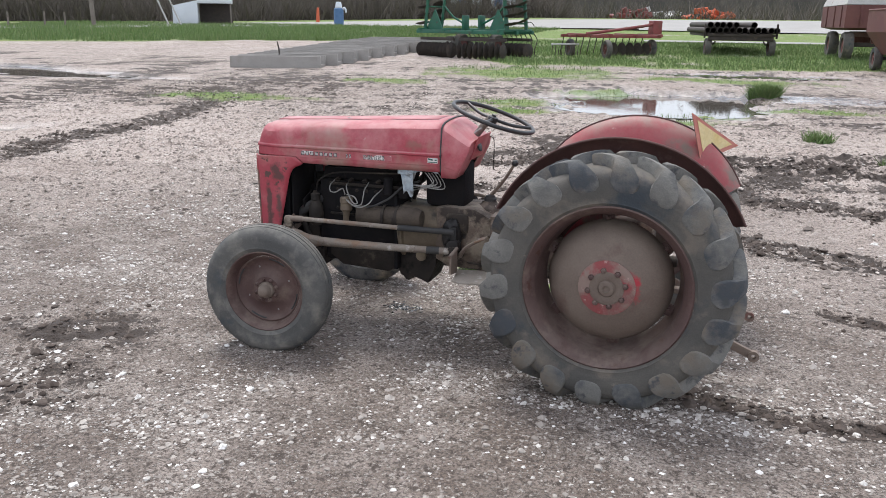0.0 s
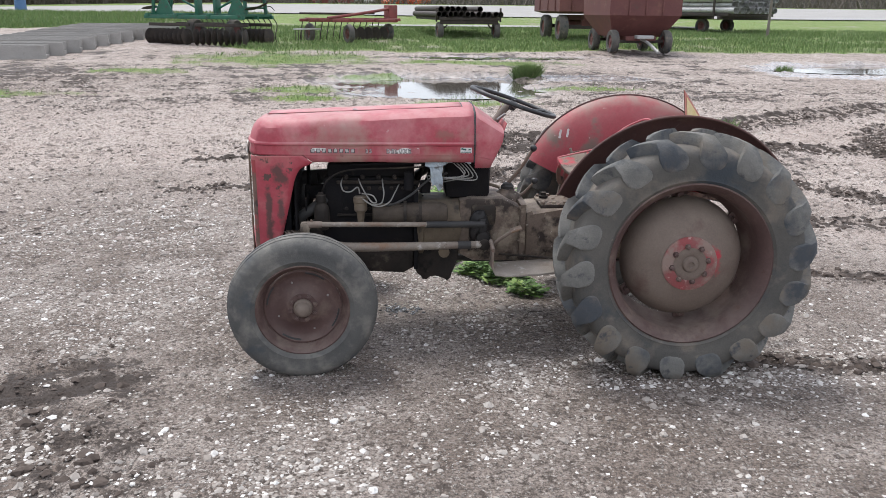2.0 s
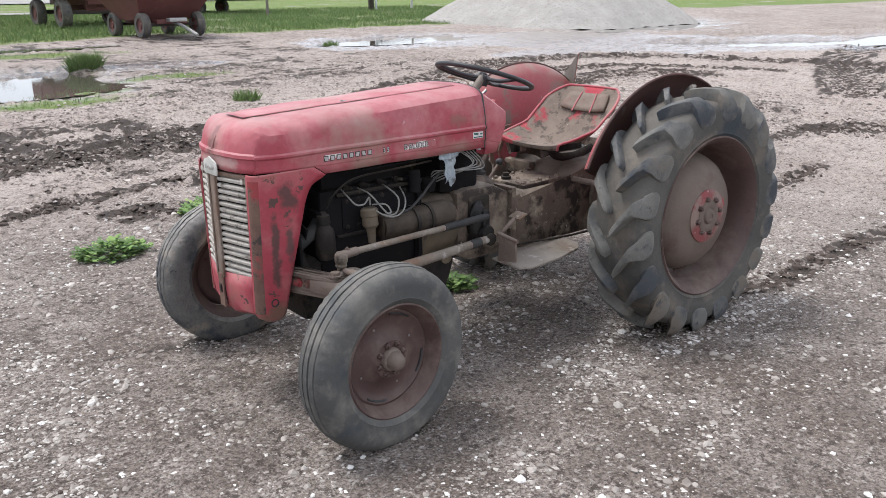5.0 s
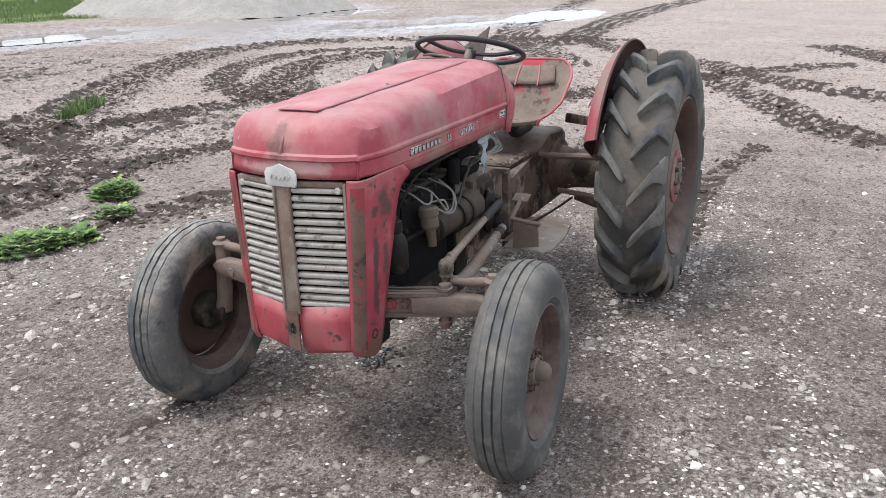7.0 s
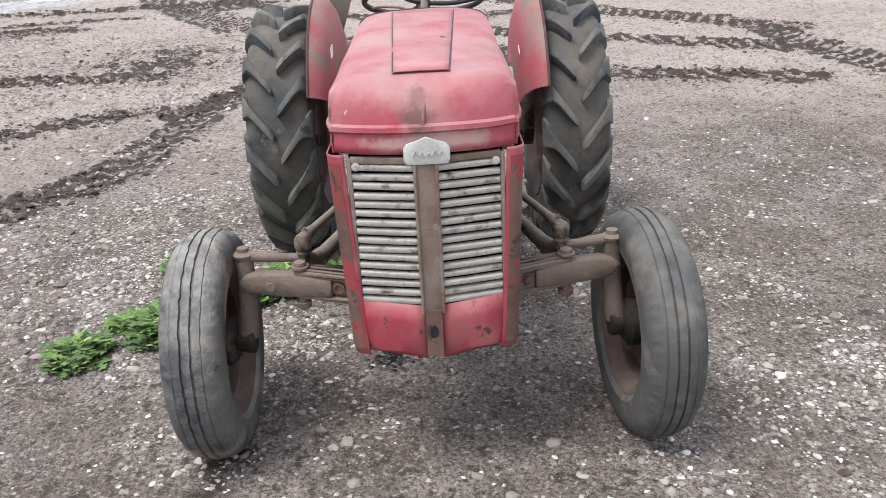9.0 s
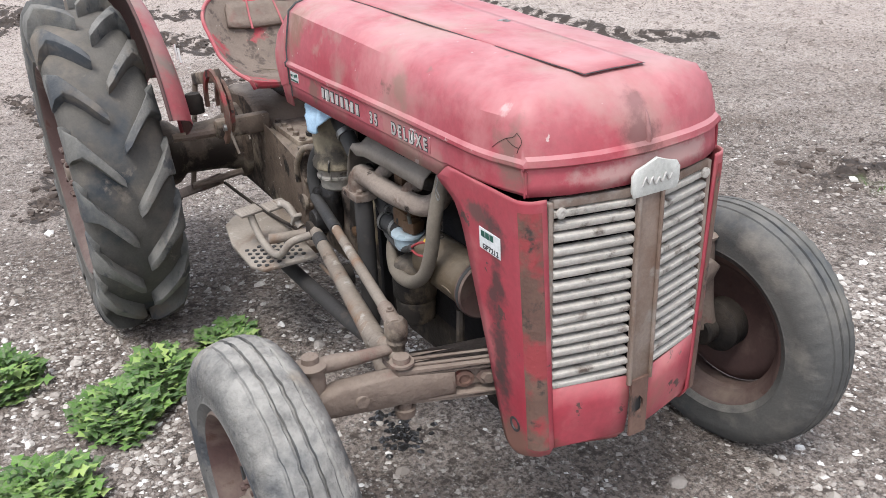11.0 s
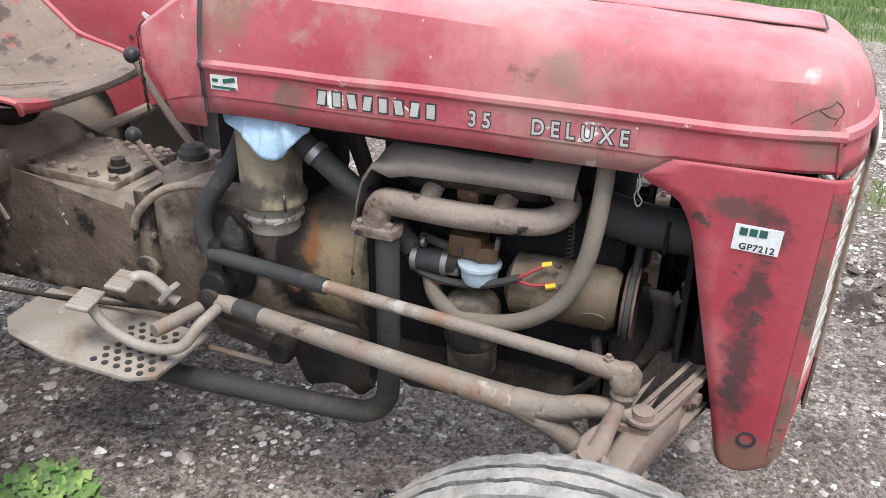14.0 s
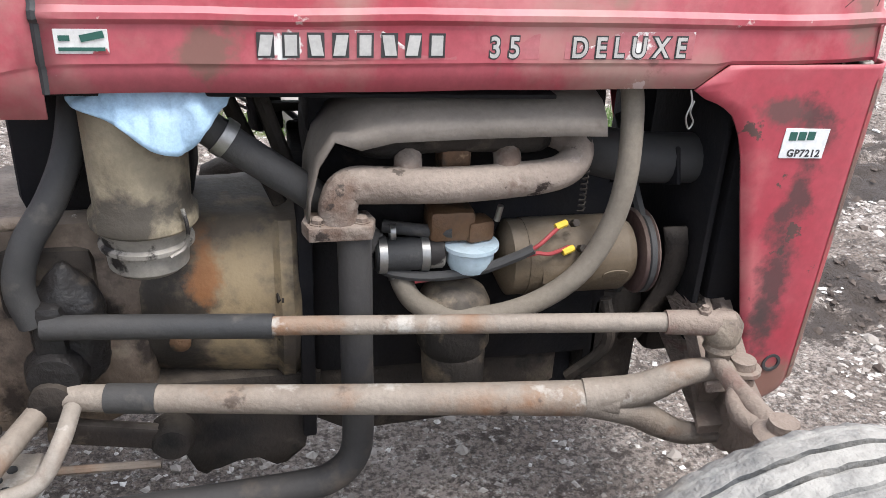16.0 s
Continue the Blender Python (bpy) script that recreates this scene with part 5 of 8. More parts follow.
manifold = part("exhaust_manifold", branch([(-1.305, 0.22, 0.77), (-1.305, 0.22, 0.80), (-1.32, 0.215, 0.823), (-1.37, 0.213, 0.823), (-1.46, 0.213, 0.820), (-1.55, 0.208, 0.822), (-1.62, 0.20, 0.827), (-1.655, 0.185, 0.842), (-1.66, 0.165, 0.862), (-1.63, 0.13, 0.872)], (0.028, 0.024)), manifold_metal, tractor, "scaled pale exhaust manifold")
for x in (-1.40, -1.545):
    part("runner", branch([(x, 0.205, 0.825), (x - 0.005, 0.19, 0.848), (x - 0.008, 0.15, 0.865), (x - 0.008, 0.10, 0.868)], 0.02), manifold_metal, manifold)
part("inlet_runner", branch([(-1.335, 0.12, 0.862), (-1.37, 0.165, 0.866), (-1.43, 0.175, 0.876), (-1.52, 0.175, 0.876), (-1.59, 0.165, 0.87), (-1.625, 0.12, 0.862)], 0.021), iron, manifold)
part("riser", box(B(), (-1.475, 0.165, 0.85), (0.045, 0.05, 0.055), (0, 0, 0), 0.008), brass, manifold)
bm = slab(B(), [(-1.262, 0.19), (-1.348, 0.19), (-1.356, 0.22), (-1.348, 0.25), (-1.262, 0.25), (-1.254, 0.22)], "z", 0.757, 0.778, 0.003)
for x in (-1.275, -1.335):
    hexbolt(bm, (x, 0.232, 0.778), (0, 0, 1), 0.009)
part("flange", bm, manifold_metal, manifold)
rows = []
for a, z in ((-1.262, 0.765), (-1.266, 0.82), (-1.278, 0.868), (-1.30, 0.902), (-1.335, 0.924), (-1.38, 0.934), (-1.5, 0.937), (-1.62, 0.938), (-1.68, 0.936)):
    rows.append([(a, 0.10, z + 0.012), (a, 0.16, z + 0.008), (a, 0.20, z - 0.002), (a, 0.224, z - 0.022 if a < -1.3 else z), (a, 0.232, z - 0.044 if a < -1.32 else z - 0.01)])
part("heat_shield", sheet(B(), rows), shield_metal, tractor, "bent grey heat shield", smooth=50, solid=0.003)
exhaust = part("exhaust_pipe", tube(B(), [(-1.326, 0.22, 0.76), (-1.328, 0.222, 0.68), (-1.33, 0.225, 0.55), (-1.332, 0.228, 0.44), (-1.325, 0.23, 0.375), (-1.29, 0.232, 0.338), (-1.23, 0.232, 0.325), (-1.0, 0.236, 0.315), (-0.7, 0.24, 0.305), (-0.35, 0.24, 0.30)], 0.0245, 14, 6), exhaust_black, tractor, "blackened exhaust pipe running under the step")

# carburettor, fuel bowl, hoses
carb = part("carburettor", box(box(B(), (-1.475, 0.165, 0.745), (0.07, 0.06, 0.05), (0, 0, 0), 0.01), (-1.515, 0.175, 0.735), (0.045, 0.04, 0.035), (0, 0, 15), 0.008), brass, tractor, "tarnished carburettor with a pale blue bowl")
part("fuel_bowl", lathe(B(), (-1.505, 0.185, 0.717), (0, 0, -1), [(0.0, 0.0), (0.043, 0.0), (0.043, 0.006), (0.037, 0.01), (0.036, 0.03), (0.03, 0.042), (0.012, 0.048), (0.0, 0.048)], 24), bowl_blue, carb, "pale blue fuel bowl")
part("choke_body", cyl(B(), (-1.44, 0.18, 0.70), (-1.465, 0.18, 0.70), 0.024, n=18, round_=0.003), silver_cup, carb)
part("intake_hose", cyl(B(), (-1.362, 0.175, 0.698), (-1.445, 0.18, 0.70), 0.0255, n=18, round_=0.003), hose_black, carb)
for x in (-1.372, -1.435):
    part("hose_clamp", lathe(B(), (x, 0.177, 0.699), (-1, 0, 0), [(0.027, -0.006), (0.0285, -0.006), (0.0285, 0.006), (0.027, 0.006)], 20, True), steel_clamp, carb)
part("upper_hose", tube(B(), [(-1.375, 0.16, 0.738), (-1.43, 0.175, 0.735), (-1.475, 0.19, 0.737)], 0.010, 10), hose_black, carb)
for x in (-1.387, -1.47):
    part("hose_clamp", lathe(B(), (x, 0.178, 0.736), (-1, 0, 0), [(0.011, -0.004), (0.0125, -0.004), (0.0125, 0.004), (0.011, 0.004)], 14, True), steel_clamp, carb)
part("throttle_pin", cyl(B(), (-1.54, 0.195, 0.755), (-1.543, 0.2, 0.78), 0.005, n=8), steel_clamp, carb)
hose = part("breather_hose", tube(B(), [(-1.40, 0.172, 0.668), (-1.405, 0.182, 0.648), (-1.425, 0.195, 0.622), (-1.475, 0.212, 0.605), (-1.545, 0.222, 0.61), (-1.615, 0.228, 0.637), (-1.672, 0.23, 0.685), (-1.708, 0.23, 0.76), (-1.722, 0.225, 0.84), (-1.726, 0.20, 0.935), (-1.72, 0.17, 0.99)], 0.0165, 14, 6), hose_grey, tractor, "dusty grey rubber hose looping below the dynamo")
part("hose_clamp", lathe(B(), (-1.4, 0.172, 0.664), (-0.3, 0.5, -1), [(0.0168, -0.006), (0.0182, -0.006), (0.0182, 0.006), (0.0168, 0.006)], 18, True), steel_clamp, hose)

iron_filter = surface("greasy_filter_paint", (0.098, 0.0742, 0.0504), (0.168, 0.129, 0.0896), 9.0, 0.75, 0, 0.5, 100, [((0.02, 0.017, 0.015), 8, 0.5, 0.6), ((0.24, 0.19, 0.13), 7, 0.6, 0.7)], 0.3, spec=0.2)

# dynamo, belt, filter
dynamo = part("dynamo", lathe(B(), (-1.565, 0.152, 0.672), (-1, 0, 0), [(0.0, -0.01), (0.03, -0.01), (0.05, 0.0), (0.06, 0.006), (0.06, 0.03), (0.0615, 0.03), (0.0615, 0.19), (0.059, 0.195), (0.05, 0.208), (0.0, 0.208)], 32), dynamo_brown, tractor, "brown dynamo with red leads")
part("dynamo_plate", box(B(), (-1.64, 0.2125, 0.668), (0.05, 0.004, 0.03), (8, 0, 0), 0.001), dynamo_brown, dynamo)
part("maker_disc", lathe(B(), (-1.735, 0.211, 0.66), (0, 1, -0.2), [(0.022, 0.0), (0.022, 0.003), (0.018, 0.0035), (0.0, 0.0035)], 24), dynamo_brown, dynamo)
for v in dynamo.children[-1].data.vertices:
    v.co.z = 0.66 + (v.co.z - 0.66) * 0.5
part("lead", tube(B(), [(-1.645, 0.195, 0.745), (-1.62, 0.215, 0.737), (-1.598, 0.222, 0.722), (-1.575, 0.215, 0.706), (-1.52, 0.2, 0.678), (-1.43, 0.19, 0.668), (-1.37, 0.18, 0.675)], 0.0032, 8), wire_red, dynamo)
part("lead", tube(B(), [(-1.655, 0.205, 0.71), (-1.62, 0.22, 0.707), (-1.597, 0.222, 0.71), (-1.57, 0.216, 0.70), (-1.50, 0.205, 0.675), (-1.42, 0.195, 0.66)], 0.0032, 8), wire_red, dynamo)
part("loom", tube(B(), [(-1.592, 0.2225, 0.718), (-1.565, 0.216, 0.702), (-1.51, 0.206, 0.678), (-1.44, 0.196, 0.668), (-1.38, 0.186, 0.675), (-1.35, 0.16, 0.69)], 0.008, 8), hose_black, dynamo)
for p in ((-1.648, 0.2, 0.748), (-1.66, 0.21, 0.71)):
    part("terminal", cyl(B(), p, (p[0] + 0.018, p[1] + 0.004, p[2] - 0.005), 0.0055, n=8), terminal_yellow, dynamo)
    part("terminal_nut", cyl(B(), (p[0] - 0.012, p[1] - 0.004, p[2] - 0.004), (p[0] - 0.012, p[1] + 0.01, p[2] + 0.004), 0.006, n=6), iron, dynamo)
part("pulley", lathe(B(), (-1.782, 0.152, 0.672), (-1, 0, 0), [(0.0, 0.0), (0.066, 0.0), (0.07, 0.004), (0.055, 0.012), (0.07, 0.02), (0.066, 0.024), (0.045, 0.018), (0.0, 0.018)], 32), rim_red, dynamo, "rusty belt pulley")
belt = [(-1.794, 0.152 + 0.062 * math.cos(a), 0.672 + 0.062 * math.sin(a)) for a in np.linspace(-1.9, 1.6, 12)]
belt = [(-1.794, -0.02, 0.41), (-1.794, 0.06, 0.50)] + belt + [(-1.794, 0.08, 0.80), (-1.794, 0.02, 0.86)]
part("fan_belt", tube(B(), belt, 0.0085, 6, 3), hose_black, dynamo, "slack black fan belt")
part("belt_arm", tube(B(), [(-1.74, 0.18, 0.60), (-1.75, 0.19, 0.52), (-1.70, 0.16, 0.44)], 0.01, 8), iron, dynamo)
oil = part("oil_filter", lathe(B(), (-1.487, 0.165, 0.638), (-0.04, 0.03, -1), [(0.0, 0.0), (0.03, 0.0), (0.05, 0.012), (0.058, 0.03), (0.058, 0.10), (0.05, 0.115), (0.052, 0.12), (0.05, 0.17), (0.03, 0.185), (0.0, 0.185)], 28), iron_filter, tractor, "greasy tan oil filter canister")
part("spring", tube(B(), [(-1.675 + 0.006 * math.cos(k * 1.6), 0.185 + 0.006 * math.sin(k * 1.6), 0.76 + k * 0.0022) for k in range(40)], 0.0016, 5, 1, False), iron, tractor, "small return spring")
part("throttle_rod", tube(B(), [(-1.675, 0.185, 0.85), (-1.672, 0.18, 0.93)], 0.004, 6, 1, False), iron, tractor)

can_tan = surface("stained_can_paint", (0.20, 0.165, 0.115), (0.31, 0.26, 0.18), 7.0, 0.65, 0, 0.3, 100, [((0.08, 0.062, 0.045), 6, 0.52, 0.62)], 0.0, spec=0.3, patches=[((0.03, 0.026, 0.023), (-1.045, 0.2, 0.79), (0.12, 0.2, 0.035), 14)])
# air cleaner with the rag on top
cleaner = part("air_cleaner", lathe(B(), (-1.045, 0.168, 0.975), (0, 0, -1), [(0.0, 0.0), (0.066, 0.0), (0.067, 0.01), (0.065, 0.12), (0.064, 0.178), (0.072, 0.19), (0.072, 0.206), (0.066, 0.212), (0.0, 0.212)], 32), can_tan, tractor, "stained air cleaner can")
part("oil_cup", lathe(B(), (-1.045, 0.168, 0.765), (0, 0, -1), [(0.0, 0.0), (0.068, 0.0), (0.062, 0.008), (0.059, 0.02), (0.064, 0.024), (0.064, 0.03), (0.056, 0.034), (0.054, 0.06), (0.045, 0.068), (0.0, 0.07)], 32), silver_cup, cleaner, "pale metal oil cup, stained black")
part("cup_clip", tube(B(), [(-1.10, 0.215, 0.80), (-1.105, 0.222, 0.775), (-1.10, 0.215, 0.745), (-1.08, 0.226, 0.735)], 0.003, 6), silver_cup, cleaner)
part("air_hose", tube(B(), [(-1.09, 0.175, 0.925), (-1.13, 0.18, 0.905), (-1.17, 0.18, 0.875), (-1.22, 0.18, 0.838), (-1.27, 0.175, 0.80), (-1.31, 0.165, 0.76), (-1.36, 0.165, 0.71)], 0.0235, 14), hose_black, tractor, "black intake hose with a bright clamp")
part("hose_clamp", lathe(B(), (-1.158, 0.181, 0.886), (-0.8, 0, -0.6), [(0.0245, -0.008), (0.027, -0.008), (0.027, 0.008), (0.0245, 0.008)], 22, True), steel_clamp, tractor, "bright worm-drive hose clamp")
part("drain_hose", tube(B(), [(-0.965, 0.10, 0.93), (-0.955, 0.14, 0.86), (-0.93, 0.165, 0.80), (-0.892, 0.18, 0.74), (-0.875, 0.185, 0.68), (-0.885, 0.185, 0.625)], 0.021, 12), hose_black, tractor, "black drooping hose")
bm = B()
for p, q in (((-1.23, 0.06, 0.74), (-1.13, 0.04, 0.97)), ((-1.26, 0.1, 0.76), (-1.19, 0.1, 0.97))):
    tube(bm, [p, q], 0.012, 8, 1, False)
part("stay", bm, iron, tractor)
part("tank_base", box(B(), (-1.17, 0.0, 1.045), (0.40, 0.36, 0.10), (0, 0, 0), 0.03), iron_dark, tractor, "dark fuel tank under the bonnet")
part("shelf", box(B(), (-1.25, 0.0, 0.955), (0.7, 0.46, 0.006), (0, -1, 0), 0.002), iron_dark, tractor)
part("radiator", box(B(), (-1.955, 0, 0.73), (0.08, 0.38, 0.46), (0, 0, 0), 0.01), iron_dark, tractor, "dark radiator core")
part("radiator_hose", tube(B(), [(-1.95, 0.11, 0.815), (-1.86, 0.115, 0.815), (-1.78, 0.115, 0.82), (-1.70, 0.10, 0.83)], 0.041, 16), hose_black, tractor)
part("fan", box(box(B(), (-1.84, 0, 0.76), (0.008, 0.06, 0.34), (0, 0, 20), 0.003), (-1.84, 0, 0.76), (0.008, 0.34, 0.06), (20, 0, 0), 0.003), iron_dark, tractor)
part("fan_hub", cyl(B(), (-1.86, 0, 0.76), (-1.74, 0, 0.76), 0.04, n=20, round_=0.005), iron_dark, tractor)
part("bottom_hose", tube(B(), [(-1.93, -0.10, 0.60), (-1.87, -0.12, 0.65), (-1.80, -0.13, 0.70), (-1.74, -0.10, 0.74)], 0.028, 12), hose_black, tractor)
# Near-black plates and a box added to close see-through gaps in the bay.
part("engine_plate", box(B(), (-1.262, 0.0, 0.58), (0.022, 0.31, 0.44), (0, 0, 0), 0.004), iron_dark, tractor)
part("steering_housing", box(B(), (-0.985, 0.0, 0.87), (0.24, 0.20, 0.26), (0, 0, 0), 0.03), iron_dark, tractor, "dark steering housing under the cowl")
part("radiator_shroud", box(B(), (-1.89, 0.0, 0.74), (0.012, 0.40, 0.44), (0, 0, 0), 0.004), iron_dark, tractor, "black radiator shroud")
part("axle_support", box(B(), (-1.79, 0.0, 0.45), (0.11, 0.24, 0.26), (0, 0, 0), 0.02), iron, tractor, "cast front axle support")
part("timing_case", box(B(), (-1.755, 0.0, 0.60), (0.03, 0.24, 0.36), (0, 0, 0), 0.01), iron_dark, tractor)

bm = tube(B(), [(-1.786, 0.249, 0.962), (-1.789, 0.252, 0.945), (-1.783, 0.254, 0.925), (-1.79, 0.253, 0.908), (-1.796, 0.252, 0.918), (-1.788, 0.254, 0.932), (-1.792, 0.253, 0.948)], 0.0013, 6)
part("wire_loop", bm, steel_clamp, tractor, "twisted wire loop hanging from the bonnet corner")
for y, z0_, z1_ in ((0.145, 0.50, 0.72), (-0.15, 0.50, 0.70)):
    rows = [[(-1.83 - 0.05 * math.sin(f * 2.4) + d, y + 0.03 * f, z0_ + (z1_ - z0_) * f) for d in (0.0, 0.02, 0.04)] for f in np.linspace(0, 1, 9)]
    part("radiator_bracket", sheet(B(), rows), iron, tractor, "curved dusty radiator bracket", smooth=60, solid=0.006)

# left side of the engine
pump = part("fuel_pump", lathe(B(), (-1.762, -0.165, 0.79), (0.03, 0, -1), [(0.0, 0.0), (0.012, 0.0), (0.016, 0.012), (0.026, 0.016), (0.028, 0.05), (0.022, 0.055), (0.036, 0.075), (0.042, 0.10), (0.042, 0.18), (0.03, 0.2), (0.0, 0.2)], 24), iron, tractor, "dark oil filler and filter body")
distributor = part("distributor", lathe(B(), (-1.552, -0.185, 0.775), (0, -0.1, -1), [(0.0, 0.0), (0.03, 0.0), (0.038, 0.008), (0.038, 0.034), (0.034, 0.038), (0.034, 0.075), (0.02, 0.09), (0.016, 0.15), (0.0, 0.15)], 24), iron_tan, tractor, "dusty distributor with grey plug leads")
for pts in ([(-1.648, -0.13, 0.858), (-1.652, -0.19, 0.835), (-1.636, -0.22, 0.808), (-1.60, -0.225, 0.806), (-1.566, -0.21, 0.826), (-1.555, -0.2, 0.79)],
            [(-1.564, -0.12, 0.852), (-1.55, -0.19, 0.835), (-1.521, -0.22, 0.788), (-1.49, -0.228, 0.75), (-1.468, -0.225, 0.752), (-1.49, -0.22, 0.785), (-1.545, -0.20, 0.79)],
            [(-1.44, -0.12, 0.852), (-1.434, -0.2, 0.825), (-1.429, -0.23, 0.795), (-1.445, -0.232, 0.745), (-1.50, -0.23, 0.742), (-1.55, -0.215, 0.775)],
            [(-1.351, -0.13, 0.825), (-1.375, -0.2, 0.79), (-1.398, -0.225, 0.754), (-1.44, -0.235, 0.732), (-1.492, -0.23, 0.736), (-1.545, -0.21, 0.772)]):
    part("plug_lead", tube(B(), pts, 0.0036, 8, 8), wire_grey, distributor)
bm = box(B(), (-1.41, -0.165, 0.675), (0.165, 0.07, 0.10), (0, 0, 0), 0.012)
part("tappet_box", bm, starter_iron, engine, "dusty brown side casting")
starter = part("starter", lathe(B(), (-1.485, -0.165, 0.672), (1, 0, 0), [(0.0, 0.0), (0.052, 0.0), (0.056, 0.006), (0.056, 0.17), (0.06, 0.175), (0.062, 0.24), (0.066, 0.25), (0.066, 0.35), (0.05, 0.385), (0.03, 0.39), (0.0, 0.39)], 28), starter_iron, tractor, "muddy starter motor")
for x in (-1.32, -1.24):
    part("starter_band", lathe(B(), (x, -0.165, 0.672), (1, 0, 0), [(0.062, -0.008), (0.069, -0.008), (0.069, 0.008), (0.062, 0.008)], 24, True), iron, starter)
part("starter_cable", tube(B(), [(-1.42, -0.2, 0.725), (-1.36, -0.215, 0.745), (-1.28, -0.2, 0.79), (-1.2, -0.2, 0.86), (-1.1, -0.2, 0.90)], 0.006, 8), hose_black, starter)
bm = B()
for k in range(5):
    tube(bm, [(-1.08 + 0.02 * k, -0.20, 0.96), (-1.03 + 0.02 * k, -0.23, 0.92 - 0.012 * k), (-1.02 - 0.03 * k, -0.22, 0.88), (-1.12 - 0.02 * k, -0.19, 0.85 + 0.008 * k), (-1.2, -0.16, 0.82 + 0.01 * k)], 0.003, 6)
part("loose_wiring", bm, wire_grey, tractor, "tangle of loose grey wires")
part("regulator", box(B(), (-1.215, -0.16, 0.82), (0.05, 0.05, 0.06), (10, 0, 20), 0.006), iron_dark, tractor)
part("side_cover", box(B(), (-1.45, -0.128, 0.75), (0.4, 0.012, 0.13), (0, 0, 0), 0.006), iron_dark, engine)
for k, x in enumerate((-1.63, -1.545, -1.46, -1.375)):
    part("spark_plug", lathe(B(), (x, -0.12, 0.862), (0.1, -1, 0.1), [(0.0, 0.0), (0.013, 0.0), (0.013, 0.02), (0.008, 0.022), (0.007, 0.05), (0.004, 0.056), (0.0, 0.056)], 12), iron, engine, "sooty spark plug")
for x in np.linspace(-1.63, -1.27, 7):
    for z in (0.695, 0.805):
        part("cover_bolt", hexbolt(B(), (x, -0.134, z), (0, -1, 0), 0.009), iron, engine, smooth=30)
part("cover_rib", box(box(B(), (-1.45, -0.136, 0.838), (0.46, 0.02, 0.016), (0, 0, 0), 0.004), (-1.45, -0.132, 0.66), (0.46, 0.016, 0.012), (0, 0, 0), 0.003), iron, engine)
part("fuel_line", tube(B(), [(-1.75, -0.17, 0.80), (-1.72, -0.19, 0.86), (-1.62, -0.19, 0.91), (-1.40, -0.18, 0.92), (-1.22, -0.19, 0.93)], 0.0045, 8), iron, engine)
part("coil", cyl(B(), (-1.30, -0.17, 0.80), (-1.30, -0.17, 0.90), 0.026, n=18, round_=0.006), iron_dark, engine, "black ignition coil")
part("sump_plug", lathe(B(), (-1.11, -0.14, 0.455), (0, -1, 0), [(0.03, 0), (0.03, 0.012), (0.015, 0.016), (0.0, 0.016)], 16), iron_tan, tractor)

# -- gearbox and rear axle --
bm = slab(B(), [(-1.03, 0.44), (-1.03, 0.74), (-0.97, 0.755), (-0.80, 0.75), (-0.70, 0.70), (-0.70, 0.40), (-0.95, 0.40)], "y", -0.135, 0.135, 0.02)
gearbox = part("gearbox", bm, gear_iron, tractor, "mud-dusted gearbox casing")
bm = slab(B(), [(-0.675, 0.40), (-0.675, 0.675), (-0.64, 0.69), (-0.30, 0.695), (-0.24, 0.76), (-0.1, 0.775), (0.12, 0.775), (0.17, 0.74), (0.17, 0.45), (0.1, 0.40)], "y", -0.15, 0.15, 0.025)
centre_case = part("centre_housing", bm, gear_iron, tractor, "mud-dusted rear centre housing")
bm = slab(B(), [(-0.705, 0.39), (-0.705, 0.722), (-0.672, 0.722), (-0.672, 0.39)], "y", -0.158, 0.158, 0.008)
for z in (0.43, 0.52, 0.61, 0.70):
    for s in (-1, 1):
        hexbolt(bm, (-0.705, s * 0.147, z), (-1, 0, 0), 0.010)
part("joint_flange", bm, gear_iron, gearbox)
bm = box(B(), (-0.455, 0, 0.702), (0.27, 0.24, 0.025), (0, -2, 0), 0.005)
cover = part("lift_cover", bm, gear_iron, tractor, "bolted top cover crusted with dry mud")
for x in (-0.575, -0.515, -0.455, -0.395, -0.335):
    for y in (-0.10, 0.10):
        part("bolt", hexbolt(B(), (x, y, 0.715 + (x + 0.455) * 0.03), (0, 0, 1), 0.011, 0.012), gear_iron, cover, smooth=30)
part("filler_plug", lathe(B(), (-0.55, 0.05, 0.714), (0, 0, 1), [(0.026, 0), (0.026, 0.012), (0.018, 0.014), (0.017, 0.03), (0.0, 0.032)], 14), iron, cover)
bm = B()
rng2 = random.Random(5)
for k in range(34):
    x, y, r = rng2.uniform(-0.59, -0.33), rng2.uniform(-0.12, 0.09), rng2.uniform(0.004, 0.011)
    lathe(bm, (x, y, 0.712), (rng2.uniform(-0.3, 0.3), rng2.uniform(-0.3, 0.3), 1), [(0.0, 0.0), (r * 1.3, 0.0), (r * rng2.uniform(0.8, 1.2), r * 0.6), (0.0, r * rng2.uniform(0.8, 1.3))], 6)
tagged(part("dry_mud", bm, axle_mud, cover, "lumps of dried mud"), kind="stuff")
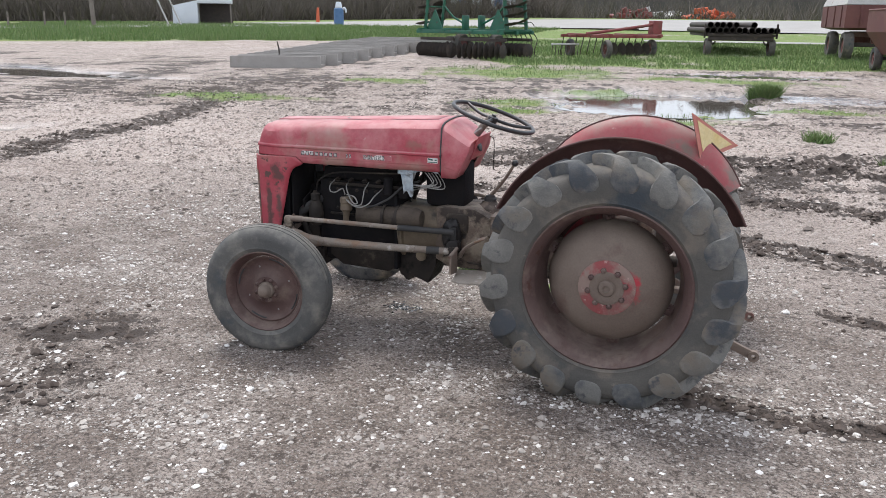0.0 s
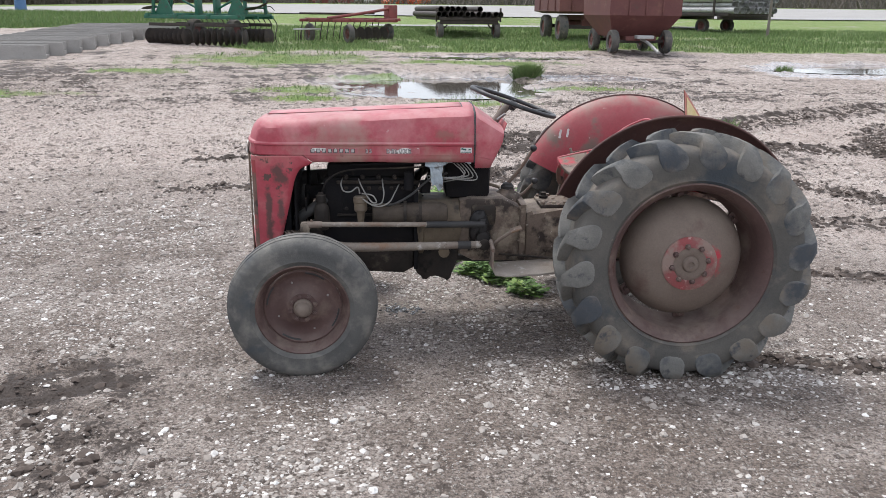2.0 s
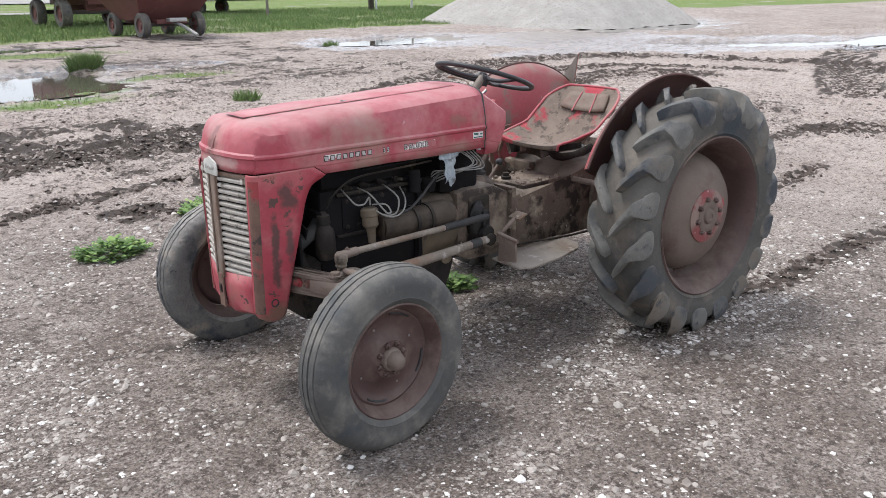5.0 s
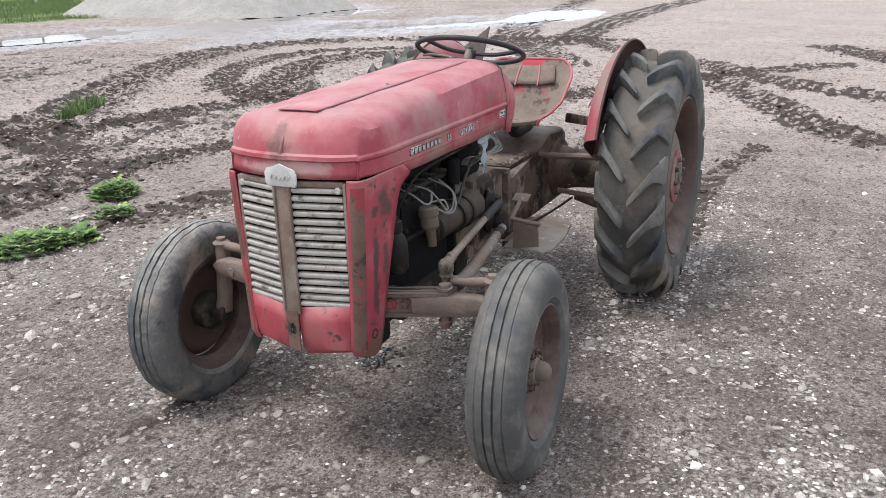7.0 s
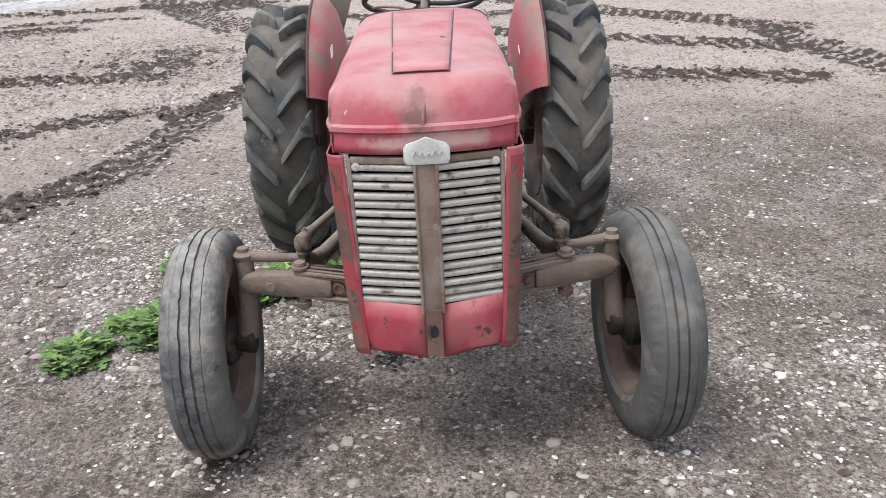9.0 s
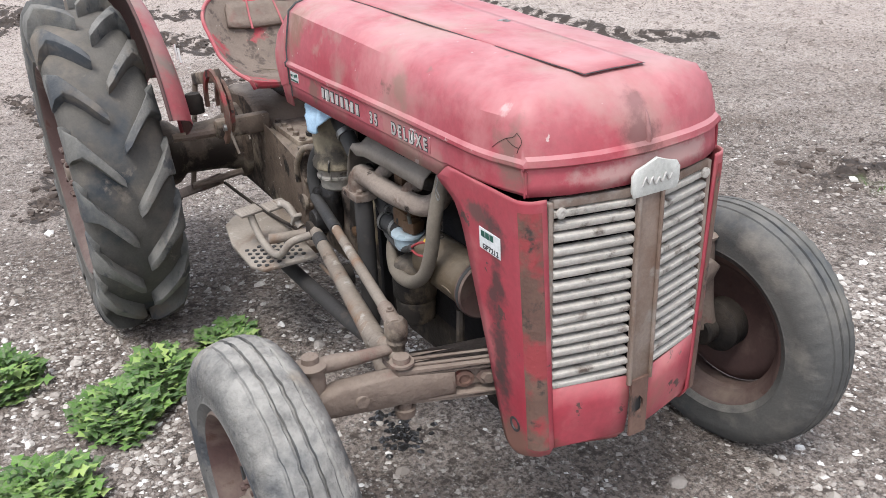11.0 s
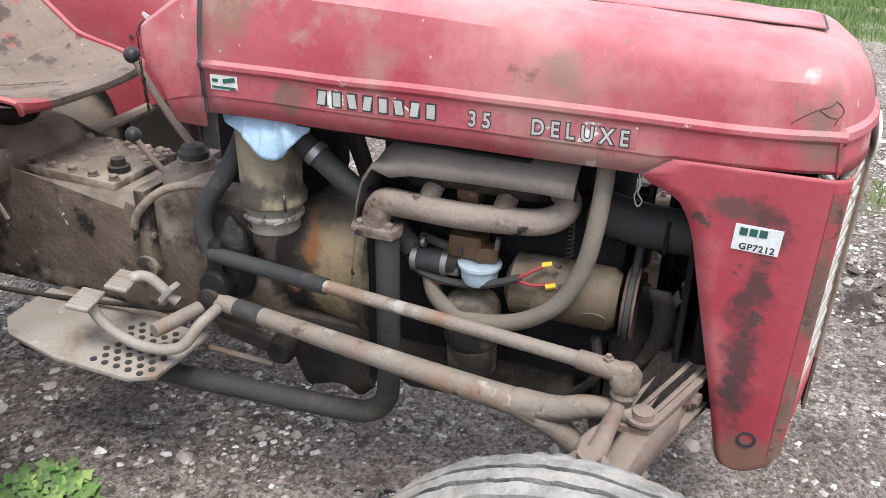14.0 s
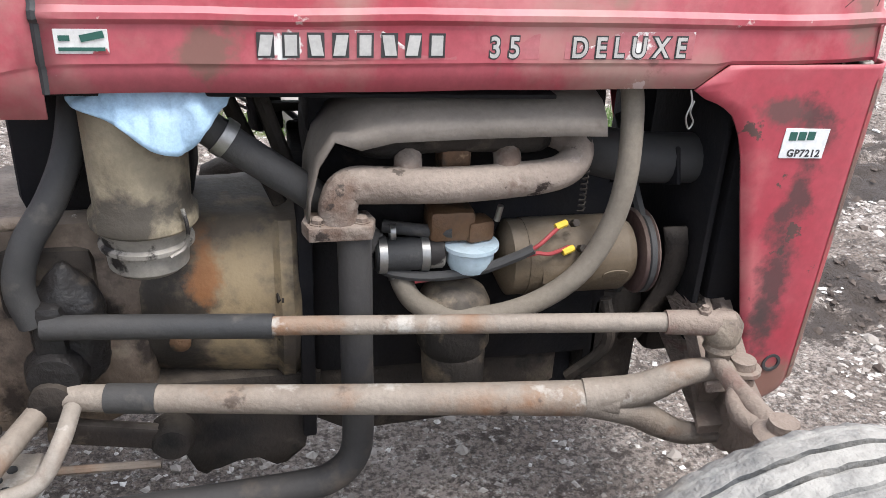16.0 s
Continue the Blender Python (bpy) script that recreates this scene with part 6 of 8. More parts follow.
for s in (-1, 1):
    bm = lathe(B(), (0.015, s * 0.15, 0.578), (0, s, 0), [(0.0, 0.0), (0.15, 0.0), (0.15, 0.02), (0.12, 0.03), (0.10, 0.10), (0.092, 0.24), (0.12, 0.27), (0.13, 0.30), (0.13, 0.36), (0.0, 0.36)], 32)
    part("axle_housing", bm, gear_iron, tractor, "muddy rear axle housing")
    part("lower_link", box(B(), (0.36, s * 0.28, 0.295), (0.74, 0.022, 0.045), (0, 21.5, s * 4), 0.006), axle_mud, tractor, "rusty lower lift link")
    part("link_eye", lathe(B(), (0.71, s * 0.307, 0.156), (0, 1, 0), [(0.012, -0.016), (0.028, -0.016), (0.028, 0.016), (0.012, 0.016)], 20, True), axle_mud, tractor)
    part("brake_rod", tube(B(), [(-0.82, s * 0.2, 0.46), (-0.4, s * 0.24, 0.44), (-0.1, s * 0.27, 0.45)], 0.006, 8), iron, tractor)
    part("lift_arm", box(B(), (0.22, s * 0.2, 0.80), (0.40, 0.03, 0.05), (0, 12, 0), 0.008), gear_iron, tractor)
    part("lift_rod", tube(B(), [(0.41, s * 0.2, 0.76), (0.43, s * 0.285, 0.27)], 0.012, 8, 1, False), rod_steel, tractor)
    part("stabiliser", tube(B(), [(-0.12, s * 0.40, 0.47), (-0.12, s * 0.20, 0.49)], 0.014, 8, 1, False), axle_mud, tractor)
    part("fender_stay", tube(B(), [(-0.26, s * 0.13, 0.70), (-0.27, s * 0.30, 0.705), (-0.27, s * 0.47, 0.71)], 0.016, 8), axle_mud, tractor)
part("drawbar", box(B(), (0.38, 0.0, 0.36), (0.46, 0.06, 0.03), (0, 3, 0), 0.006), axle_mud, tractor, "rusty drawbar")
part("rear_hook", cyl(B(), (0.16, 0, 0.52), (0.30, 0, 0.52), 0.03, n=16, round_=0.005), iron, tractor)

# lift quadrant on the driver's right
bm = B()
for x, r0, r1, y in ((-0.30, 0.11, 0.135, 0.30), (-0.30, 0.075, 0.097, 0.27)):
    out, inn = [], []
    for a in np.linspace(radians(-60), radians(190), 20):
        out.append((x - r1 * math.cos(a), 0.80 + r1 * math.sin(a)))
        inn.append((x - r0 * math.cos(a), 0.80 + r0 * math.sin(a)))
    slab(bm, out + inn[::-1], "y", y, y + 0.012)
quadrant = part("quadrant", bm, rusty_edge, tractor, "rusty lift control quadrant")
part("quadrant_lever", tube(B(), [(-0.30, 0.285, 0.78), (-0.33, 0.29, 0.86), (-0.36, 0.30, 0.95)], 0.008, 8), rod_steel, quadrant)
part("quadrant_bracket", box(B(), (-0.29, 0.22, 0.72), (0.05, 0.2, 0.07), (0, 0, 0), 0.012), gear_iron, quadrant)
part("quadrant_rod", tube(B(), [(-0.41, 0.30, 0.74), (-0.43, 0.285, 0.66)], 0.005, 6, 1, False), rod_steel, quadrant)
part("quadrant_knob", lathe(B(), (-0.415, 0.312, 0.755), (0, 1, 0), [(0.012, 0), (0.012, 0.01), (0.0, 0.012)], 12), steel_clamp, quadrant)
part("axle_cap", lathe(B(), (-0.2, 0.36, 0.77), (0, 0, 1), [(0.0, 0), (0.035, 0), (0.035, 0.05), (0.025, 0.07), (0.0, 0.07)], 16), iron, tractor)

# Round tube added in place of the housing flange's thick curved edge.
part("vent_pipe", tube(B(), [(-0.665, 0.165, 0.60), (-0.691, 0.17, 0.671), (-0.76, 0.17, 0.735), (-0.841, 0.17, 0.765), (-0.90, 0.165, 0.768)], 0.010, 10), gear_iron, tractor, "curved muddy edge of the housing flange")
part("flange_boss", lathe(B(), (-0.69, 0.155, 0.53), (0, 1, 0), [(0.03, 0), (0.03, 0.012), (0.014, 0.016), (0.0, 0.016)], 14), gear_iron, tractor)

# -- levers and pedals --
for name, base, knob, r in (("gear_lever", (-0.752, 0.03, 0.80), (-0.618, 0.03, 0.993), 0.0105), ("range_lever", (-0.715, 0.045, 0.70), (-0.602, 0.045, 0.808), 0.0085)):
    b, k = Vector(base), Vector(knob)
    lever = part(name, tube(B(), [b, b + (k - b) * 0.5 + Vector((0.006, 0, -0.004)), k], (r, r * 0.75), 10), axle_mud, tractor, "rusty lever with a black knob")
    bmk = bmesh.new()
    bmesh.ops.create_uvsphere(bmk, u_segments=16, v_segments=10, radius=0.019, matrix=Matrix.Translation(k))
    part("knob", bmk, plastic_black, lever, "worn black knob")
part("lever_boot", lathe(B(), (-0.755, 0.03, 0.765), (0, 0, 1), [(0.0, 0), (0.034, 0), (0.036, 0.02), (0.028, 0.026), (0.026, 0.034), (0.012, 0.04), (0.0, 0.04)], 20), hose_black, tractor, "black rubber lever boot")
part("lever_seat", lathe(B(), (-0.76, 0.03, 0.70), (0, 0, 1), [(0.085, 0.0), (0.08, 0.03), (0.062, 0.048), (0.045, 0.058), (0.04, 0.07), (0.0, 0.07)], 20), gear_iron, tractor)
part("lever_seat", lathe(B(), (-0.712, 0.045, 0.68), (0.2, 0, 1), [(0.05, 0.0), (0.046, 0.018), (0.03, 0.026), (0.014, 0.028), (0.0, 0.028)], 18), gear_iron, tractor)

for s in (-1, 1):
    plate = part("step_plate", slab(B(), [(-0.87, s * 0.20), (-0.855, s * 0.375), (-0.80, s * 0.405), (-0.62, s * 0.41), (-0.47, s * 0.385), (-0.42, s * 0.34), (-0.42, s * 0.20)], "z", 0.402, 0.414, 0.003), step_steel, tractor, "dusty perforated steel step" if s > 0 else "dusty steel step plate")
    for v in plate.data.vertices:
        v.co.z += (v.co.x + 0.87) * 0.06 - (abs(v.co.y) - 0.2) * 0.06
    if s > 0:
        first = None
        for i in range(5):
            for k in range(8):
                x, y = -0.835 + i * 0.03 + (0.015 if k % 2 else 0), 0.235 + k * 0.021
                if first is None:
                    ob = first = part("hole", lathe(B(), (0, 0, 0), (0, 0, 1), [(0.0075, -0.003), (0.0075, 0.0), (0.0, 0.0)], 10), ink_dark, plate)
                else:
                    ob = new("hole", first.data)
                    ob.parent = plate
                ob.matrix_basis = pose(x, y, 0.4165 + (x + 0.87) * 0.06 - (y - 0.2) * 0.06)
    part("step_bracket", box(B(), (-0.60, s * 0.20, 0.40), (0.36, 0.09, 0.035), (0, -3, 0), 0.008), gear_iron, plate)
# left: upright kick plate and clutch pedal
bm = slab(B(), [(-0.365, 0.43), (-0.36, 0.53), (-0.25, 0.545), (-0.245, 0.41)], "x", -0.872, -0.862)
part("kick_plate", bm, axle_mud, tractor, "bent upright plate before the step")
part("kick_rail", cyl(B(), (-0.868, -0.24, 0.545), (-0.868, -0.37, 0.53), 0.010, n=10), axle_mud, tractor)
clutch = part("clutch_pedal", tube(B(), [(-0.86, -0.20, 0.49), (-0.83, -0.225, 0.54), (-0.78, -0.235, 0.58), (-0.745, -0.235, 0.60)], 0.011, 8), axle_mud, tractor, "rusty clutch pedal")
part("pedal_pad", box(B(), (-0.735, -0.235, 0.606), (0.06, 0.075, 0.009), (0, -20, 0), 0.003), rod_steel, clutch)
# right: two brake pedals and the cross pipe
for arm_way, pad in (([(-0.93, 0.24, 0.515), (-0.925, 0.30, 0.505), (-0.90, 0.325, 0.466), (-0.865, 0.332, 0.449), (-0.80, 0.336, 0.443), (-0.735, 0.34, 0.463), (-0.697, 0.345, 0.50), (-0.689, 0.35, 0.532)], (-0.678, 0.352, 0.541)),
                      ([(-0.815, 0.225, 0.50), (-0.800, 0.23, 0.515), (-0.768, 0.24, 0.552), (-0.745, 0.25, 0.563), (-0.728, 0.262, 0.558)], (-0.712, 0.27, 0.553))):
    pedal = part("brake_pedal", tube(B(), arm_way, 0.0125, 10), step_steel, tractor, "bare steel brake pedal with a ribbed pad")
    plate = part("pedal_pad", box(B(), pad, (0.052, 0.082, 0.011), (0, -10, 14), 0.004, 3), step_steel, pedal, "worn chequered foot pad")
    for k in range(6):
        c, s_ = math.cos(radians(14)), math.sin(radians(14))
        d = -0.03 + 0.012 * k
        part("pad_rib", box(B(), (pad[0] - s_ * d, pad[1] + c * d, pad[2] + 0.0058), (0.046, 0.006, 0.003), (0, -10, 14), 0.001, 1), step_steel, plate)
bm = box(B(), (-0.802, 0.235, 0.525), (0.014, 0.03, 0.06), (0, -42, 0), 0.004)
part("pedal_clevis", bm, step_steel, tractor, "bare steel clevis beside the pedal")
part("pedal_link", box(B(), (-0.962, 0.19, 0.430), (0.17, 0.022, 0.040), (0, -11, 0), 0.008), gear_iron, tractor, "muddy pedal cross lever")
part("link_boss", lathe(B(), (-1.051, 0.165, 0.408), (0, 1, 0), [(0.034, 0), (0.034, 0.03), (0.026, 0.042), (0.018, 0.044), (0.0, 0.044)], 20), iron, tractor)
part("pull_rod", tube(B(), [(-0.86, 0.19, 0.369), (-1.03, 0.19, 0.364)], 0.007, 8, 1, False), rod_steel, tractor)
part("cross_pipe", cyl(B(), (-0.88, 0.22, 0.50), (-0.842, 0.345, 0.497), 0.0165, n=16, round_=0.002), rod_steel, tractor, "bare pipe stub beside the pedals")
part("steering_box", box(B(), (-0.90, 0.0, 0.66), (0.14, 0.30, 0.12), (0, 0, 0), 0.025), iron, tractor)
for s in (-1, 1):
    bm = B()
    bmesh.ops.create_icosphere(bm, subdivisions=4, radius=1.0)
    for v in bm.verts:
        n = v.co.normalized()
        d = 1 + 0.16 * noise.noise(n * 1.6 + Vector((s, 0, 0))) + 0.05 * noise.noise(n * 6.0)
        v.co = Vector((-0.925 + n.x * 0.055 * d, s * (0.155 + n.y * 0.035 * d), 0.595 + n.z * 0.10 * d))
    part("grease_crust", bm, grease, tractor, "black crust of old grease", smooth=80)
for s in (-1, 1):
    part("drop_arm", box(B(), (-0.905, s * 0.185, 0.585), (0.045, 0.035, 0.14), (0, 0, 0), 0.012), grease, tractor)
    part("pivot_boss", lathe(B(), (-0.905, s * 0.165, 0.545), (0, s, 0), [(0.04, 0), (0.045, 0.02), (0.035, 0.05), (0.0, 0.055)], 20), grease, tractor)

# -- steering wheel, dash --
part("steering_column", tube(B(), [(-0.93, 0, 1.02), (-0.80, 0, 1.195), (-0.755, 0, 1.243)], 0.02, 14, 1, False), shield_metal, tractor, "grey steering column")
wheel_m = Matrix.Translation((-0.742, 0.0, 1.247)) @ Matrix.Rotation(radians(18.5), 4, "Y")
bm = B()
R_ = 0.232
ring = []
for k in range(56):
    a = 2 * math.pi * k / 56
    ring.append([bm.verts.new(wheel_m @ Vector(((R_ + 0.0115 * math.cos(b)) * math.cos(a), (R_ + 0.0115 * math.cos(b)) * math.sin(a), 0.0115 * math.sin(b)))) for b in np.linspace(0, 2 * math.pi, 10, endpoint=False)])
for p, q in zip(ring, ring[1:] + ring[:1]):
    for k in range(10):
        bm.faces.new((p[k], p[(k + 1) % 10], q[(k + 1) % 10], q[k]))
steering = part("steering_wheel", bm, plastic_black, tractor, "worn black three-spoke steering wheel")
for a in (0.0, 2.094, 4.189):
    c, s = math.cos(a + 0.5), math.sin(a + 0.5)
    part("spoke", tube(B(), [wheel_m @ Vector((0.02 * c, 0.02 * s, -0.012)), wheel_m @ Vector((0.12 * c, 0.12 * s, -0.016)), wheel_m @ Vector((0.228 * c, 0.228 * s, 0.0))], 0.009, 8), plastic_black, steering)
part("hub", lathe(B(), wheel_m @ Vector((0, 0, -0.045)), wheel_m.to_3x3() @ Vector((0, 0, 1)), [(0.022, 0), (0.026, 0.02), (0.03, 0.03), (0.028, 0.045), (0.012, 0.05), (0.012, 0.058), (0.0, 0.06)], 20), plastic_black, steering)
part("throttle_lever", tube(B(), [(-0.83, 0.03, 1.17), (-0.80, 0.06, 1.22), (-0.80, 0.15, 1.235), (-0.805, 0.20, 1.232)], 0.005, 8), rod_steel, tractor)
part("choke_knob", cyl(B(), (-0.83, -0.06, 1.16), (-0.79, -0.065, 1.19), 0.007, n=8), steel_clamp, tractor)
way = spline([(-0.82, 0.08, 1.135), (-0.80, 0.16, 1.118), (-0.789, 0.20, 1.098), (-0.786, 0.205, 1.05), (-0.786, 0.205, 0.98), (-0.787, 0.20, 0.925), (-0.789, 0.205, 0.96), (-0.79, 0.207, 1.0)], 8)
chain = thing("chain", "thin steel chain hanging beside the cowl", "chain")
link_mesh, run, k = None, 0.0, 0
for p, q in zip(way, way[1:]):
    run += (q - p).length
    if run < 0.0085:
        continue
    run = 0.0
    if link_mesh is None:
        ring = [(0.0026 * math.cos(a), 0, 0.006 * math.sin(a)) for a in np.linspace(0, 2 * math.pi, 11)]
        ob = part("chain_link", tube(B(), ring, 0.0013, 5, 1, False), iron, chain)
        link_mesh = ob.data
    else:
        ob = new("chain_link", link_mesh)
        ob.parent = chain
    ob.matrix_basis = Matrix.Translation(q) @ (q - p).to_track_quat("Z", "Y").to_matrix().to_4x4() @ Matrix.Rotation(radians(90 * (k % 2)), 4, "Z")
    k += 1
dash = part("dash_plate", box(B(), (-0.812, 0, 1.085), (0.006, 0.26, 0.14), (0, 20, 0), 0.004), paint_worn, tractor)
part("gauge", lathe(B(), (-0.806, -0.06, 1.09), (1, 0, 0.35), [(0.03, 0), (0.03, 0.008), (0.026, 0.01), (0.0, 0.008)], 20), plastic_black, dash)

# -- seat --
def seat_point(u, v):
    """u from the front edge (0) over the pan and up the back (1); v across, -1 to 1."""
    x = interp(u, [(0, -0.44), (0.08, -0.445), (0.45, -0.21), (0.6, -0.12), (0.72, -0.055), (1, 0.06)])
    z = interp(u, [(0, 0.868), (0.08, 0.885), (0.25, 0.878), (0.45, 0.872), (0.6, 0.905), (0.72, 0.975), (1, 1.135)])
    w = interp(u, [(0, 0.20), (0.2, 0.235), (0.5, 0.245), (0.75, 0.25), (0.9, 0.225), (1, 0.17)])
    up = interp(u, [(0, 0.01), (0.3, 0.06), (0.6, 0.11), (0.8, 0.06), (1, 0.0)])
    fwd = interp(u, [(0.4, 0.0), (0.75, 0.035), (1, 0.03)])
    e = abs(v) ** 3.2
    return (x - fwd * e, v * w, z + up * e)


rows = [[seat_point(u, v) for v in np.linspace(-1, 1, 21)] for u in np.linspace(0, 1, 26)]
seat = part("seat", sheet(B(), rows), seat_grime, tractor, "dished red metal seat, dusty and worn", smooth=60, solid=0.004)
edge = [seat_point(u, -1) for u in np.linspace(0, 1, 14)] + [seat_point(1, v) for v in np.linspace(-0.8, 0.8, 7)] + [seat_point(u, 1) for u in np.linspace(1, 0, 14)]
part("rolled_edge", tube(B(), edge, 0.007, 8, 2), paint_worn, seat, "rolled rim")
pad = [[tuple(Vector(seat_point(u, v)) + Vector((-0.014, 0, 0.006))) for v in np.linspace(-0.62, 0.62, 9)] for u in np.linspace(0.78, 0.93, 5)]
part("back_pad", sheet(B(), pad), axle_mud, seat, "worn brown pad strip on the backrest", smooth=60, solid=0.014)
for v in (-0.25, 0.25):
    part("pad_strap", sheet(B(), [[tuple(Vector(seat_point(u, w)) + Vector((-0.024, 0, 0.009))) for w in (v - 0.015, v + 0.015)] for u in (0.77, 0.85, 0.94)]), paint_worn, seat, smooth=0, solid=0.003)
part("seat_spring", tube(B(), [(-0.29, 0, 0.868), (-0.24, 0, 0.80), (-0.10, 0, 0.78), (0.04, 0, 0.81)], 0.022, 10), iron, seat)
part("seat_bracket", box(B(), (-0.20, 0, 0.845), (0.22, 0.10, 0.035), (0, 0, 0), 0.008), iron, seat)
bm = B()
for k in range(5):
    tube(bm, [(-0.31 + 0.04 * k, -0.02 + 0.03 * k, 0.884), (-0.26 + 0.03 * k, 0.06 + 0.02 * k, 0.890)], 0.002, 5, 1, False)
part("straw", bm, iron_tan, seat, "bits of straw")


# -- fenders --
def fender(s):
    rows = []
    cx, cz = RW[0], RW[2]
    for d in np.linspace(26, 155, 28):
        a = radians(d)
        k = interp(d, [(2, 0.97), (60, 1.0), (130, 1.0), (155, 0.99)])
        least = interp(d, [(26, 0.40), (60, 0.30), (95, 0.26), (125, 0.22), (155, 0.19)])
        row = []
        for y, r in ((0.415, 0.18), (0.418, 0.30), (0.42, 0.42), (0.43, 0.52), (0.452, 0.595), (0.475, 0.628), (0.50, 0.648), (0.522, 0.659)):
            r = max(r, least)
            row.append((cx + 0.0 + r * k * math.cos(a), s * y, cz + r * k * math.sin(a)))
        rows.append(row)
    f = part("fender", sheet(B(), rows), paint_dusty, tractor, "red fender with white scratches, dark maroon-brown outside", smooth=60, solid=0.0)
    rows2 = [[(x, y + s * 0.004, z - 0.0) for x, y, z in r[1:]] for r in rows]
    part("fender_outside", sheet(B(), rows2), fender_under, f, "dark maroon-brown wheel side", smooth=60)
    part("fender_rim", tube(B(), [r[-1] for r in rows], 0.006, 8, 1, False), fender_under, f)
    if s > 0:
        for dx, dz in ((0.0, 0.0), (0.045, 0.006)):
            part("white_scratch", box(B(), (-0.40 + dx, s * 0.424, 1.015 + dz), (0.012, 0.006, 0.05), (0, 8, 0), 0.001, 1), white_paint, f, "white scraped mark", smooth=0)
    else:
        chip = [(-0.355, 0.962), (-0.342, 0.975), (-0.325, 0.978), (-0.298, 0.992), (-0.292, 0.985), (-0.305, 0.972), (-0.318, 0.966), (-0.336, 0.955)]
        part("white_scratch", slab(B(), chip, "y", s * 0.4185, s * 0.4155), white_paint, f, "ragged white scrape", smooth=0)
        for x, z in ((-0.245, 0.915), (-0.285, 0.89)):
            part("bolt_hole", lathe(B(), (x, s * 0.4165, z), (0, -s, 0), [(0.006, 0), (0.006, 0.002), (0.0, 0.002)], 10), ink_dark, f)
    return f


for s in (-1, 1):
    made = fender(s)
# warning sign on the right fender
a, b, c = Vector((0.297, 0.345, 1.283)), Vector((0.569, 0.755, 1.061)), Vector((0.365, 0.448, 1.001))


def tri(p, q, r, grow, off):
    m = (p + q + r) / 3
    n_ = (q - p).cross(r - p).normalized()
    bm = B()
    lo = [m + (v - m) * grow + n_ * off for v in (p, q, r)]
    hi = [v + n_ * 0.002 for v in lo]
    v0, v1 = [bm.verts.new(v) for v in lo], [bm.verts.new(v) for v in hi]
    bm.faces.new(v0), bm.faces.new(v1[::-1])
    for k in range(3):
        bm.faces.new((v0[k], v0[(k + 1) % 3], v1[(k + 1) % 3], v1[k]))
    return bm


sign = part("warning_triangle", tri(a, b, c, 1.0, 0), sign_red, tractor, "sun-bleached yellow warning triangle with red border", smooth=0)
part("sign_back", tri(a, b, c, 0.99, 0.003), shield_metal, sign, "plain grey back", smooth=0)
part("yellow_face", tri(a, b, c, 0.74, -0.003), sign_yellow, sign, smooth=0)

# -- front axle and steering rods --
def swept(ob):
    """The axle's arms lean back from the middle of the nose to the kingpins."""
    for v in ob.data.vertices:
        v.co.x -= 0.40 * (0.485 - min(max(abs(v.co.y), 0.10), 0.485))
    return ob


def beam_across(half, z0_, z1_, x0, x1, bevel):
    ys = (-half, -0.10, 0.10, half)
    return slab(B(), [(y, z0_) for y in ys] + [(y, z1_) for y in ys[::-1]], "x", x0, x1, bevel)


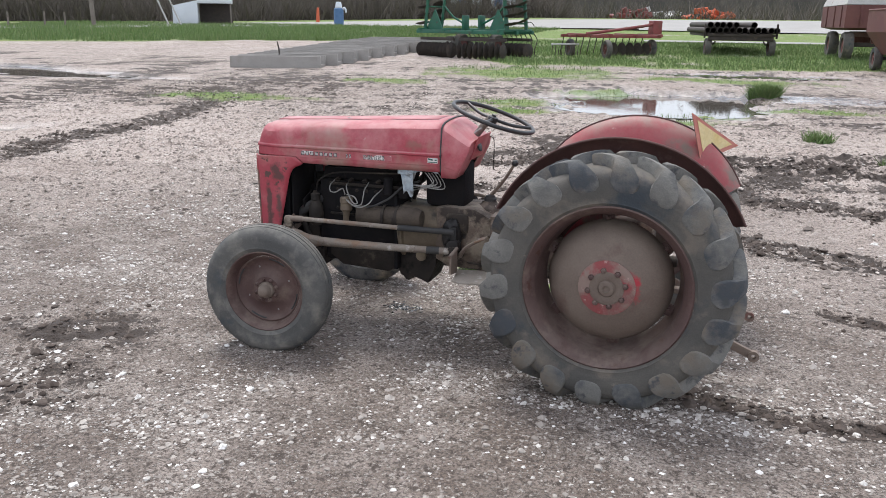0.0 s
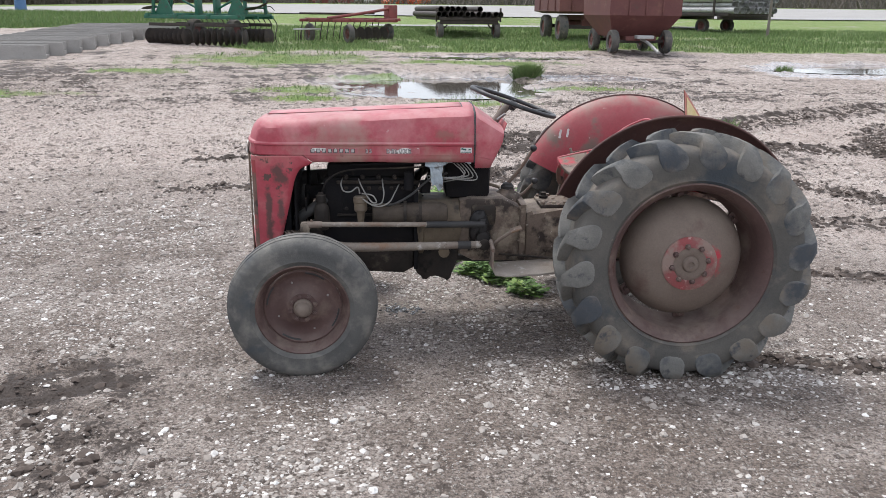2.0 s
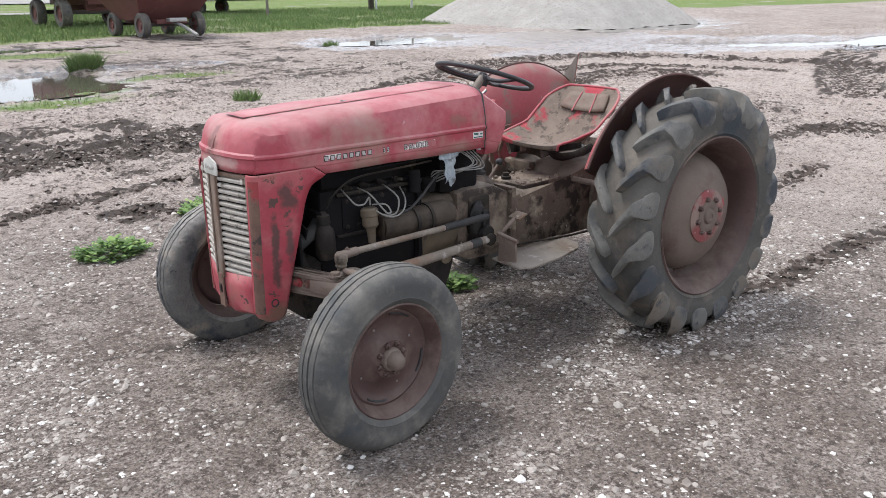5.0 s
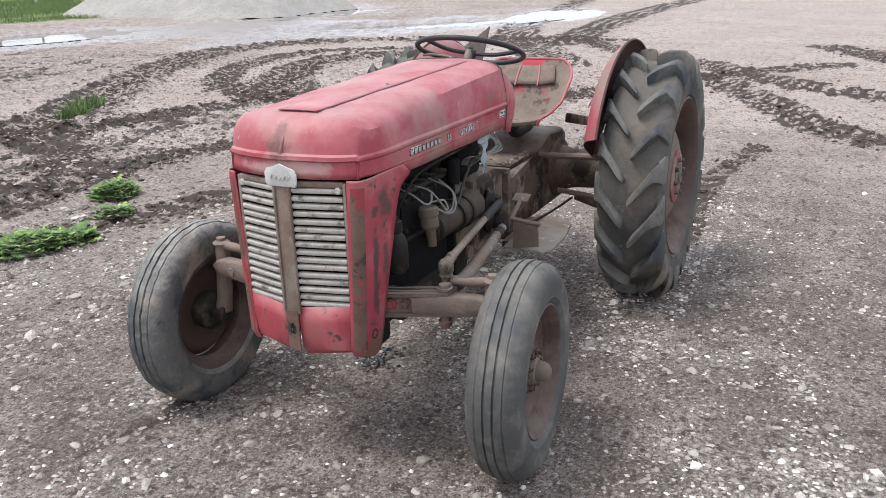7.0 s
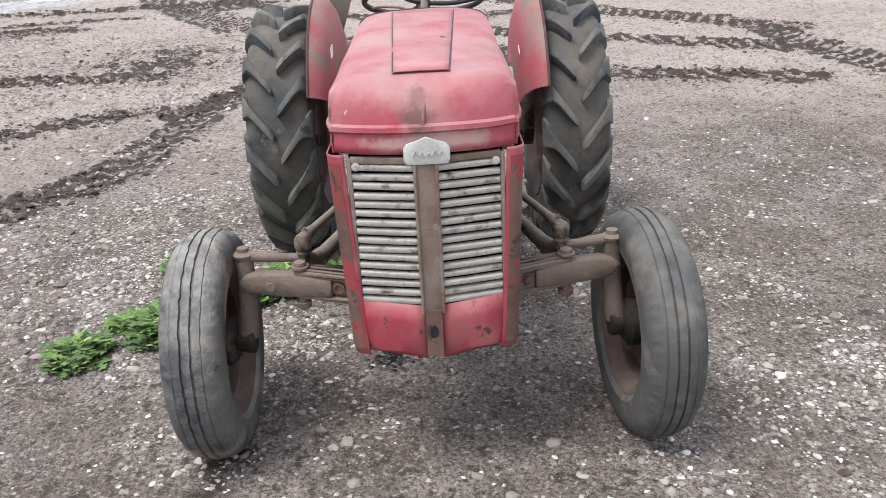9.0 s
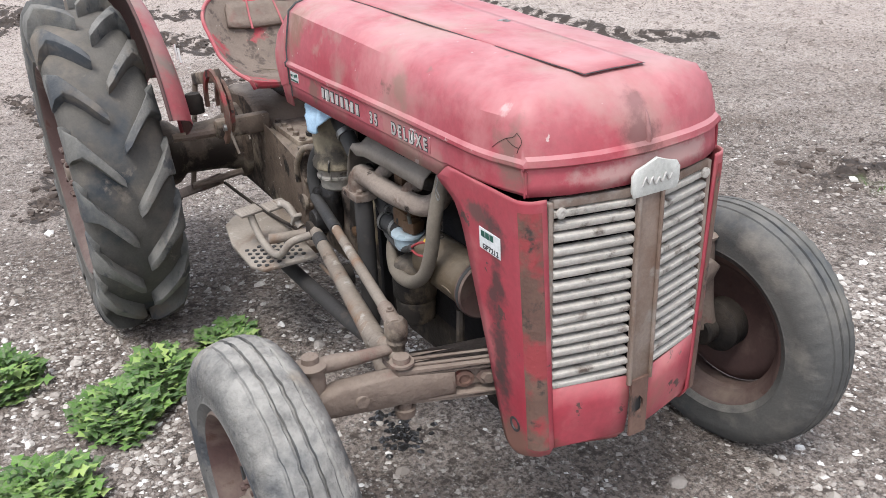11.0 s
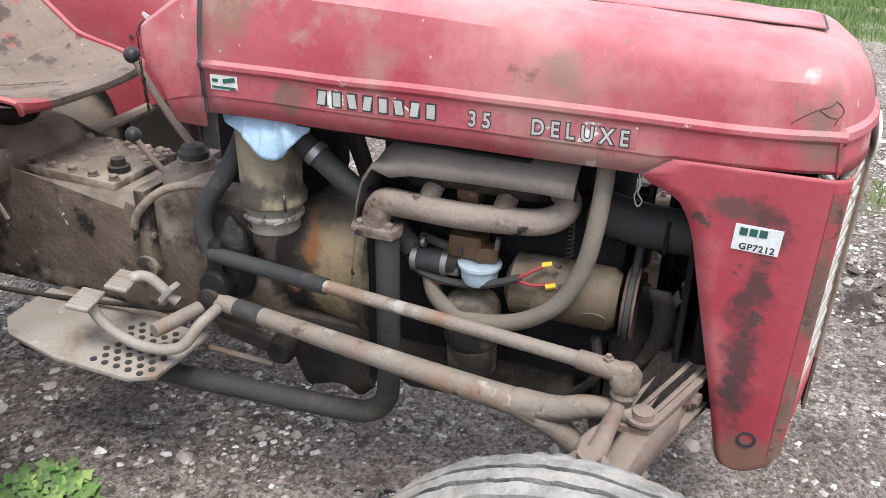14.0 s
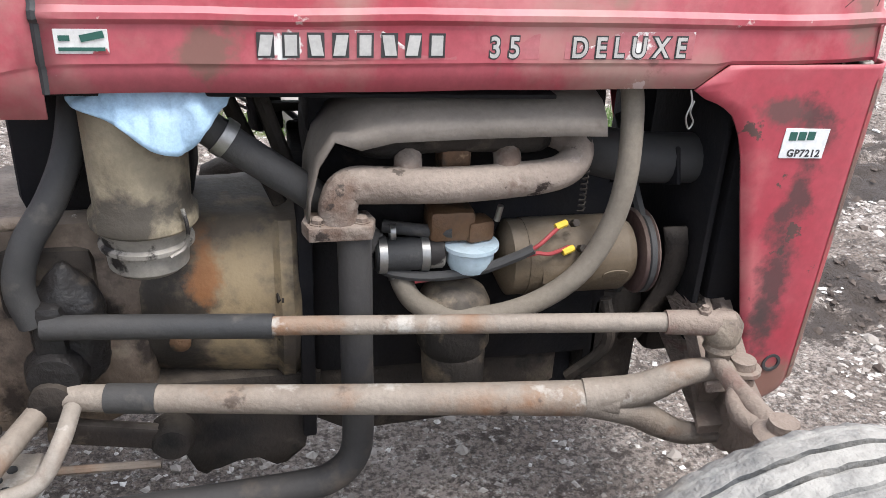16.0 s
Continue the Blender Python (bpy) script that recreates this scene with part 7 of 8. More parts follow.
axle = swept(part("front_axle", beam_across(0.36, 0.512, 0.578, -1.828, -1.775, 0.004), axle_mud, tractor, "mud-covered front axle beam"))
for z0_, z1_ in ((0.574, 0.588), (0.503, 0.516)):
    swept(part("axle_flange", beam_across(0.415, z0_, z1_, -1.844, -1.768, 0.004), axle_mud, axle))
for x in (-1.80, -1.826):
    swept(part("axle_ridge", beam_across(0.40, 0.587, 0.593, x - 0.005, x + 0.005, 0.002), axle_mud, axle))
part("axle_pivot", box(B(), (-1.95, 0, 0.50), (0.16, 0.20, 0.14), (0, 0, 0), 0.02), iron, axle)
for s in (-1, 1):
    out = 0.03 if s > 0 else 0.0
    bm = slab(B(), [(s * 0.30, 0.516), (s * 0.30, 0.572), (s * 0.42, 0.577), (s * (0.50 + out), 0.577), (s * (0.54 + out), 0.568), (s * (0.565 + out), 0.545), (s * (0.54 + out), 0.512), (s * 0.44, 0.505)], "x", -1.848, -1.802, 0.010)
    arm = swept(part("axle_extension", bm, axle_mud, axle, smooth=50))
    for k, y in enumerate((0.235, 0.28, 0.325, 0.37)):
        if k % 2 == 0 or s < 0:
            swept(part("axle_bolt", lathe(B(), (-1.829, s * y, 0.546), (-1, 0, 0), [(0.020, 0), (0.020, 0.006), (0.0135, 0.006), (0.0125, 0.016), (0.0, 0.016)], 6), axle_mud if s > 0 else rusty_edge, axle, smooth=30))
        else:
            swept(part("bolt_hole", lathe(B(), (-1.828, s * y, 0.546), (-1, 0, 0), [(0.0, 0.003), (0.012, 0.003), (0.012, 0.009), (0.020, 0.007), (0.021, 0.0)], 16), rusty_edge, axle))
    swept(part("marked_bolt", lathe(B(), (-1.848, s * (0.462 + out), 0.535), (-1, 0, 0), [(0.022, 0), (0.022, 0.004), (0.017, 0.004), (0.014, 0.012), (0.0, 0.012)], 16), rod_steel if s < 0 else axle_mud, arm, "bolt ringed in white paint" if s < 0 else ""))
    if s < 0:
        swept(part("paint_ring", lathe(B(), (-1.8525, s * 0.462, 0.535), (-1, 0, 0), [(0.016, 0), (0.02, 0), (0.02, 0.001), (0.016, 0.001)], 24, True), white_paint, arm))
    ky = 0.545 + out
    pin = part("kingpin", tube(B(), [(-1.80, s * ky, 0.63), (-1.80, s * ky, 0.56), (-1.802, s * (ky + 0.01), 0.42), (-1.808, s * (ky + 0.02), 0.35)], (0.025, 0.033), 16), axle_mud, tractor, "muddy steering upright")
    part("spindle", cyl(B(), (-1.812, s * (ky - 0.005), 0.337), (-1.812, s * 0.65, 0.337), 0.042, 0.03, n=20, round_=0.006), iron, pin)
    part("castle_nut", lathe(B(), (-1.80, s * ky, 0.618), (0, 0, 1), [(0.032, 0), (0.034, 0.008), (0.026, 0.014), (0.019, 0.016), (0.018, 0.028), (0.0, 0.030)], 14), axle_mud, pin, smooth=30)
    bm = tube(B(), [(-1.80, s * ky, 0.620), (-1.806, s * (ky - 0.05), 0.615), (-1.812, s * 0.45, 0.612), (-1.818, s * 0.385, 0.612)], (0.019, 0.0115), 12)
    tube(bm, [(-1.80, s * ky, 0.618), (-1.785, s * (ky - 0.05), 0.61), (-1.793, s * (ky - 0.09), 0.609), (-1.811, s * 0.455, 0.611)], (0.016, 0.009), 10)
    part("steering_arm", bm, axle_mud, pin, "dusty forged steering arm", smooth=60)
    link = part("drag_link", tube(B(), [(-1.815, s * 0.388, 0.670), (-1.765, s * 0.377, 0.670), (-1.2, s * 0.257, 0.638), (-0.90, s * 0.195, 0.622)], 0.0135, 12, 1, False), rod_steel, tractor, "steel drag link with a worn ball joint")
    part("black_end", tube(B(), [(-1.21, s * 0.259, 0.638), (-0.98, s * 0.212, 0.627), (-0.90, s * 0.196, 0.622)], 0.0175, 12, 1, False), hose_black, link, "oil-blackened rear end")
    part("clamp_bolt", lathe(B(), (-1.79, s * 0.383, 0.683), (0, 0, 1), [(0.009, 0), (0.009, 0.008), (0.005, 0.008), (0.005, 0.014), (0.0, 0.014)], 6), axle_mud, link, smooth=30)
    part("link_sleeve", tube(B(), [(-1.74, s * 0.3715, 0.6685), (-1.80, s * 0.3845, 0.670), (-1.83, s * 0.392, 0.668)], (0.017, 0.0195), 12, 2), axle_mud, link)
    part("stained_band", tube(B(), [(-0.975, s * 0.2273, 0.5192), (-1.045, s * 0.2415, 0.5213)], 0.0217, 16, 1, False), hose_black, tractor, "oil-blackened band on the rod")
    rod = part("radius_rod", tube(B(), [(-0.90, s * 0.212, 0.517), (-1.20, s * 0.273, 0.526), (-1.45, s * 0.324, 0.536), (-1.60, s * 0.354, 0.543), (-1.685, s * 0.371, 0.547)], (0.019, 0.0275), 18, 4), rod_steel, tractor, "thick bare steel radius rod")
    bm = tube(B(), [(-1.64, s * 0.362, 0.547), (-1.715, s * 0.378, 0.563), (-1.762, s * 0.387, 0.588), (-1.80, s * 0.392, 0.598), (-1.845, s * 0.396, 0.596)], (0.027, 0.014), 16, 5)
    tube(bm, [(-1.64, s * 0.362, 0.545), (-1.71, s * 0.377, 0.527), (-1.75, s * 0.385, 0.505), (-1.79, s * 0.391, 0.4885), (-1.845, s * 0.396, 0.486)], (0.027, 0.014), 16, 5)
    part("rod_fork", bm, rod_steel, rod, "heavy open fork clasping the axle", smooth=60)
    bm = cyl(B(), (-1.858, s * 0.397, 0.462), (-1.858, s * 0.397, 0.605), 0.016, n=12)
    lathe(bm, (-1.858, s * 0.397, 0.596), (0, 0, 1), [(0.0, 0), (0.027, 0), (0.027, 0.006), (0.019, 0.006), (0.018, 0.018), (0.0, 0.02)], 16)
    lathe(bm, (-1.858, s * 0.397, 0.486), (0, 0, -1), [(0.0, 0), (0.024, 0), (0.022, 0.018), (0.0, 0.022)], 16)
    part("fork_bolt", bm, axle_mud, rod, smooth=40)
    part("ball_boot", lathe(B(), (-1.822, s * 0.387, 0.604), (0, 0, 1), [(0.0, 0), (0.015, 0.0), (0.018, 0.018), (0.0235, 0.026), (0.021, 0.034), (0.0255, 0.044), (0.0255, 0.068), (0.017, 0.080), (0.0, 0.082)], 20), gear_iron, link, "perished black rubber boot")
    part("rod_bush", lathe(B(), (-0.90, s * 0.18, 0.517), (0, s, 0), [(0.03, 0), (0.03, 0.05), (0.015, 0.055), (0.0, 0.055)], 16), iron, rod)

cloth_grey = surface("dirty_pale_rag", (0.30, 0.35, 0.39), (0.42, 0.47, 0.50), 16.0, 0.9, 0, 0.3, 200, [((0.10, 0.10, 0.10), 14, 0.54, 0.68)])
# rag stuffed over the air cleaner
def rag_point(u, v, cx, cy, top, rx, ry, drop):
    a = 2 * math.pi * u
    r = v ** 0.75 * (1 + 0.05 * math.sin(3 * a + 1.0))
    p_ = Vector((math.cos(a) * r * 2.2, math.sin(a) * r * 2.2, v * 1.6))
    crease = 0.008 * noise.noise(p_ * 1.2) + 0.004 * noise.noise(p_ * 3.1 + Vector((4, 1, 2)))
    fold = 0.0045 * v * math.sin(8 * a + 2.5 * v + 1.5 * math.sin(3 * a))
    hang = 0.30 + 0.70 * max(0.0, math.sin(a - 0.08)) ** 1.5 + 0.10 * math.sin(4 * a + 0.5)
    return (cx + (rx * r + fold) * math.cos(a) + crease, cy + (ry * r + fold) * math.sin(a) + crease, top - drop * v ** 2.2 * hang + crease)


rows = [[rag_point(u, v, -1.078, 0.190, 0.992, 0.098, 0.068, 0.094) for u in np.linspace(0, 1, 120)] for v in np.linspace(0.02, 1, 30)]
tagged(part("blue_rag", sheet(B(), rows), cloth_blue, None, smooth=60, solid=0.003), "crumpled light blue rag stuffed over the air cleaner", "rag")
def crumple(x, y, z):
    d = noise.noise(Vector((x * 38, y * 20, z * 30)))
    e = noise.noise(Vector((x * 80 + 3, y * 40, z * 22)))
    return (x + 0.007 * d, y - 0.013 * d - 0.008 * e, z + 0.005 * e)


rows = [[crumple(-1.165 + (0.075 - 0.02 * u) * (v - 0.5) + 0.012 * u, -0.238, 0.978 - 0.150 * u + 0.018 * math.sin(6 * v)) for v in np.linspace(0, 1, 24)] for u in np.linspace(0, 1, 30)]
rows2 = [[crumple(-1.215 + 0.235 * v, -0.243, 0.987 - (0.045 - 0.02 * v) * u - 0.012 * math.sin(7 * v)) for v in np.linspace(0, 1, 50)] for u in np.linspace(0, 1, 10)]
bm = sheet(B(), rows)
tagged(part("blue_rag", sheet(bm, rows2), cloth_grey, None, smooth=60, solid=0.003), "dirty pale blue rag hanging from the bonnet edge", "rag")


# ---- the yard behind ----
def gz_at(x, y):
    return float(ground_at(np.array([x]), np.array([y]))[0][0])


green_paint = surface("green_implement_paint", (0.012, 0.10, 0.06), (0.02, 0.13, 0.075), 4.0, 0.5, 0, 0.05, 60, [((0.06, 0.06, 0.045), 7, 0.56, 0.7)])
dark_steel = surface("dark_rusty_steel", (0.045, 0.038, 0.034), (0.075, 0.058, 0.048), 6.0, 0.7, 0.3, 0.2, 80, [((0.15, 0.11, 0.085), 8, 0.6, 0.75)])
old_red = surface("old_red_implement_paint", (0.19, 0.035, 0.035), (0.25, 0.06, 0.055), 4.0, 0.6, 0, 0.1, 60, [((0.12, 0.06, 0.04), 5, 0.5, 0.7)])
wagon_red = surface("rusted_wagon_red", (0.115, 0.038, 0.036), (0.155, 0.06, 0.052), 1.6, 0.7, 0, 0.1, 40, [((0.18, 0.095, 0.065), 2.5, 0.58, 0.75), ((0.09, 0.045, 0.035), 4, 0.6, 0.7)])
wagon_grey = surface("grey_wagon_board", (0.40, 0.39, 0.37), (0.48, 0.47, 0.45), 2.0, 0.7, 0, 0.1, 40, [((0.2, 0.12, 0.09), 3, 0.6, 0.7)])
pipe_pale = surface("galvanised_pipe", (0.40, 0.40, 0.39), (0.50, 0.49, 0.48), 3.0, 0.5, 0.5, 0.05, 40, [((0.26, 0.22, 0.19), 4, 0.58, 0.7)])
concrete = surface("weathered_concrete", (0.30, 0.285, 0.265), (0.38, 0.36, 0.335), 1.5, 0.9, 0, 0.3, 40, [((0.22, 0.195, 0.17), 2.5, 0.55, 0.75)])
road_pale = surface("pale_concrete_road", (0.30, 0.288, 0.27), (0.35, 0.338, 0.318), 0.5, 0.9, 0, 0.1, 20, [((0.36, 0.34, 0.31), 0.9, 0.58, 0.75)])
gravel_heap = surface("heap_gravel", (0.33, 0.31, 0.285), (0.41, 0.39, 0.36), 1.5, 0.95, 0, 0.8, 28, [((0.24, 0.22, 0.20), 9, 0.52, 0.68)])
timber = surface("weathered_grey_timber", (0.235, 0.205, 0.18), (0.30, 0.27, 0.24), 7.0, 0.85, 0, 0.4, 60, [((0.10, 0.082, 0.07), 9, 0.56, 0.68)])
pole_wood = surface("grey_pole_wood", (0.17, 0.145, 0.12), (0.22, 0.19, 0.165), 3.0, 0.9, 0, 0.2, 40)
shed_white = surface("white_sheet_metal", (0.60, 0.64, 0.68), (0.68, 0.71, 0.74), 1.0, 0.5, 0.1, 0.05, 20, [((0.42, 0.42, 0.42), 2, 0.6, 0.75)])
blue_paint = surface("blue_painted_metal", (0.06, 0.14, 0.28), (0.09, 0.18, 0.33), 3.0, 0.5, 0, 0.05, 40)
orange_paint = surface("orange_plastic", (0.55, 0.10, 0.04), (0.6, 0.14, 0.06), 3.0, 0.6, 0, 0.05, 40)
bark = surface("grey_brown_bark", (0.075, 0.062, 0.052), (0.11, 0.095, 0.08), 3.0, 0.95, 0, 0.4, 30)
leafless = pebble_tones("bare_twigs", (0.055, 0.045, 0.036), (0.085, 0.068, 0.055), (0.13, 0.105, 0.085))
blade_green = pebble_tones("grass_blades", (0.065, 0.14, 0.026), (0.12, 0.215, 0.042), (0.22, 0.26, 0.10))
leaf_green = pebble_tones("weed_leaves", (0.035, 0.10, 0.016), (0.12, 0.25, 0.04), (0.30, 0.42, 0.11))


# -- timbers on the ground --
def beam(x, y, turn, length, w, h_):
    bm = B()
    n = 12
    rows = []
    r = random.Random(int(x * 100))
    prof = [(-0.5, 0.03), (-0.5, 0.9), (-0.42, 1.0), (0.4, 1.0), (0.5, 0.92), (0.5, 0.06), (0.43, 0.0), (-0.44, 0.0)]
    for k in range(n + 1):
        jit = [(r.uniform(-0.03, 0.03), r.uniform(-0.03, 0.03)) for _ in prof]
        rows.append([bm.verts.new((length * k / n, (a + j) * w, (b + i) * h_)) for (a, b), (j, i) in zip(prof, jit)])
    for p, q in zip(rows, rows[1:]):
        for k in range(len(prof)):
            bm.faces.new((p[k], p[(k + 1) % len(prof)], q[(k + 1) % len(prof)], q[k]))
    bm.faces.new(rows[0][::-1]), bm.faces.new(rows[-1])
    ob = part("timber_beam", bm, timber, None, at=pose(x, y, gz_at(x, y) - 0.01, 0, 0, turn), smooth=35)
    return tagged(ob, "split grey weathered timber beam lying on the gravel", "timber", "timbers on the ground")


beam(-1.447, -2.34, -79, 1.2, 0.10, 0.135)
beam(-1.552, -2.37, -80, 1.17, 0.085, 0.13)


# -- wheels for wagons and trailers --
def plain_wheel(parent, x, y, z, r, w, axis=(1, 0, 0)):
    o = Vector((x, y, z))
    ax = Vector(axis)
    tyre_ = part("wheel", lathe(B(), o - ax * w / 2, ax, [(r * 0.58, 0), (r * 0.9, -w * 0.04), (r, w * 0.2), (r, w * 0.8), (r * 0.9, w * 1.04), (r * 0.58, w)], 24, True), rubber, parent, "dusty rubber wheel")
    part("rim", lathe(B(), o - ax * w * 0.35, ax, [(0.0, 0), (r * 0.2, -0.02), (r * 0.3, 0.03), (r * 0.6, 0), (r * 0.6, w * 0.7), (r * 0.3, w * 0.66), (r * 0.2, w * 0.72), (0, w * 0.7)], 20), wagon_red, tyre_)


# -- pipe trailer, seen end on --
def pipe_mesh(radius, length, wall=0.012):
    return lathe(B(), (0, 0, 0), (0, 1, 0), [(radius - wall, 0), (radius, 0), (radius, length), (radius - wall, length)], 16, True)


tx, ty = 1.1, 27.4
tz = gz_at(tx, ty)
trailer = thing("pipe_trailer", "low two-wheeled trailer stacked with dark steel pipes", "trailer", at=pose(tx, ty, tz, 0, 0, 8))
part("deck", box(B(), (0, 2.6, 0.72), (2.3, 5.6, 0.10), (0, 0, 0), 0.01), dark_steel, trailer)
part("cross_bar", box(B(), (0, -0.1, 0.60), (2.2, 0.12, 0.14), (0, 0, 0), 0.01), dark_steel, trailer)
for s in (-1, 1):
    part("stake", box(B(), (s * 1.22, 0.0, 0.86), (0.06, 0.08, 0.5), (0, 0, 0), 0.01), dark_steel, trailer)
    plain_wheel(trailer, s * 1.08, 0.1, 0.30, 0.31, 0.20)
    part("leaf_spring", tube(B(), [(s * 0.9, -0.4, 0.5), (s * 0.9, 0.1, 0.4), (s * 0.9, 0.6, 0.5)], 0.03, 6), dark_steel, trailer)
dark_pipe = part("steel_pipe", pipe_mesh(0.105, 5.8), dark_steel, None)
tagged(dark_pipe, "dark steel irrigation pipe stacked on a trailer", "pipe", "pipes on the trailer")
spots_ = [(-1.16 + 0.213 * k, 0.0, 0.88) for k in range(12)] + [(-1.05 + 0.213 * k, 0.1, 1.065) for k in (0, 1, 2, 3, 4, 7)]
base = pose(tx, ty, tz, 0, 0, 8)
for i, q in enumerate(spots_):
    m = base @ pose(q[0], q[1] + 0.12 * math.sin(i * 2.3) - 0.2, q[2])
    if i == 0:
        dark_pipe.matrix_basis = m
    else:
        copy_thing(dark_pipe, m)

# -- big pipe stack on a trailer --
px_, py_ = 14.2, 33.0
pz_ = gz_at(px_, py_)
base = pose(px_, py_, pz_, 0, 0, 32)
rack = thing("pipe_rack", "long low trailer carrying a high stack of pale pipes", "trailer", at=base)
part("deck", box(B(), (0, 4.2, 0.80), (3.3, 8.2, 0.12), (0, 0, 0), 0.01), dark_steel, rack)
for y in (0.5, 3.5, 7.0):
    part("bolster", box(B(), (0, y, 0.68), (3.5, 0.14, 0.14), (0, 0, 0), 0.01), dark_steel, rack)
for s in (-1, 1):
    for y in (2.0, 6.5):
        plain_wheel(rack, s * 0.9, y, 0.32, 0.33, 0.24)
    part("stake", box(B(), (s * 1.72, 0.8, 1.3), (0.07, 0.09, 1.2), (0, 0, 0), 0.01), dark_steel, rack)
pale_pipe = part("pale_pipe", pipe_mesh(0.135, 8.4), pipe_pale, None)
tagged(pale_pipe, "long pale galvanised pipe in a stack", "pipe", "stacked pale pipes")
i = 0
rr_ = random.Random(3)
for row in range(6):
    for k in range(12 - (row % 2)):
        m = base @ pose(-1.5 + 0.272 * k + (0.136 if row % 2 else 0), rr_.uniform(-0.25, 0.1) + (0.6 if k > 9 and row == 4 else 0) * -1, 0.995 + 0.236 * row)
        if i == 0:
            pale_pipe.matrix_basis = m
        else:
            copy_thing(pale_pipe, m)
        i += 1

# -- wagons --
def hopper(bm, bx, by, tx_, ty_, z0, z1, z2):
    """A box that tapers below its waist."""
    a = [bm.verts.new((sx * bx, sy * by, z0)) for sx, sy in ((-1, -1), (1, -1), (1, 1), (-1, 1))]
    b = [bm.verts.new((sx * tx_, sy * ty_, z1)) for sx, sy in ((-1, -1), (1, -1), (1, 1), (-1, 1))]
    c = [bm.verts.new((sx * tx_, sy * ty_, z2)) for sx, sy in ((-1, -1), (1, -1), (1, 1), (-1, 1))]
    bm.faces.new(a[::-1])
    for p, q in ((a, b), (b, c)):
        for k in range(4):
            bm.faces.new((p[k], p[(k + 1) % 4], q[(k + 1) % 4], q[k]))
    return bm


wx, wy = 5.55, 21.3
wagon = thing("grain_wagon", "rust-red gravity wagon with a tapered box and drawbar", "wagon", "farm wagons", at=pose(wx, wy, gz_at(wx, wy), 0, 0, 4))
body = part("box", hopper(B(), 0.75, 0.75, 1.06, 1.35, 0.48, 1.08, 1.66), wagon_red, wagon, solid=0.03, smooth=0)
part("top_rim", tube(B(), [(-1.06, -1.35, 1.66), (1.06, -1.35, 1.66), (1.06, 1.35, 1.66), (-1.06, 1.35, 1.66), (-1.06, -1.35, 1.66)], 0.035, 6, 1, False), wagon_red, body)
for x in (-0.5, 0.0, 0.5):
    part("rib", box(B(), (x, -1.37, 1.37), (0.05, 0.04, 0.56), (0, 0, 0), 0.008), wagon_red, body)
part("chassis", box(B(), (0, 0, 0.42), (0.9, 2.2, 0.12), (0, 0, 0), 0.01), wagon_red, wagon)
for y in (-0.95, 0.95):
    part("axle", box(B(), (0, y, 0.34), (1.5, 0.09, 0.09), (0, 0, 0), 0.01), dark_steel, wagon)
    for s in (-1, 1):
        plain_wheel(wagon, s * 0.80, y, 0.33, 0.34, 0.2)
part("drawbar", tube(B(), [(0, -0.95, 0.42), (0.05, -1.5, 0.33), (0.1, -2.3, 0.08)], 0.045, 8), pipe_pale, wagon)
part("drawbar_bracket", box(B(), (0, -1.35, 0.47), (0.5, 0.25, 0.1), (0, 0, 0), 0.01), pipe_pale, wagon)

wx, wy = 5.5, 27.8
wagon2 = thing("grain_wagon", "large rust-red grain wagon with grey upper boards", "wagon", "farm wagons", at=pose(wx, wy, gz_at(wx, wy), 0, 0, 4))
body = part("box", hopper(B(), 1.15, 1.7, 1.45, 2.0, 0.95, 1.02, 1.72), wagon_red, wagon2, solid=0.03, smooth=0)
bm = hopper(B(), 1.46, 2.0, 1.36, 1.9, 1.74, 2.0, 2.25)
part("upper_board", bm, wagon_grey, body, solid=0.03, smooth=0)
for x in (-1.0, -0.35, 0.35, 1.0):
    part("rib", box(B(), (x, -2.02, 1.38), (0.06, 0.05, 0.68), (0, 0, 0), 0.008), wagon_red, body)
for s in (-1, 1):
    for y in (-1.4, -0.3, 1.0):
        part("rib", box(B(), (s * 1.47, y, 1.38), (0.05, 0.06, 0.68), (0, 0, 0), 0.008), wagon_red, body)
part("chassis", box(B(), (0, 0, 0.80), (1.0, 3.6, 0.18), (0, 0, 0), 0.01), wagon_red, wagon2)
for y in (-1.5, 0.9):
    part("axle", box(B(), (0, y, 0.48), (2.3, 0.12, 0.14), (0, 0, 0), 0.01), dark_steel, wagon2)
    part("bolster", box(B(), (0, y, 0.66), (1.0, 0.14, 0.3), (0, 0, 0), 0.01), wagon_red, wagon2)
    for s in (-1, 1):
        plain_wheel(wagon2, s * 1.22, y, 0.44, 0.45, 0.28)

# -- green disc harrow with its wings folded up --
hx, hy = -7.65, 23.7
harrow = thing("disc_harrow", "green disc harrow with folded upright wings", "harrow", at=pose(hx, hy, gz_at(hx, hy), 0, 0, -22))
for y in (-0.8, 0.0, 0.9):
    part("frame_bar", box(B(), (0, y, 0.86), (3.7, 0.12, 0.12), (0, 0, 0), 0.01), green_paint, harrow)
for x in (-1.7, -0.6, 0.6, 1.7):
    part("frame_bar", box(B(), (x, 0.05, 0.92), (0.12, 1.9, 0.1), (0, 0, 0), 0.01), green_paint, harrow)
for x in (-0.35, 0.35):
    part("mast", box(B(), (x, 0.0, 1.15), (0.10, 0.3, 0.5), (0, 0, 0), 0.01), green_paint, harrow)
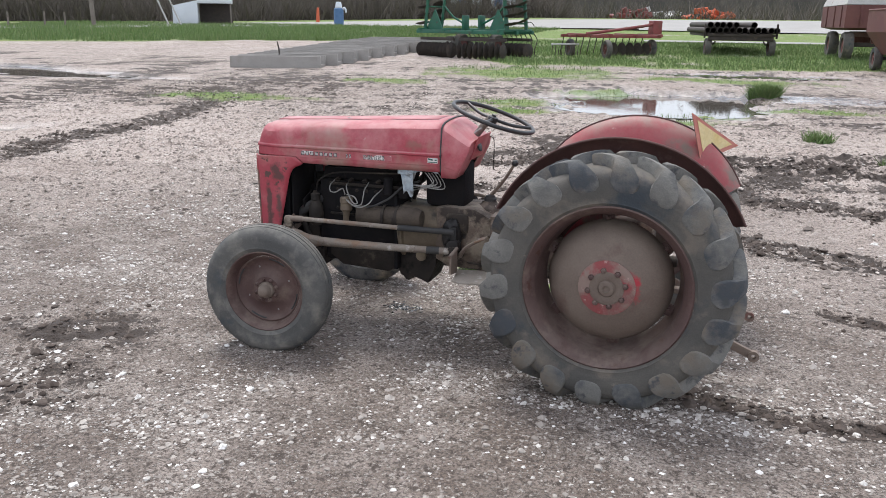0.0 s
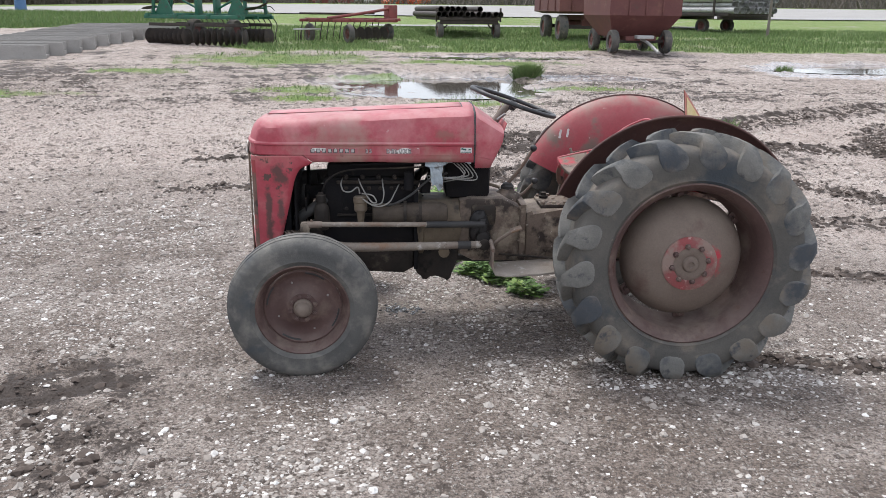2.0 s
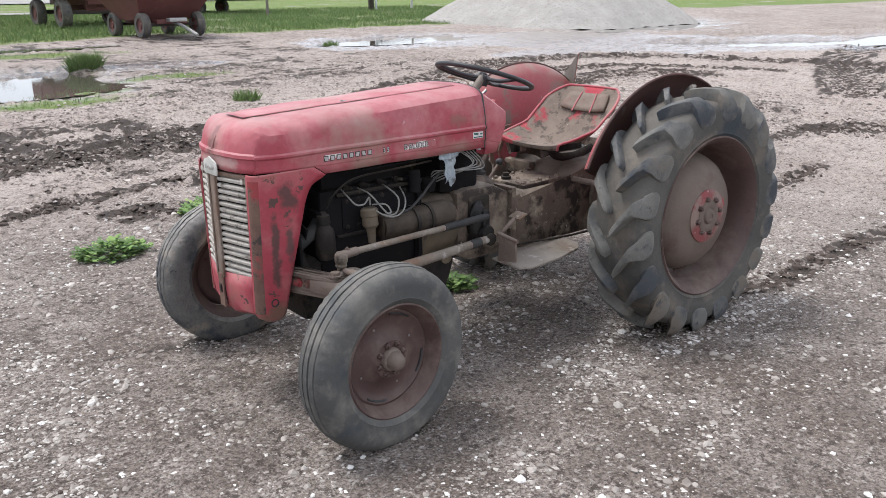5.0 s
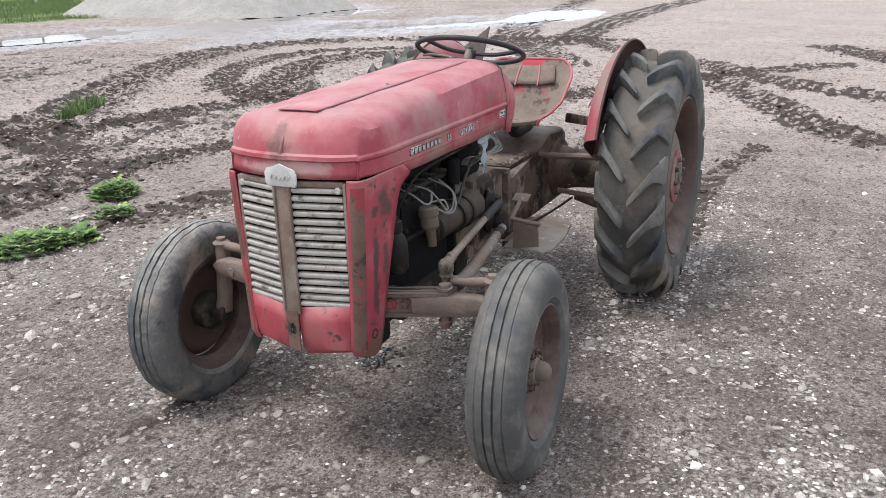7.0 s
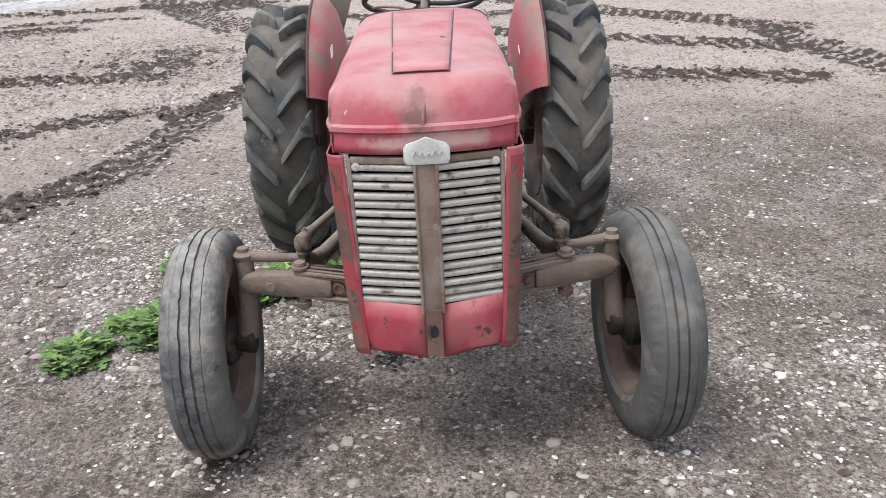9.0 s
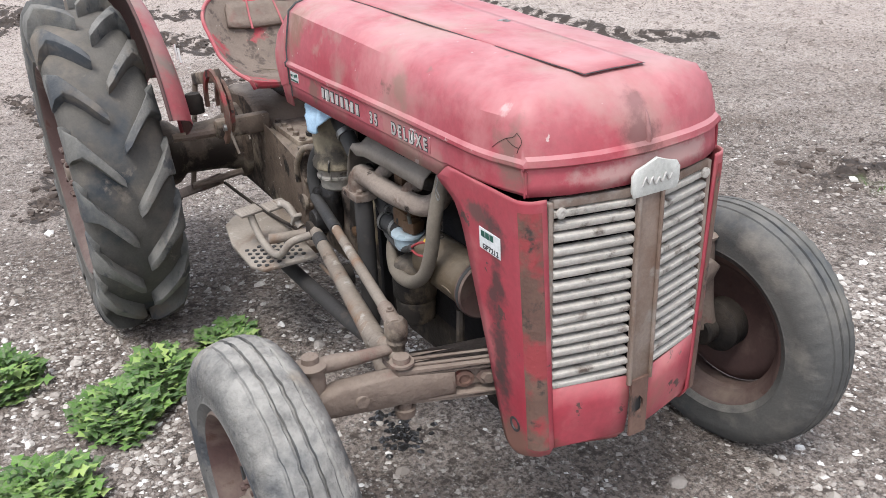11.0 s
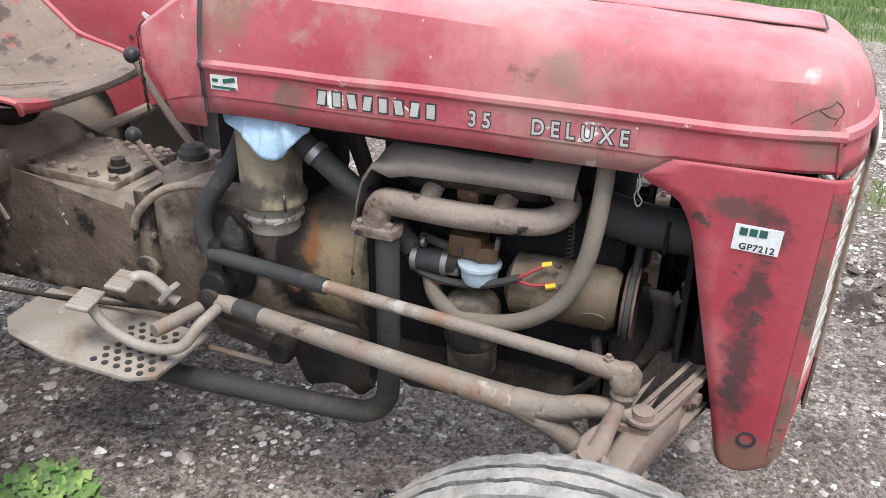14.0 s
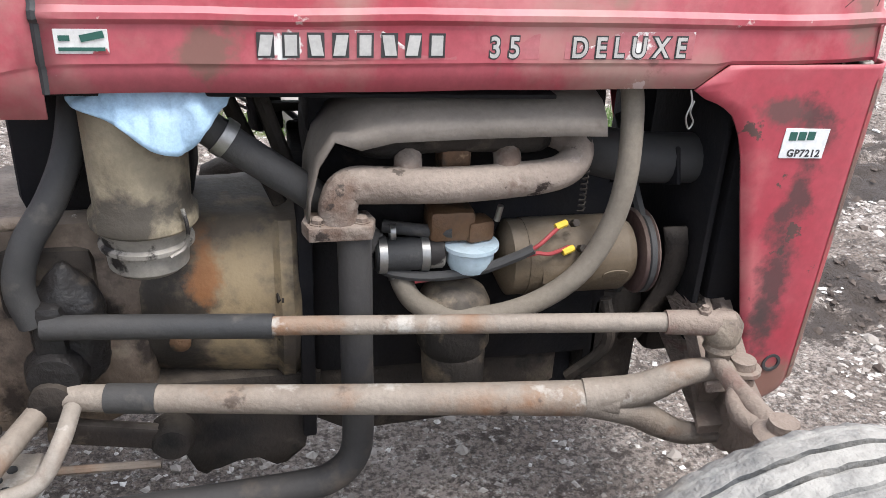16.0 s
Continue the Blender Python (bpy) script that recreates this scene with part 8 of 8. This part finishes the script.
for s in (-1, 1):
    part("brace", tube(B(), [(s * 0.35, 0, 1.1), (s * 0.9, 0, 1.35), (s * 1.35, 0, 1.75)], 0.035, 6, 1, False), green_paint, harrow)
    part("gusset", slab(B(), [(s * 1.0, 0.92), (s * 1.75, 0.92), (s * 1.35, 1.6)], "y", -0.45, -0.40), green_paint, harrow)
    plain_wheel(harrow, s * 0.75, 0.3, 0.40, 0.40, 0.25)
disc_me = None
for gy_, turn in ((-0.75, 10), (0.95, -10)):
    for side in (-1, 1):
        gang = part("disc_gang", box(B(), (side * 0.98, gy_, 0.62), (1.75, 0.1, 0.1), (0, 0, side * turn), 0.01), dark_steel, harrow)
        for k in range(9):
            off = -0.85 + 0.2 * k
            if disc_me is None:
                disc_me = part("disc", lathe(B(), (0, 0, 0), (1, 0, 0), [(0.0, 0.05), (0.12, 0.045), (0.25, 0.0), (0.255, 0.006), (0.12, 0.052), (0.0, 0.058)], 20), dark_steel, gang)
                ob = disc_me
            else:
                ob = new("disc", disc_me.data)
                ob.parent = gang
            ob.matrix_basis = pose(side * 0.98 + off, gy_ + side * off * math.tan(radians(turn)), 0.25, 0, 0, side * turn)
for s in (-1, 1):
    wing = part("wing_frame", tube(B(), [(s * 1.75, -0.5, 0.95), (s * 1.60, -0.5, 2.2), (s * 1.45, -0.5, 3.5)], 0.06, 6, 1, False), green_paint, harrow, "raised wing")
    part("wing_bar", tube(B(), [(s * 1.85, 0.5, 0.95), (s * 1.70, 0.5, 2.2), (s * 1.55, 0.5, 3.5)], 0.06, 6, 1, False), green_paint, wing)
    part("wing_bar", tube(B(), [(s * 1.45, 0.0, 0.95), (s * 1.25, 0.0, 2.2), (s * 1.05, 0.0, 3.4)], 0.05, 6, 1, False), green_paint, wing)
    for k in range(9):
        z = 1.15 + k * 0.27
        ob = new("disc", disc_me.data)
        ob.parent = wing
        ob.matrix_basis = pose(s * (1.95 - 0.12 * (z - 0.95)), -0.45, z, 0, 78, 0)
        ob = new("disc", disc_me.data)
        ob.parent = wing
        ob.matrix_basis = pose(s * (1.85 - 0.12 * (z - 0.95)), 0.3, z + 0.1, 0, 66, s * 25)
        part("tine", tube(B(), [(s * (1.75 - 0.12 * (z - 1)), 0.5, z), (s * (2.0 - 0.12 * (z - 1)), 0.55, z + 0.05), (s * (2.12 - 0.12 * (z - 1)), 0.6, z - 0.08)], 0.014, 5), dark_steel, wing)
        if k % 2 == 0:
            part("rung", tube(B(), [(s * (1.75 - 0.12 * (z - 1)), -0.5, z), (s * (1.82 - 0.12 * (z - 1)), 0.5, z)], 0.03, 5, 1, False), green_paint, wing)
for k in range(18):
    x = -1.75 + k * 0.205
    part("tine", tube(B(), [(x, 1.1, 0.85), (x, 1.35, 0.6), (x, 1.2, 0.25), (x, 1.3, 0.05)], 0.016, 5), dark_steel, harrow)

# -- red cultivator --
cx_, cy_ = -3.1, 25.3
cult = thing("cultivator", "old rusty red cultivator with tines and wheels on grass", "cultivator", at=pose(cx_, cy_, gz_at(cx_, cy_), 0, 0, 30))
for y, w in ((-0.7, 2.4), (0.0, 3.4), (0.8, 3.4)):
    part("frame_bar", box(B(), (0.1, y, 0.72), (w, 0.10, 0.10), (0, 0, 0), 0.01), old_red, cult)
for x in (-1.3, -0.4, 0.5, 1.4):
    part("frame_bar", box(B(), (x, 0.05, 0.76), (0.09, 1.8, 0.09), (0, 0, 0), 0.01), old_red, cult)
part("drawbar", tube(B(), [(-1.2, -0.6, 0.8), (0.2, -0.2, 0.95), (1.9, 0.4, 1.15)], 0.05, 8), old_red, cult)
part("toolbar", box(B(), (-0.1, 0.9, 0.95), (2.9, 0.08, 0.05), (0, 0, 0), 0.01), dark_steel, cult)
part("gearbox", box(B(), (1.75, 0.4, 0.95), (0.35, 0.4, 0.6), (0, 0, 0), 0.03), old_red, cult)
part("cylinder", cyl(B(), (0.5, 0.0, 1.0), (1.3, 0.2, 1.08), 0.05, n=12), pipe_pale, cult)
for x, y in ((-0.55, -0.85), (1.75, 0.6), (-1.2, 0.9)):
    plain_wheel(cult, x, y, 0.30, 0.31, 0.16)
for k in range(13):
    x = -1.5 + 0.25 * k
    part("tine", tube(B(), [(x, 0.8, 0.7), (x + 0.05, 1.0, 0.5), (x - 0.05, 0.9, 0.22), (x, 1.05, 0.05)], 0.018, 5), dark_steel, cult)
rake = part("rake_bar", box(B(), (-1.9, -0.5, 0.45), (1.2, 0.05, 0.05), (0, 0, 20), 0.008), pipe_pale, cult)
for k in range(9):
    part("rake_tooth", tube(B(), [(-2.4 + 0.13 * k, -0.66 + 0.045 * k, 0.45), (-2.45 + 0.13 * k, -0.75 + 0.045 * k, 0.1)], 0.012, 5, 1, False), dark_steel, rake)
for k in range(5):
    x = 0.2 + 0.3 * k
    part("disc", lathe(B(), (x, 0.35, 0.26), (1, 0.3, 0), [(0, 0.04), (0.24, 0.0), (0.245, 0.006), (0, 0.05)], 18), dark_steel, cult)

# -- concrete feed channels --
for k in range(12):
    x, y = -11.75 + 0.02 * k, 17.5 + 1.12 * k
    bm = slab(B(), [(-0.50, 0.0), (-0.50, 0.36), (-0.40, 0.36), (-0.40, 0.12), (0.40, 0.12), (0.40, 0.36), (0.50, 0.36), (0.50, 0.0)], "x", -1.3 - 0.1 * k, 1.3, 0.012)
    tagged(part("concrete_trough", bm, concrete, None, at=pose(x, y, gz_at(x, y) - 0.02, 0, 0, 17 - 0.4 * k)), "weathered concrete trough section lying in a row", "trough", "concrete troughs")
bm = tube(B(), [(0, 0, 0), (-0.02, 0.03, 0.35), (-0.06, 0.0, 0.6)], (0.03, 0.015), 6)
tagged(part("stake", bm, dark_steel, None, at=pose(-12.0, 18.0, gz_at(-12, 18) + 0.1)), "dark stake standing in a concrete trough", "stake")

# -- gravel heap --
bm = B()
HX, HY, HR, HH = 22.7, 21.6, 5.7, 3.2
rings = []
for i in range(22):
    f = i / 21
    row = []
    for k in range(72):
        a = 2 * math.pi * k / 72
        r = HR * f * (1 + 0.10 * math.sin(2 * a + 1) + 0.05 * math.sin(5 * a) + 0.02 * math.sin(13 * a + 3 * f))
        z = HH * (1 - f) ** 1.0 * (1 - 0.25 * math.exp(-(f / 0.13) ** 2)) + 0.10 * math.sin(7 * a + 9 * f) * f * (1 - f)
        x, y = HX + r * math.cos(a), HY + r * math.sin(a)
        row.append((x, y, 0.026 * (y - 1) - 0.06 + z + 0.02 * math.sin(37 * a + 29 * f)))
    rings.append(row + row[:1])
heap = tagged(part("gravel_mound", sheet(bm, rings), gravel_heap, None, smooth=60), "large pale grey mound of gravel", "mound")

# -- road --
near_edge = [(-150, -45), (-60, 25), (-43, 38.5), (-26, 51), (-10, 53.5), (4.4, 50.5), (41, 51), (200, 51)]
far_edge = [(-150, -38), (-62, 30), (-46, 44), (-33, 60), (-15, 80), (4, 84), (41, 84), (200, 84)]
a_, b_ = spline([(x, y, 0) for x, y in near_edge], 8), spline([(x, y, 0) for x, y in far_edge], 8)
rows = []
for p, q in zip(a_, b_):
    rows.append([(p.x + (q.x - p.x) * f, p.y + (q.y - p.y) * f, float(rise(p.y + (q.y - p.y) * f)) + 0.07) for f in np.linspace(0, 1, 12)])
tagged(part("road", sheet(B(), rows), road_pale, None, smooth=60), "pale concrete road past the yard", "road", kind="structure")
rows = [[(x, y + 0.04 * x, float(rise(y + 0.04 * x)) + 0.07) for y in (36.2, 37.0, 37.8)] for x in np.linspace(-3, 14, 20)]
tagged(part("road", sheet(B(), rows), road_pale, None, smooth=60), "narrow pale track through the grass", "road", kind="structure")

# -- small far things --
sx, sy = -37.1, 51.5
shed = thing("field_shed", "small open white sheet-metal shed", "shed", at=pose(sx, sy, gz_at(sx, sy), 0, 0, 30))
part("side_wall", slab(B(), [(-1.9, 0.0), (-0.1, 0.0), (-0.1, 1.75), (-1.9, 1.35)], "y", -0.9, 0.9, 0.02), shed_white, shed)
part("roof", box(B(), (1.15, 0, 1.72), (2.5, 2.0, 0.34), (0, 0, 0), 0.02), shed_white, shed)
part("back_wall", box(B(), (1.15, 0.9, 0.8), (2.4, 0.08, 1.6)), dark_steel, shed)
part("post", box(B(), (2.3, -0.9, 0.8), (0.1, 0.1, 1.6)), pole_wood, shed)
tagged(part("utility_pole", cyl(B(), (0, 0, -0.2), (-0.4, 0, 9.0), 0.16, 0.11, n=12), pole_wood, None, at=pose(-40.8, 44.3, gz_at(-40.8, 44.3))), "leaning grey wooden utility pole", "pole")
for x, y, h_, lean in ((-46, 42, 1.0, 3), (-47.5, 40, 1.1, -4), (-44, 43.2, 1.0, 2), (-42.8, 43.8, 1.0, 0), (-50, 37.6, 1.0, 1)):
    tagged(part("fence_post", cyl(B(), (0, 0, -0.1), (0.02 * lean, 0, h_), 0.07, 0.06, n=8), pole_wood, None, at=pose(x, y, gz_at(x, y))), "short grey wooden fence post", "post", "fence posts")
for x in (-37.0, -36.0):
    tagged(part("leaning_rail", cyl(B(), (0, 0, 0), (-1.1, 0, 2.3), 0.06, n=8), wagon_grey, None, at=pose(x, 47.5, gz_at(x, 47.5))), "pale rail leaning by the road", "rail", "leaning rails")
pump_ = thing("standpipe", "blue and white roadside standpipe", "standpipe", at=pose(-26.6, 53.6, gz_at(-26.6, 53.6) + 0.05))
part("body", cyl(B(), (0, 0, 0), (0, 0, 1.2), 0.36, n=20, round_=0.05), blue_paint, pump_)
part("cap", cyl(B(), (0, 0, 1.2), (0, 0, 1.65), 0.26, 0.2, n=20, round_=0.05), shed_white, pump_)
part("spout", tube(B(), [(0.2, 0, 1.1), (0.5, 0, 1.2), (0.6, 0, 0.9)], 0.08, 8), shed_white, pump_)
tagged(part("marker_post", cyl(B(), (0, 0, 0), (0.05, 0, 1.2), 0.16, 0.10, n=12, round_=0.03), orange_paint, None, at=pose(-31.5, 60, gz_at(-31.5, 60))), "orange roadside marker post", "post")
sg = thing("sign_post", "dark post with a small blue and white sign", "sign", at=pose(20.9, 32.8, gz_at(20.9, 32.8)))
part("post", box(B(), (-0.12, 0, 0.9), (0.22, 0.2, 1.9), (0, 0, 0), 0.02), dark_steel, sg)
part("pipe", cyl(B(), (0.18, 0, 0), (0.18, 0, 1.5), 0.06, n=10), shed_white, sg)
part("plate", box(B(), (0.2, -0.05, 1.55), (0.55, 0.04, 0.45), (0, 0, 0), 0.01), blue_paint, sg)
for x, y, h_ in ((23.6, 33.2, 0.9), (13.9, 30.6, 1.6)):
    tagged(part("marker_stake", cyl(B(), (0, 0, -0.1), (0.03, 0, h_), 0.07, 0.05, n=8), wagon_grey if h_ < 1 else pole_wood, None, at=pose(x, y, gz_at(x, y))), "short pale stake in the grass" if h_ < 1 else "rough wooden stake in the grass", "stake")
bx_, by_ = -26, 92
house = thing("far_building", "pale blue-grey building beyond the road", "building", at=pose(bx_, by_, gz_at(bx_, by_)))
part("wall", box(B(), (0, 0, 1.6), (6.5, 5, 3.2), (0, 0, 0), 0.02), shed_white, house)
part("roof", slab(B(), [(-3.6, 3.2), (3.6, 3.2), (0, 4.8)], "y", -2.7, 2.7), dark_steel, house)
part("door", box(B(), (1.0, -2.52, 1.05), (1.0, 0.06, 2.1)), dark_steel, house)
for x in (-1.8, 2.4):
    part("window", box(B(), (x, -2.52, 1.7), (0.9, 0.06, 0.9)), blue_paint, house)
for x, y, c in ((-9.5, 95, old_red), (-6, 99, wagon_grey), (-1.0, 96, orange_paint)):
    r = random.Random(int(abs(x) * 10))
    pile = thing("scrap_pile", "heap of scrap beyond the road", "scrap", "scrap heaps", at=pose(x, y, gz_at(x, y)))
    for k in range(14):
        part("scrap_piece", box(B(), (r.uniform(-2.4, 2.4), r.uniform(-1, 1), r.uniform(0.15, 1.0)), (r.uniform(0.4, 1.6), r.uniform(0.3, 1.2), r.uniform(0.2, 0.7)), (r.uniform(-25, 25), r.uniform(-25, 25), r.uniform(0, 90)), 0.05, 1), c, pile)


# -- woods --
def tree(seed, height):
    r = random.Random(seed)
    bm = B()
    twig_v, twig_f = [], []

    def limb(p, d, L, rad, level):
        q1, q2 = p + d * L * 0.5 + Vector((r.uniform(-0.1, 0.1) * L, r.uniform(-0.1, 0.1) * L, 0)), p + d * L
        tube(bm, [p, q1, q2], (rad, rad * 0.5), 6 if level < 2 else 4, 2)
        if level < 3:
            for k in range(5 if level == 0 else 4):
                f = r.uniform(0.3, 1.0) if level else r.uniform(0.25, 1.0)
                s_ = p.lerp(q2, f)
                nd = (d * 0.7 + Vector((r.uniform(-1, 1), r.uniform(-1, 1), r.uniform(0.0, 0.7)))).normalized()
                limb(s_, nd, L * r.uniform(0.4, 0.62), rad * 0.5 * (1.1 - 0.5 * f), level + 1)
        else:
            for k in range(6):
                b0 = p.lerp(q2, r.uniform(0.2, 1))
                e = b0 + (d + Vector((r.uniform(-1, 1), r.uniform(-1, 1), r.uniform(-0.4, 0.8)))).normalized() * L * r.uniform(0.5, 1.0)
                w_ = Vector((r.uniform(-1, 1), r.uniform(-1, 1), r.uniform(-1, 1))) * 0.03
                n = len(twig_v)
                twig_v.extend([b0 - w_, b0 + w_, e])
                twig_f.append((n, n + 1, n + 2))

    limb(Vector((0, 0, -0.2)), Vector((r.uniform(-0.08, 0.08), r.uniform(-0.08, 0.08), 1)).normalized(), height * 0.6, height * 0.022, 0)
    t = thing("tree", "bare grey-brown tree at the edge of the woods", "tree", "trees beyond the road")
    part("trunk", bm, bark, t)
    me = bpy.data.meshes.new("crown")
    me.from_pydata([tuple(v) for v in twig_v], [], twig_f)
    me.materials.append(leafless)
    c = new("crown", me)
    c.parent = t
    return t


kinds = [tree(11, 9.5), tree(12, 11.5), tree(13, 8.0)]
r_ = random.Random(21)
places = []
for k in range(70):
    x = -70 + 150 * k / 70 + r_.uniform(-1.5, 1.5)
    near = interp(x, [(-70, 50), (-45, 60), (-34, 72), (-20, 92), (90, 98)])
    if not (-17 < x < 90 and k % 6):
        places.append((x, near + r_.uniform(0, 16) + (25 if -17 < x < 90 else 0)))
for i, (x, y) in enumerate(places):
    m = pose(x, y, gz_at(x, y), 0, 0, r_.uniform(0, 360))
    if i < 3:
        kinds[i].matrix_basis = m
    else:
        copy_thing(kinds[i % 3], m)


def strands(name, label, category, pts, height, lean, width, material, seed, kind="stuff"):
    """Thin tapering blades, three corners each."""
    g = np.random.default_rng(seed)
    n = len(pts)
    a = g.uniform(0, 2 * math.pi, n)
    h_ = height * g.uniform(0.45, 1.25, n)
    w_ = width * g.uniform(0.6, 1.3, n)
    la = g.uniform(0, 2 * math.pi, n)
    L = lean * g.uniform(0.2, 1.2, n) * h_
    P = np.array(pts)
    dx, dy = np.cos(a) * w_, np.sin(a) * w_
    V = np.empty((n, 3, 3))
    V[:, 0] = np.stack([P[:, 0] - dx, P[:, 1] - dy, P[:, 2]], -1)
    V[:, 1] = np.stack([P[:, 0] + dx, P[:, 1] + dy, P[:, 2]], -1)
    V[:, 2] = np.stack([P[:, 0] + np.cos(la) * L, P[:, 1] + np.sin(la) * L, P[:, 2] + h_], -1)
    me = bpy.data.meshes.new(name)
    me.from_pydata(V.reshape(-1, 3).tolist(), [], np.arange(n * 3).reshape(-1, 3).tolist())
    me.materials.append(material)
    return tagged(new(name, me), label, category, kind=kind)


# scrub under the trees
g = np.random.default_rng(31)
X = g.uniform(-90, 110, 60000)
X = X[(X < -17) | (X > 90) | (g.uniform(0, 1, len(X)) < 0.12)]
Y = np.array([interp(x, [(-90, 44), (-70, 48), (-45, 58), (-34, 70), (-20, 90), (90, 96)]) for x in X]) + np.abs(g.normal(0, 7, len(X)))
strands("scrub", "brown leafless scrub below the far trees", "scrub", np.stack([X, Y, rise(Y) - 0.05], -1), 2.6, 0.9, 0.045, leafless, 32)
rows = []
for x in np.linspace(-260, 300, 120):
    y = interp(x, [(-260, 40), (-90, 66), (-45, 84), (-20, 118), (300, 130)])
    rows.append([(float(x), y, float(rise(y)) - 1), (float(x), y, float(rise(y)) + 2.5), (float(x), y + 1, float(rise(y)) + 4.6 + 0.8 * math.sin(x * 0.31) + 0.6 * math.sin(x * 0.83))])
woods_dark = surface("distant_bare_woods", (0.06, 0.054, 0.05), (0.10, 0.09, 0.082), 0.35, 0.95, 0, 0.0, 3.0, [((0.12, 0.105, 0.09), 0.9, 0.56, 0.7)])
tagged(part("backdrop", sheet(B(), rows), woods_dark, None, smooth=60), "dark band of distant leafless woods", "woods", kind="structure")

# -- grass --
def patch(n, x0, x1, y0, y1, seed, least=0.3):
    g = np.random.default_rng(seed)
    x, y = g.uniform(x0, x1, n), g.uniform(y0, y1, n)
    z, mud_, green_, wet_ = ground_at(x, y)
    keep = g.uniform(least, 1.0, n) < green_
    return np.stack([x, y, z - 0.005], -1)[keep]


strands("grass", "rough green grass along the verge of the yard", "grass", patch(170000, -24, 26, 19, 36, 41), 0.13, 0.6, 0.012, blade_green, 42)
strands("grass", "thin green grass patches on the muddy yard", "grass", np.concatenate([patch(40000, -12, 6, 6, 19, 43), patch(150000, -6, 4, -9.5, -2.2, 44)]), 0.085, 0.7, 0.006, blade_green, 45)
strands("grass", "bright green grass bank along the road", "grass", patch(110000, -50, -10, 27, 53, 48, 0.5), 0.22, 0.6, 0.022, blade_green, 49)
g = np.random.default_rng(46)
A, R2 = g.uniform(0, 6.28, 2600), 0.27 * g.uniform(0, 1, 2600) ** 0.8
X, Y = 1.40 + R2 * np.cos(A) * 1.1, 14.05 + R2 * np.sin(A) * 0.7
tagged(strands("grass_tuft", "tall green grass tuft standing in a puddle", "grass", np.stack([X, Y, ground_at(X, Y)[0] - 0.02], -1), 0.25, 1.0, 0.012, blade_green, 47, "thing"), group="")
for x, y in ((2.6, 6.6), (3.1, 6.9), (1.83, 8.0), (8.0, 15.8)):
    A, R2 = g.uniform(0, 6.28, 300), 0.2 * np.sqrt(g.uniform(0, 1, 300))
    X, Y = x + R2 * np.cos(A), y + R2 * np.sin(A) * 0.7
    tagged(strands("grass_tuft", "small green grass tuft on the muddy yard", "grass", np.stack([X, Y, ground_at(X, Y)[0] - 0.01], -1), 0.16, 0.8, 0.01, blade_green, int(x * 10), "thing"), group="small grass tufts")


# -- weeds round the tractor --
def weed(x, y, radius, count, tall, seed):
    """A low clump of ragged, lobed leaves."""
    r = random.Random(seed)
    V, F = [], []
    z0 = gz_at(x, y)
    for k in range(count * 7):
        a, d = r.uniform(0, 6.283), radius * math.sqrt(r.uniform(0, 1))
        ox, oy = x + d * math.cos(a), y + d * math.sin(a) * 0.8
        turn, L = a + r.uniform(-1.4, 1.4), r.uniform(0.035, 0.095)
        up, tilt = r.uniform(0.0, 0.9), r.uniform(-0.5, 0.5)
        st = 9
        base_z = 0.004 + tall * 0.75 * r.random() * (1 - (d / radius) ** 2)
        start = len(V)
        for i in range(st + 1):
            f = i / st
            along = L * f
            hgt = L * up * (f - 0.45 * f * f) + base_z
            w_ = L * 0.17 * math.sin(math.pi * min(1, f * 0.9 + 0.1)) ** 0.7 * (1.75, 0.85, 0.3)[i % 3]
            c, s_ = math.cos(turn), math.sin(turn)
            for sd in (-1, 0, 1):
                V.append((ox + along * c - sd * w_ * s_, oy + along * s_ + sd * w_ * c, z0 + hgt - abs(sd) * 0.15 * w_ + sd * tilt * w_))
        for i in range(st):
            b0 = start + 3 * i
            F.extend([(b0, b0 + 1, b0 + 4, b0 + 3), (b0 + 1, b0 + 2, b0 + 5, b0 + 4)])
    me = bpy.data.meshes.new("weed")
    me.from_pydata(V, [], F)
    me.materials.append(leaf_green)
    plant = thing("weed", "low clump of bright green ragged-leaved weeds", "weed", "weeds round the tractor")
    leaves = tagged(new("leaves", me), kind="stuff")
    leaves.parent = plant
    return plant


for i, (x, y, rad, cnt, tall) in enumerate(((-0.67, 0.72, 0.12, 55, 0.12), (-0.80, 0.88, 0.13, 62, 0.12), (-0.56, 0.47, 0.08, 26, 0.08), (-0.40, 1.20, 0.12, 45, 0.13), (-1.10, 1.13, 0.12, 50, 0.13),
                                            (-0.95, 2.87, 0.22, 60, 0.13), (-0.72, 2.75, 0.12, 30, 0.10), (0.16, 3.33, 0.16, 60, 0.15), (-1.89, 2.34, 0.20, 60, 0.13), (-0.2, 2.95, 0.10, 16, 0.09), (-1.27, 1.42, 0.12, 32, 0.09), (-1.0, 1.30, 0.06, 14, 0.06))):
    weed(x, y, rad, cnt, tall, 100 + i)
oil_wet = surface("wet_oily_lumps", (0.012, 0.011, 0.011), (0.02, 0.018, 0.017), 20, 0.25, 0, 0.2, 90, spec=0.6)
g = np.random.default_rng(51)
spots = np.stack([-1.345 + g.normal(0, 0.05, 90), 0.185 + g.normal(0, 0.035, 90)], -1)
scatter("oil_stain", "black oily lumps dripped below the engine", spots, g.uniform(0.006, 0.016, 90), oil_wet, 5, 0.5, "oil stain")
